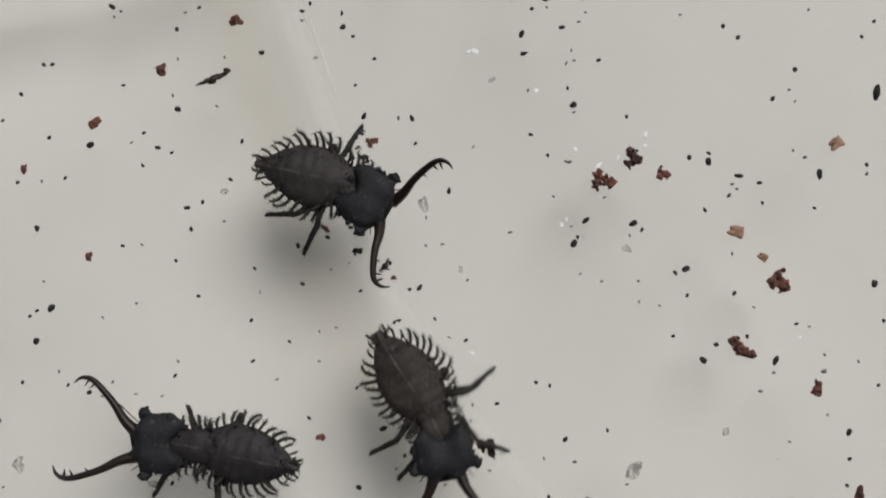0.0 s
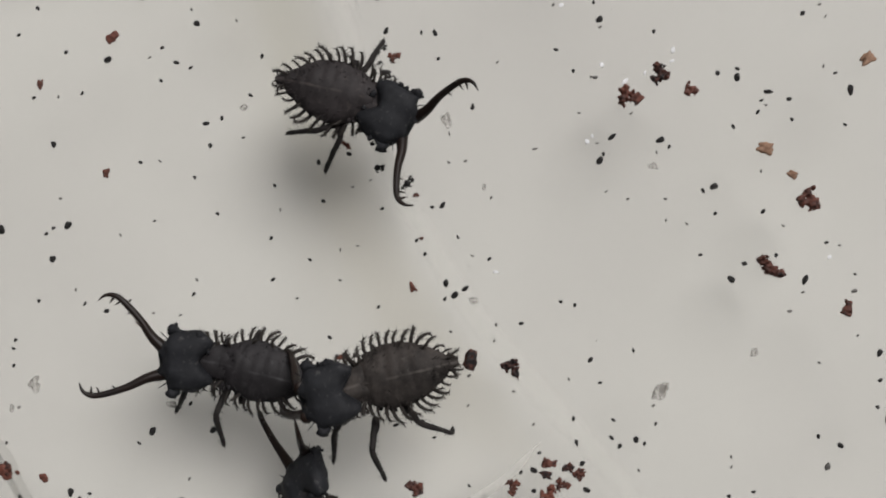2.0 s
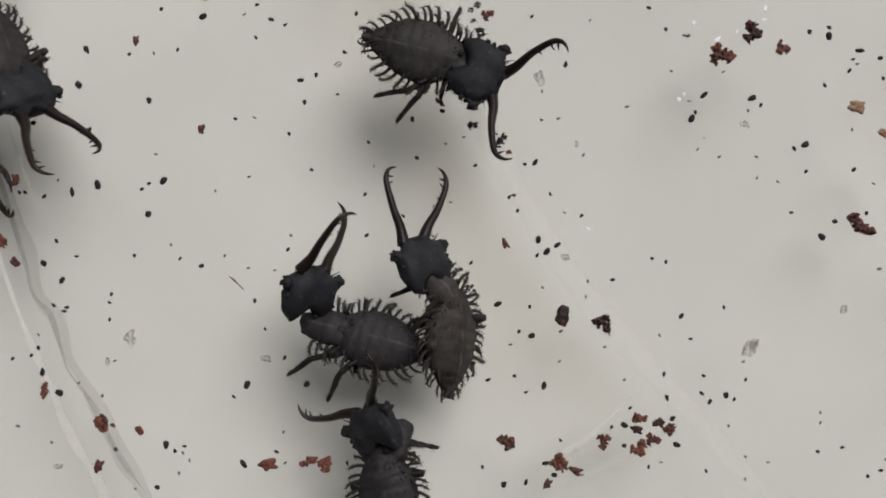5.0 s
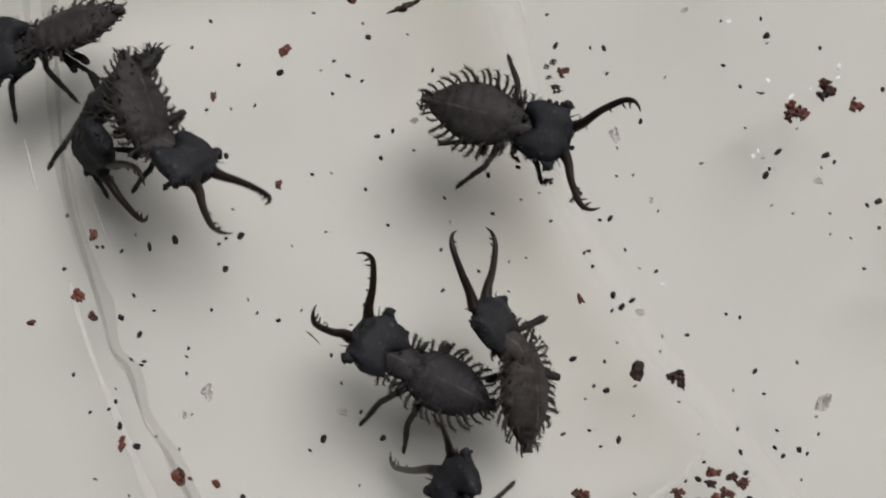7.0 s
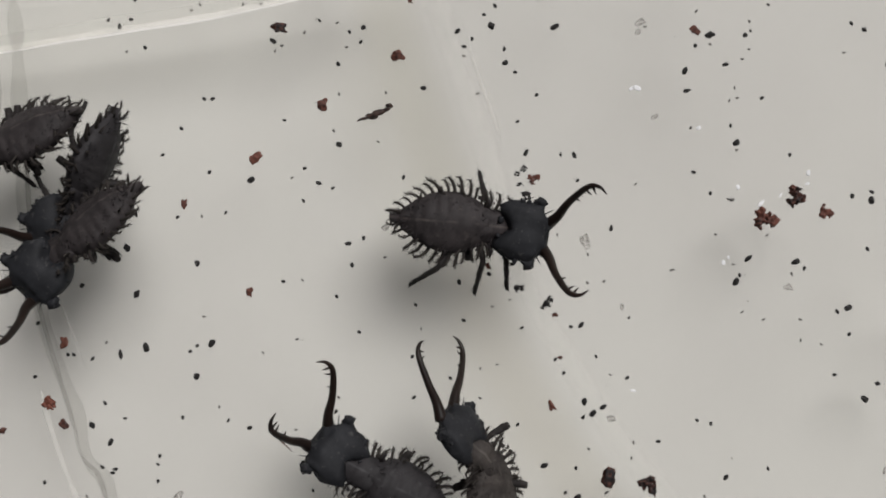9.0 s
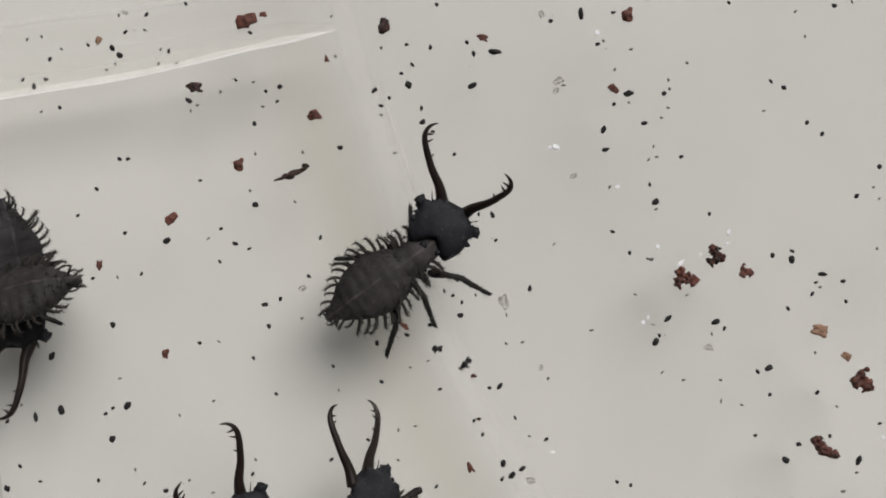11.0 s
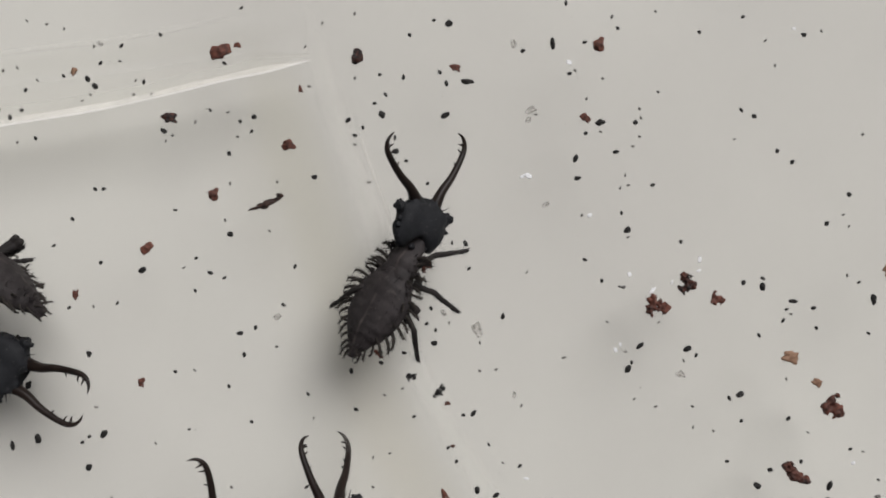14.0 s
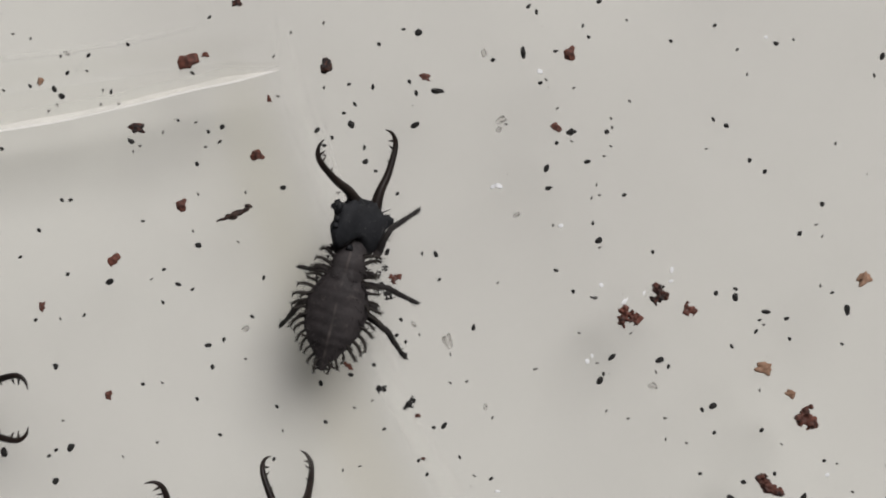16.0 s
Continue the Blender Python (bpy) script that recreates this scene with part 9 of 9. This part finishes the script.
    walk(edge_parts["LH"], [
        (0, mm(1.69, 0.4, 2.6, -40, 0, 90)), (4, mm(1.69, 0.4, 2.6, -40, 0, 90)), (6.5, mm(0.36, 0.28, 1.49, -39.7, -5.7, 83.2)),
        (7, mm(0.53, 0.87, 1.63, -37.2, 16, 110)), (7.5, mm(0.64, 0.91, 1.72, -37.5, 15.1, 108.7)), (8, mm(1.69, 0.88, 2.41, -33.9, 9.1, 103.2)),
        (8.5, mm(1.78, 0.64, 2.29, -29.8, 3.9, 96.9)), (9, mm(1.79, 0.4, 2.3, -30, 0, 90)), (16, mm(1.79, 0.4, 2.3, -30, -0, 90)),
    ])
    walk(edge_parts["RF"], [
        (0, mm(-0.99, 0.4, 0.35, 40, -0, -90)), (4, mm(-0.99, 0.4, 0.35, 40, -0, -90)), (6.5, mm(-0.96, 0.04, 0.38, 39.4, -7.6, -80.8)),
        (7, mm(-0.87, -0.32, 0.45, 37.4, -15.4, -70.8)), (7.5, mm(0.67, 2.4, 1.75, 34, -22.4, -60.5)), (8, mm(-0.99, -0.32, 0.54, 32.5, -13.7, -69.6)),
        (8.5, mm(-1.21, 0.04, 0.57, 29.5, -5.9, -79.6)), (9, mm(-1.24, 0.4, 0.55, 30, -0, -90)), (16, mm(-1.24, 0.4, 0.55, 30, -0, -90)),
    ])
    walk(edge_parts["RM"], [
        (0, mm(-0.99, 0.4, 0.35, 40, -0, -90)), (7.5, mm(-0.99, 0.4, 0.35, 40, 0, -90)), (8, mm(-1.12, 0.4, 0.45, 35, -0, -90)),
        (8.5, mm(-1.24, 0.4, 0.55, 30, 0, -90)), (16, mm(-1.24, 0.4, 0.55, 30, -0, -90)),
    ])
    walk(edge_parts["RH"], [
        (0, mm(-0.99, 0.4, 0.35, 40, -0, -90)), (7.5, mm(-0.99, 0.4, 0.35, 40, 0, -90)), (8, mm(-1.12, 0.4, 0.45, 35, -0, -90)),
        (8.5, mm(-1.24, 0.4, 0.55, 30, 0, -90)), (16, mm(-1.24, 0.4, 0.55, 30, -0, -90)),
    ])


motions()
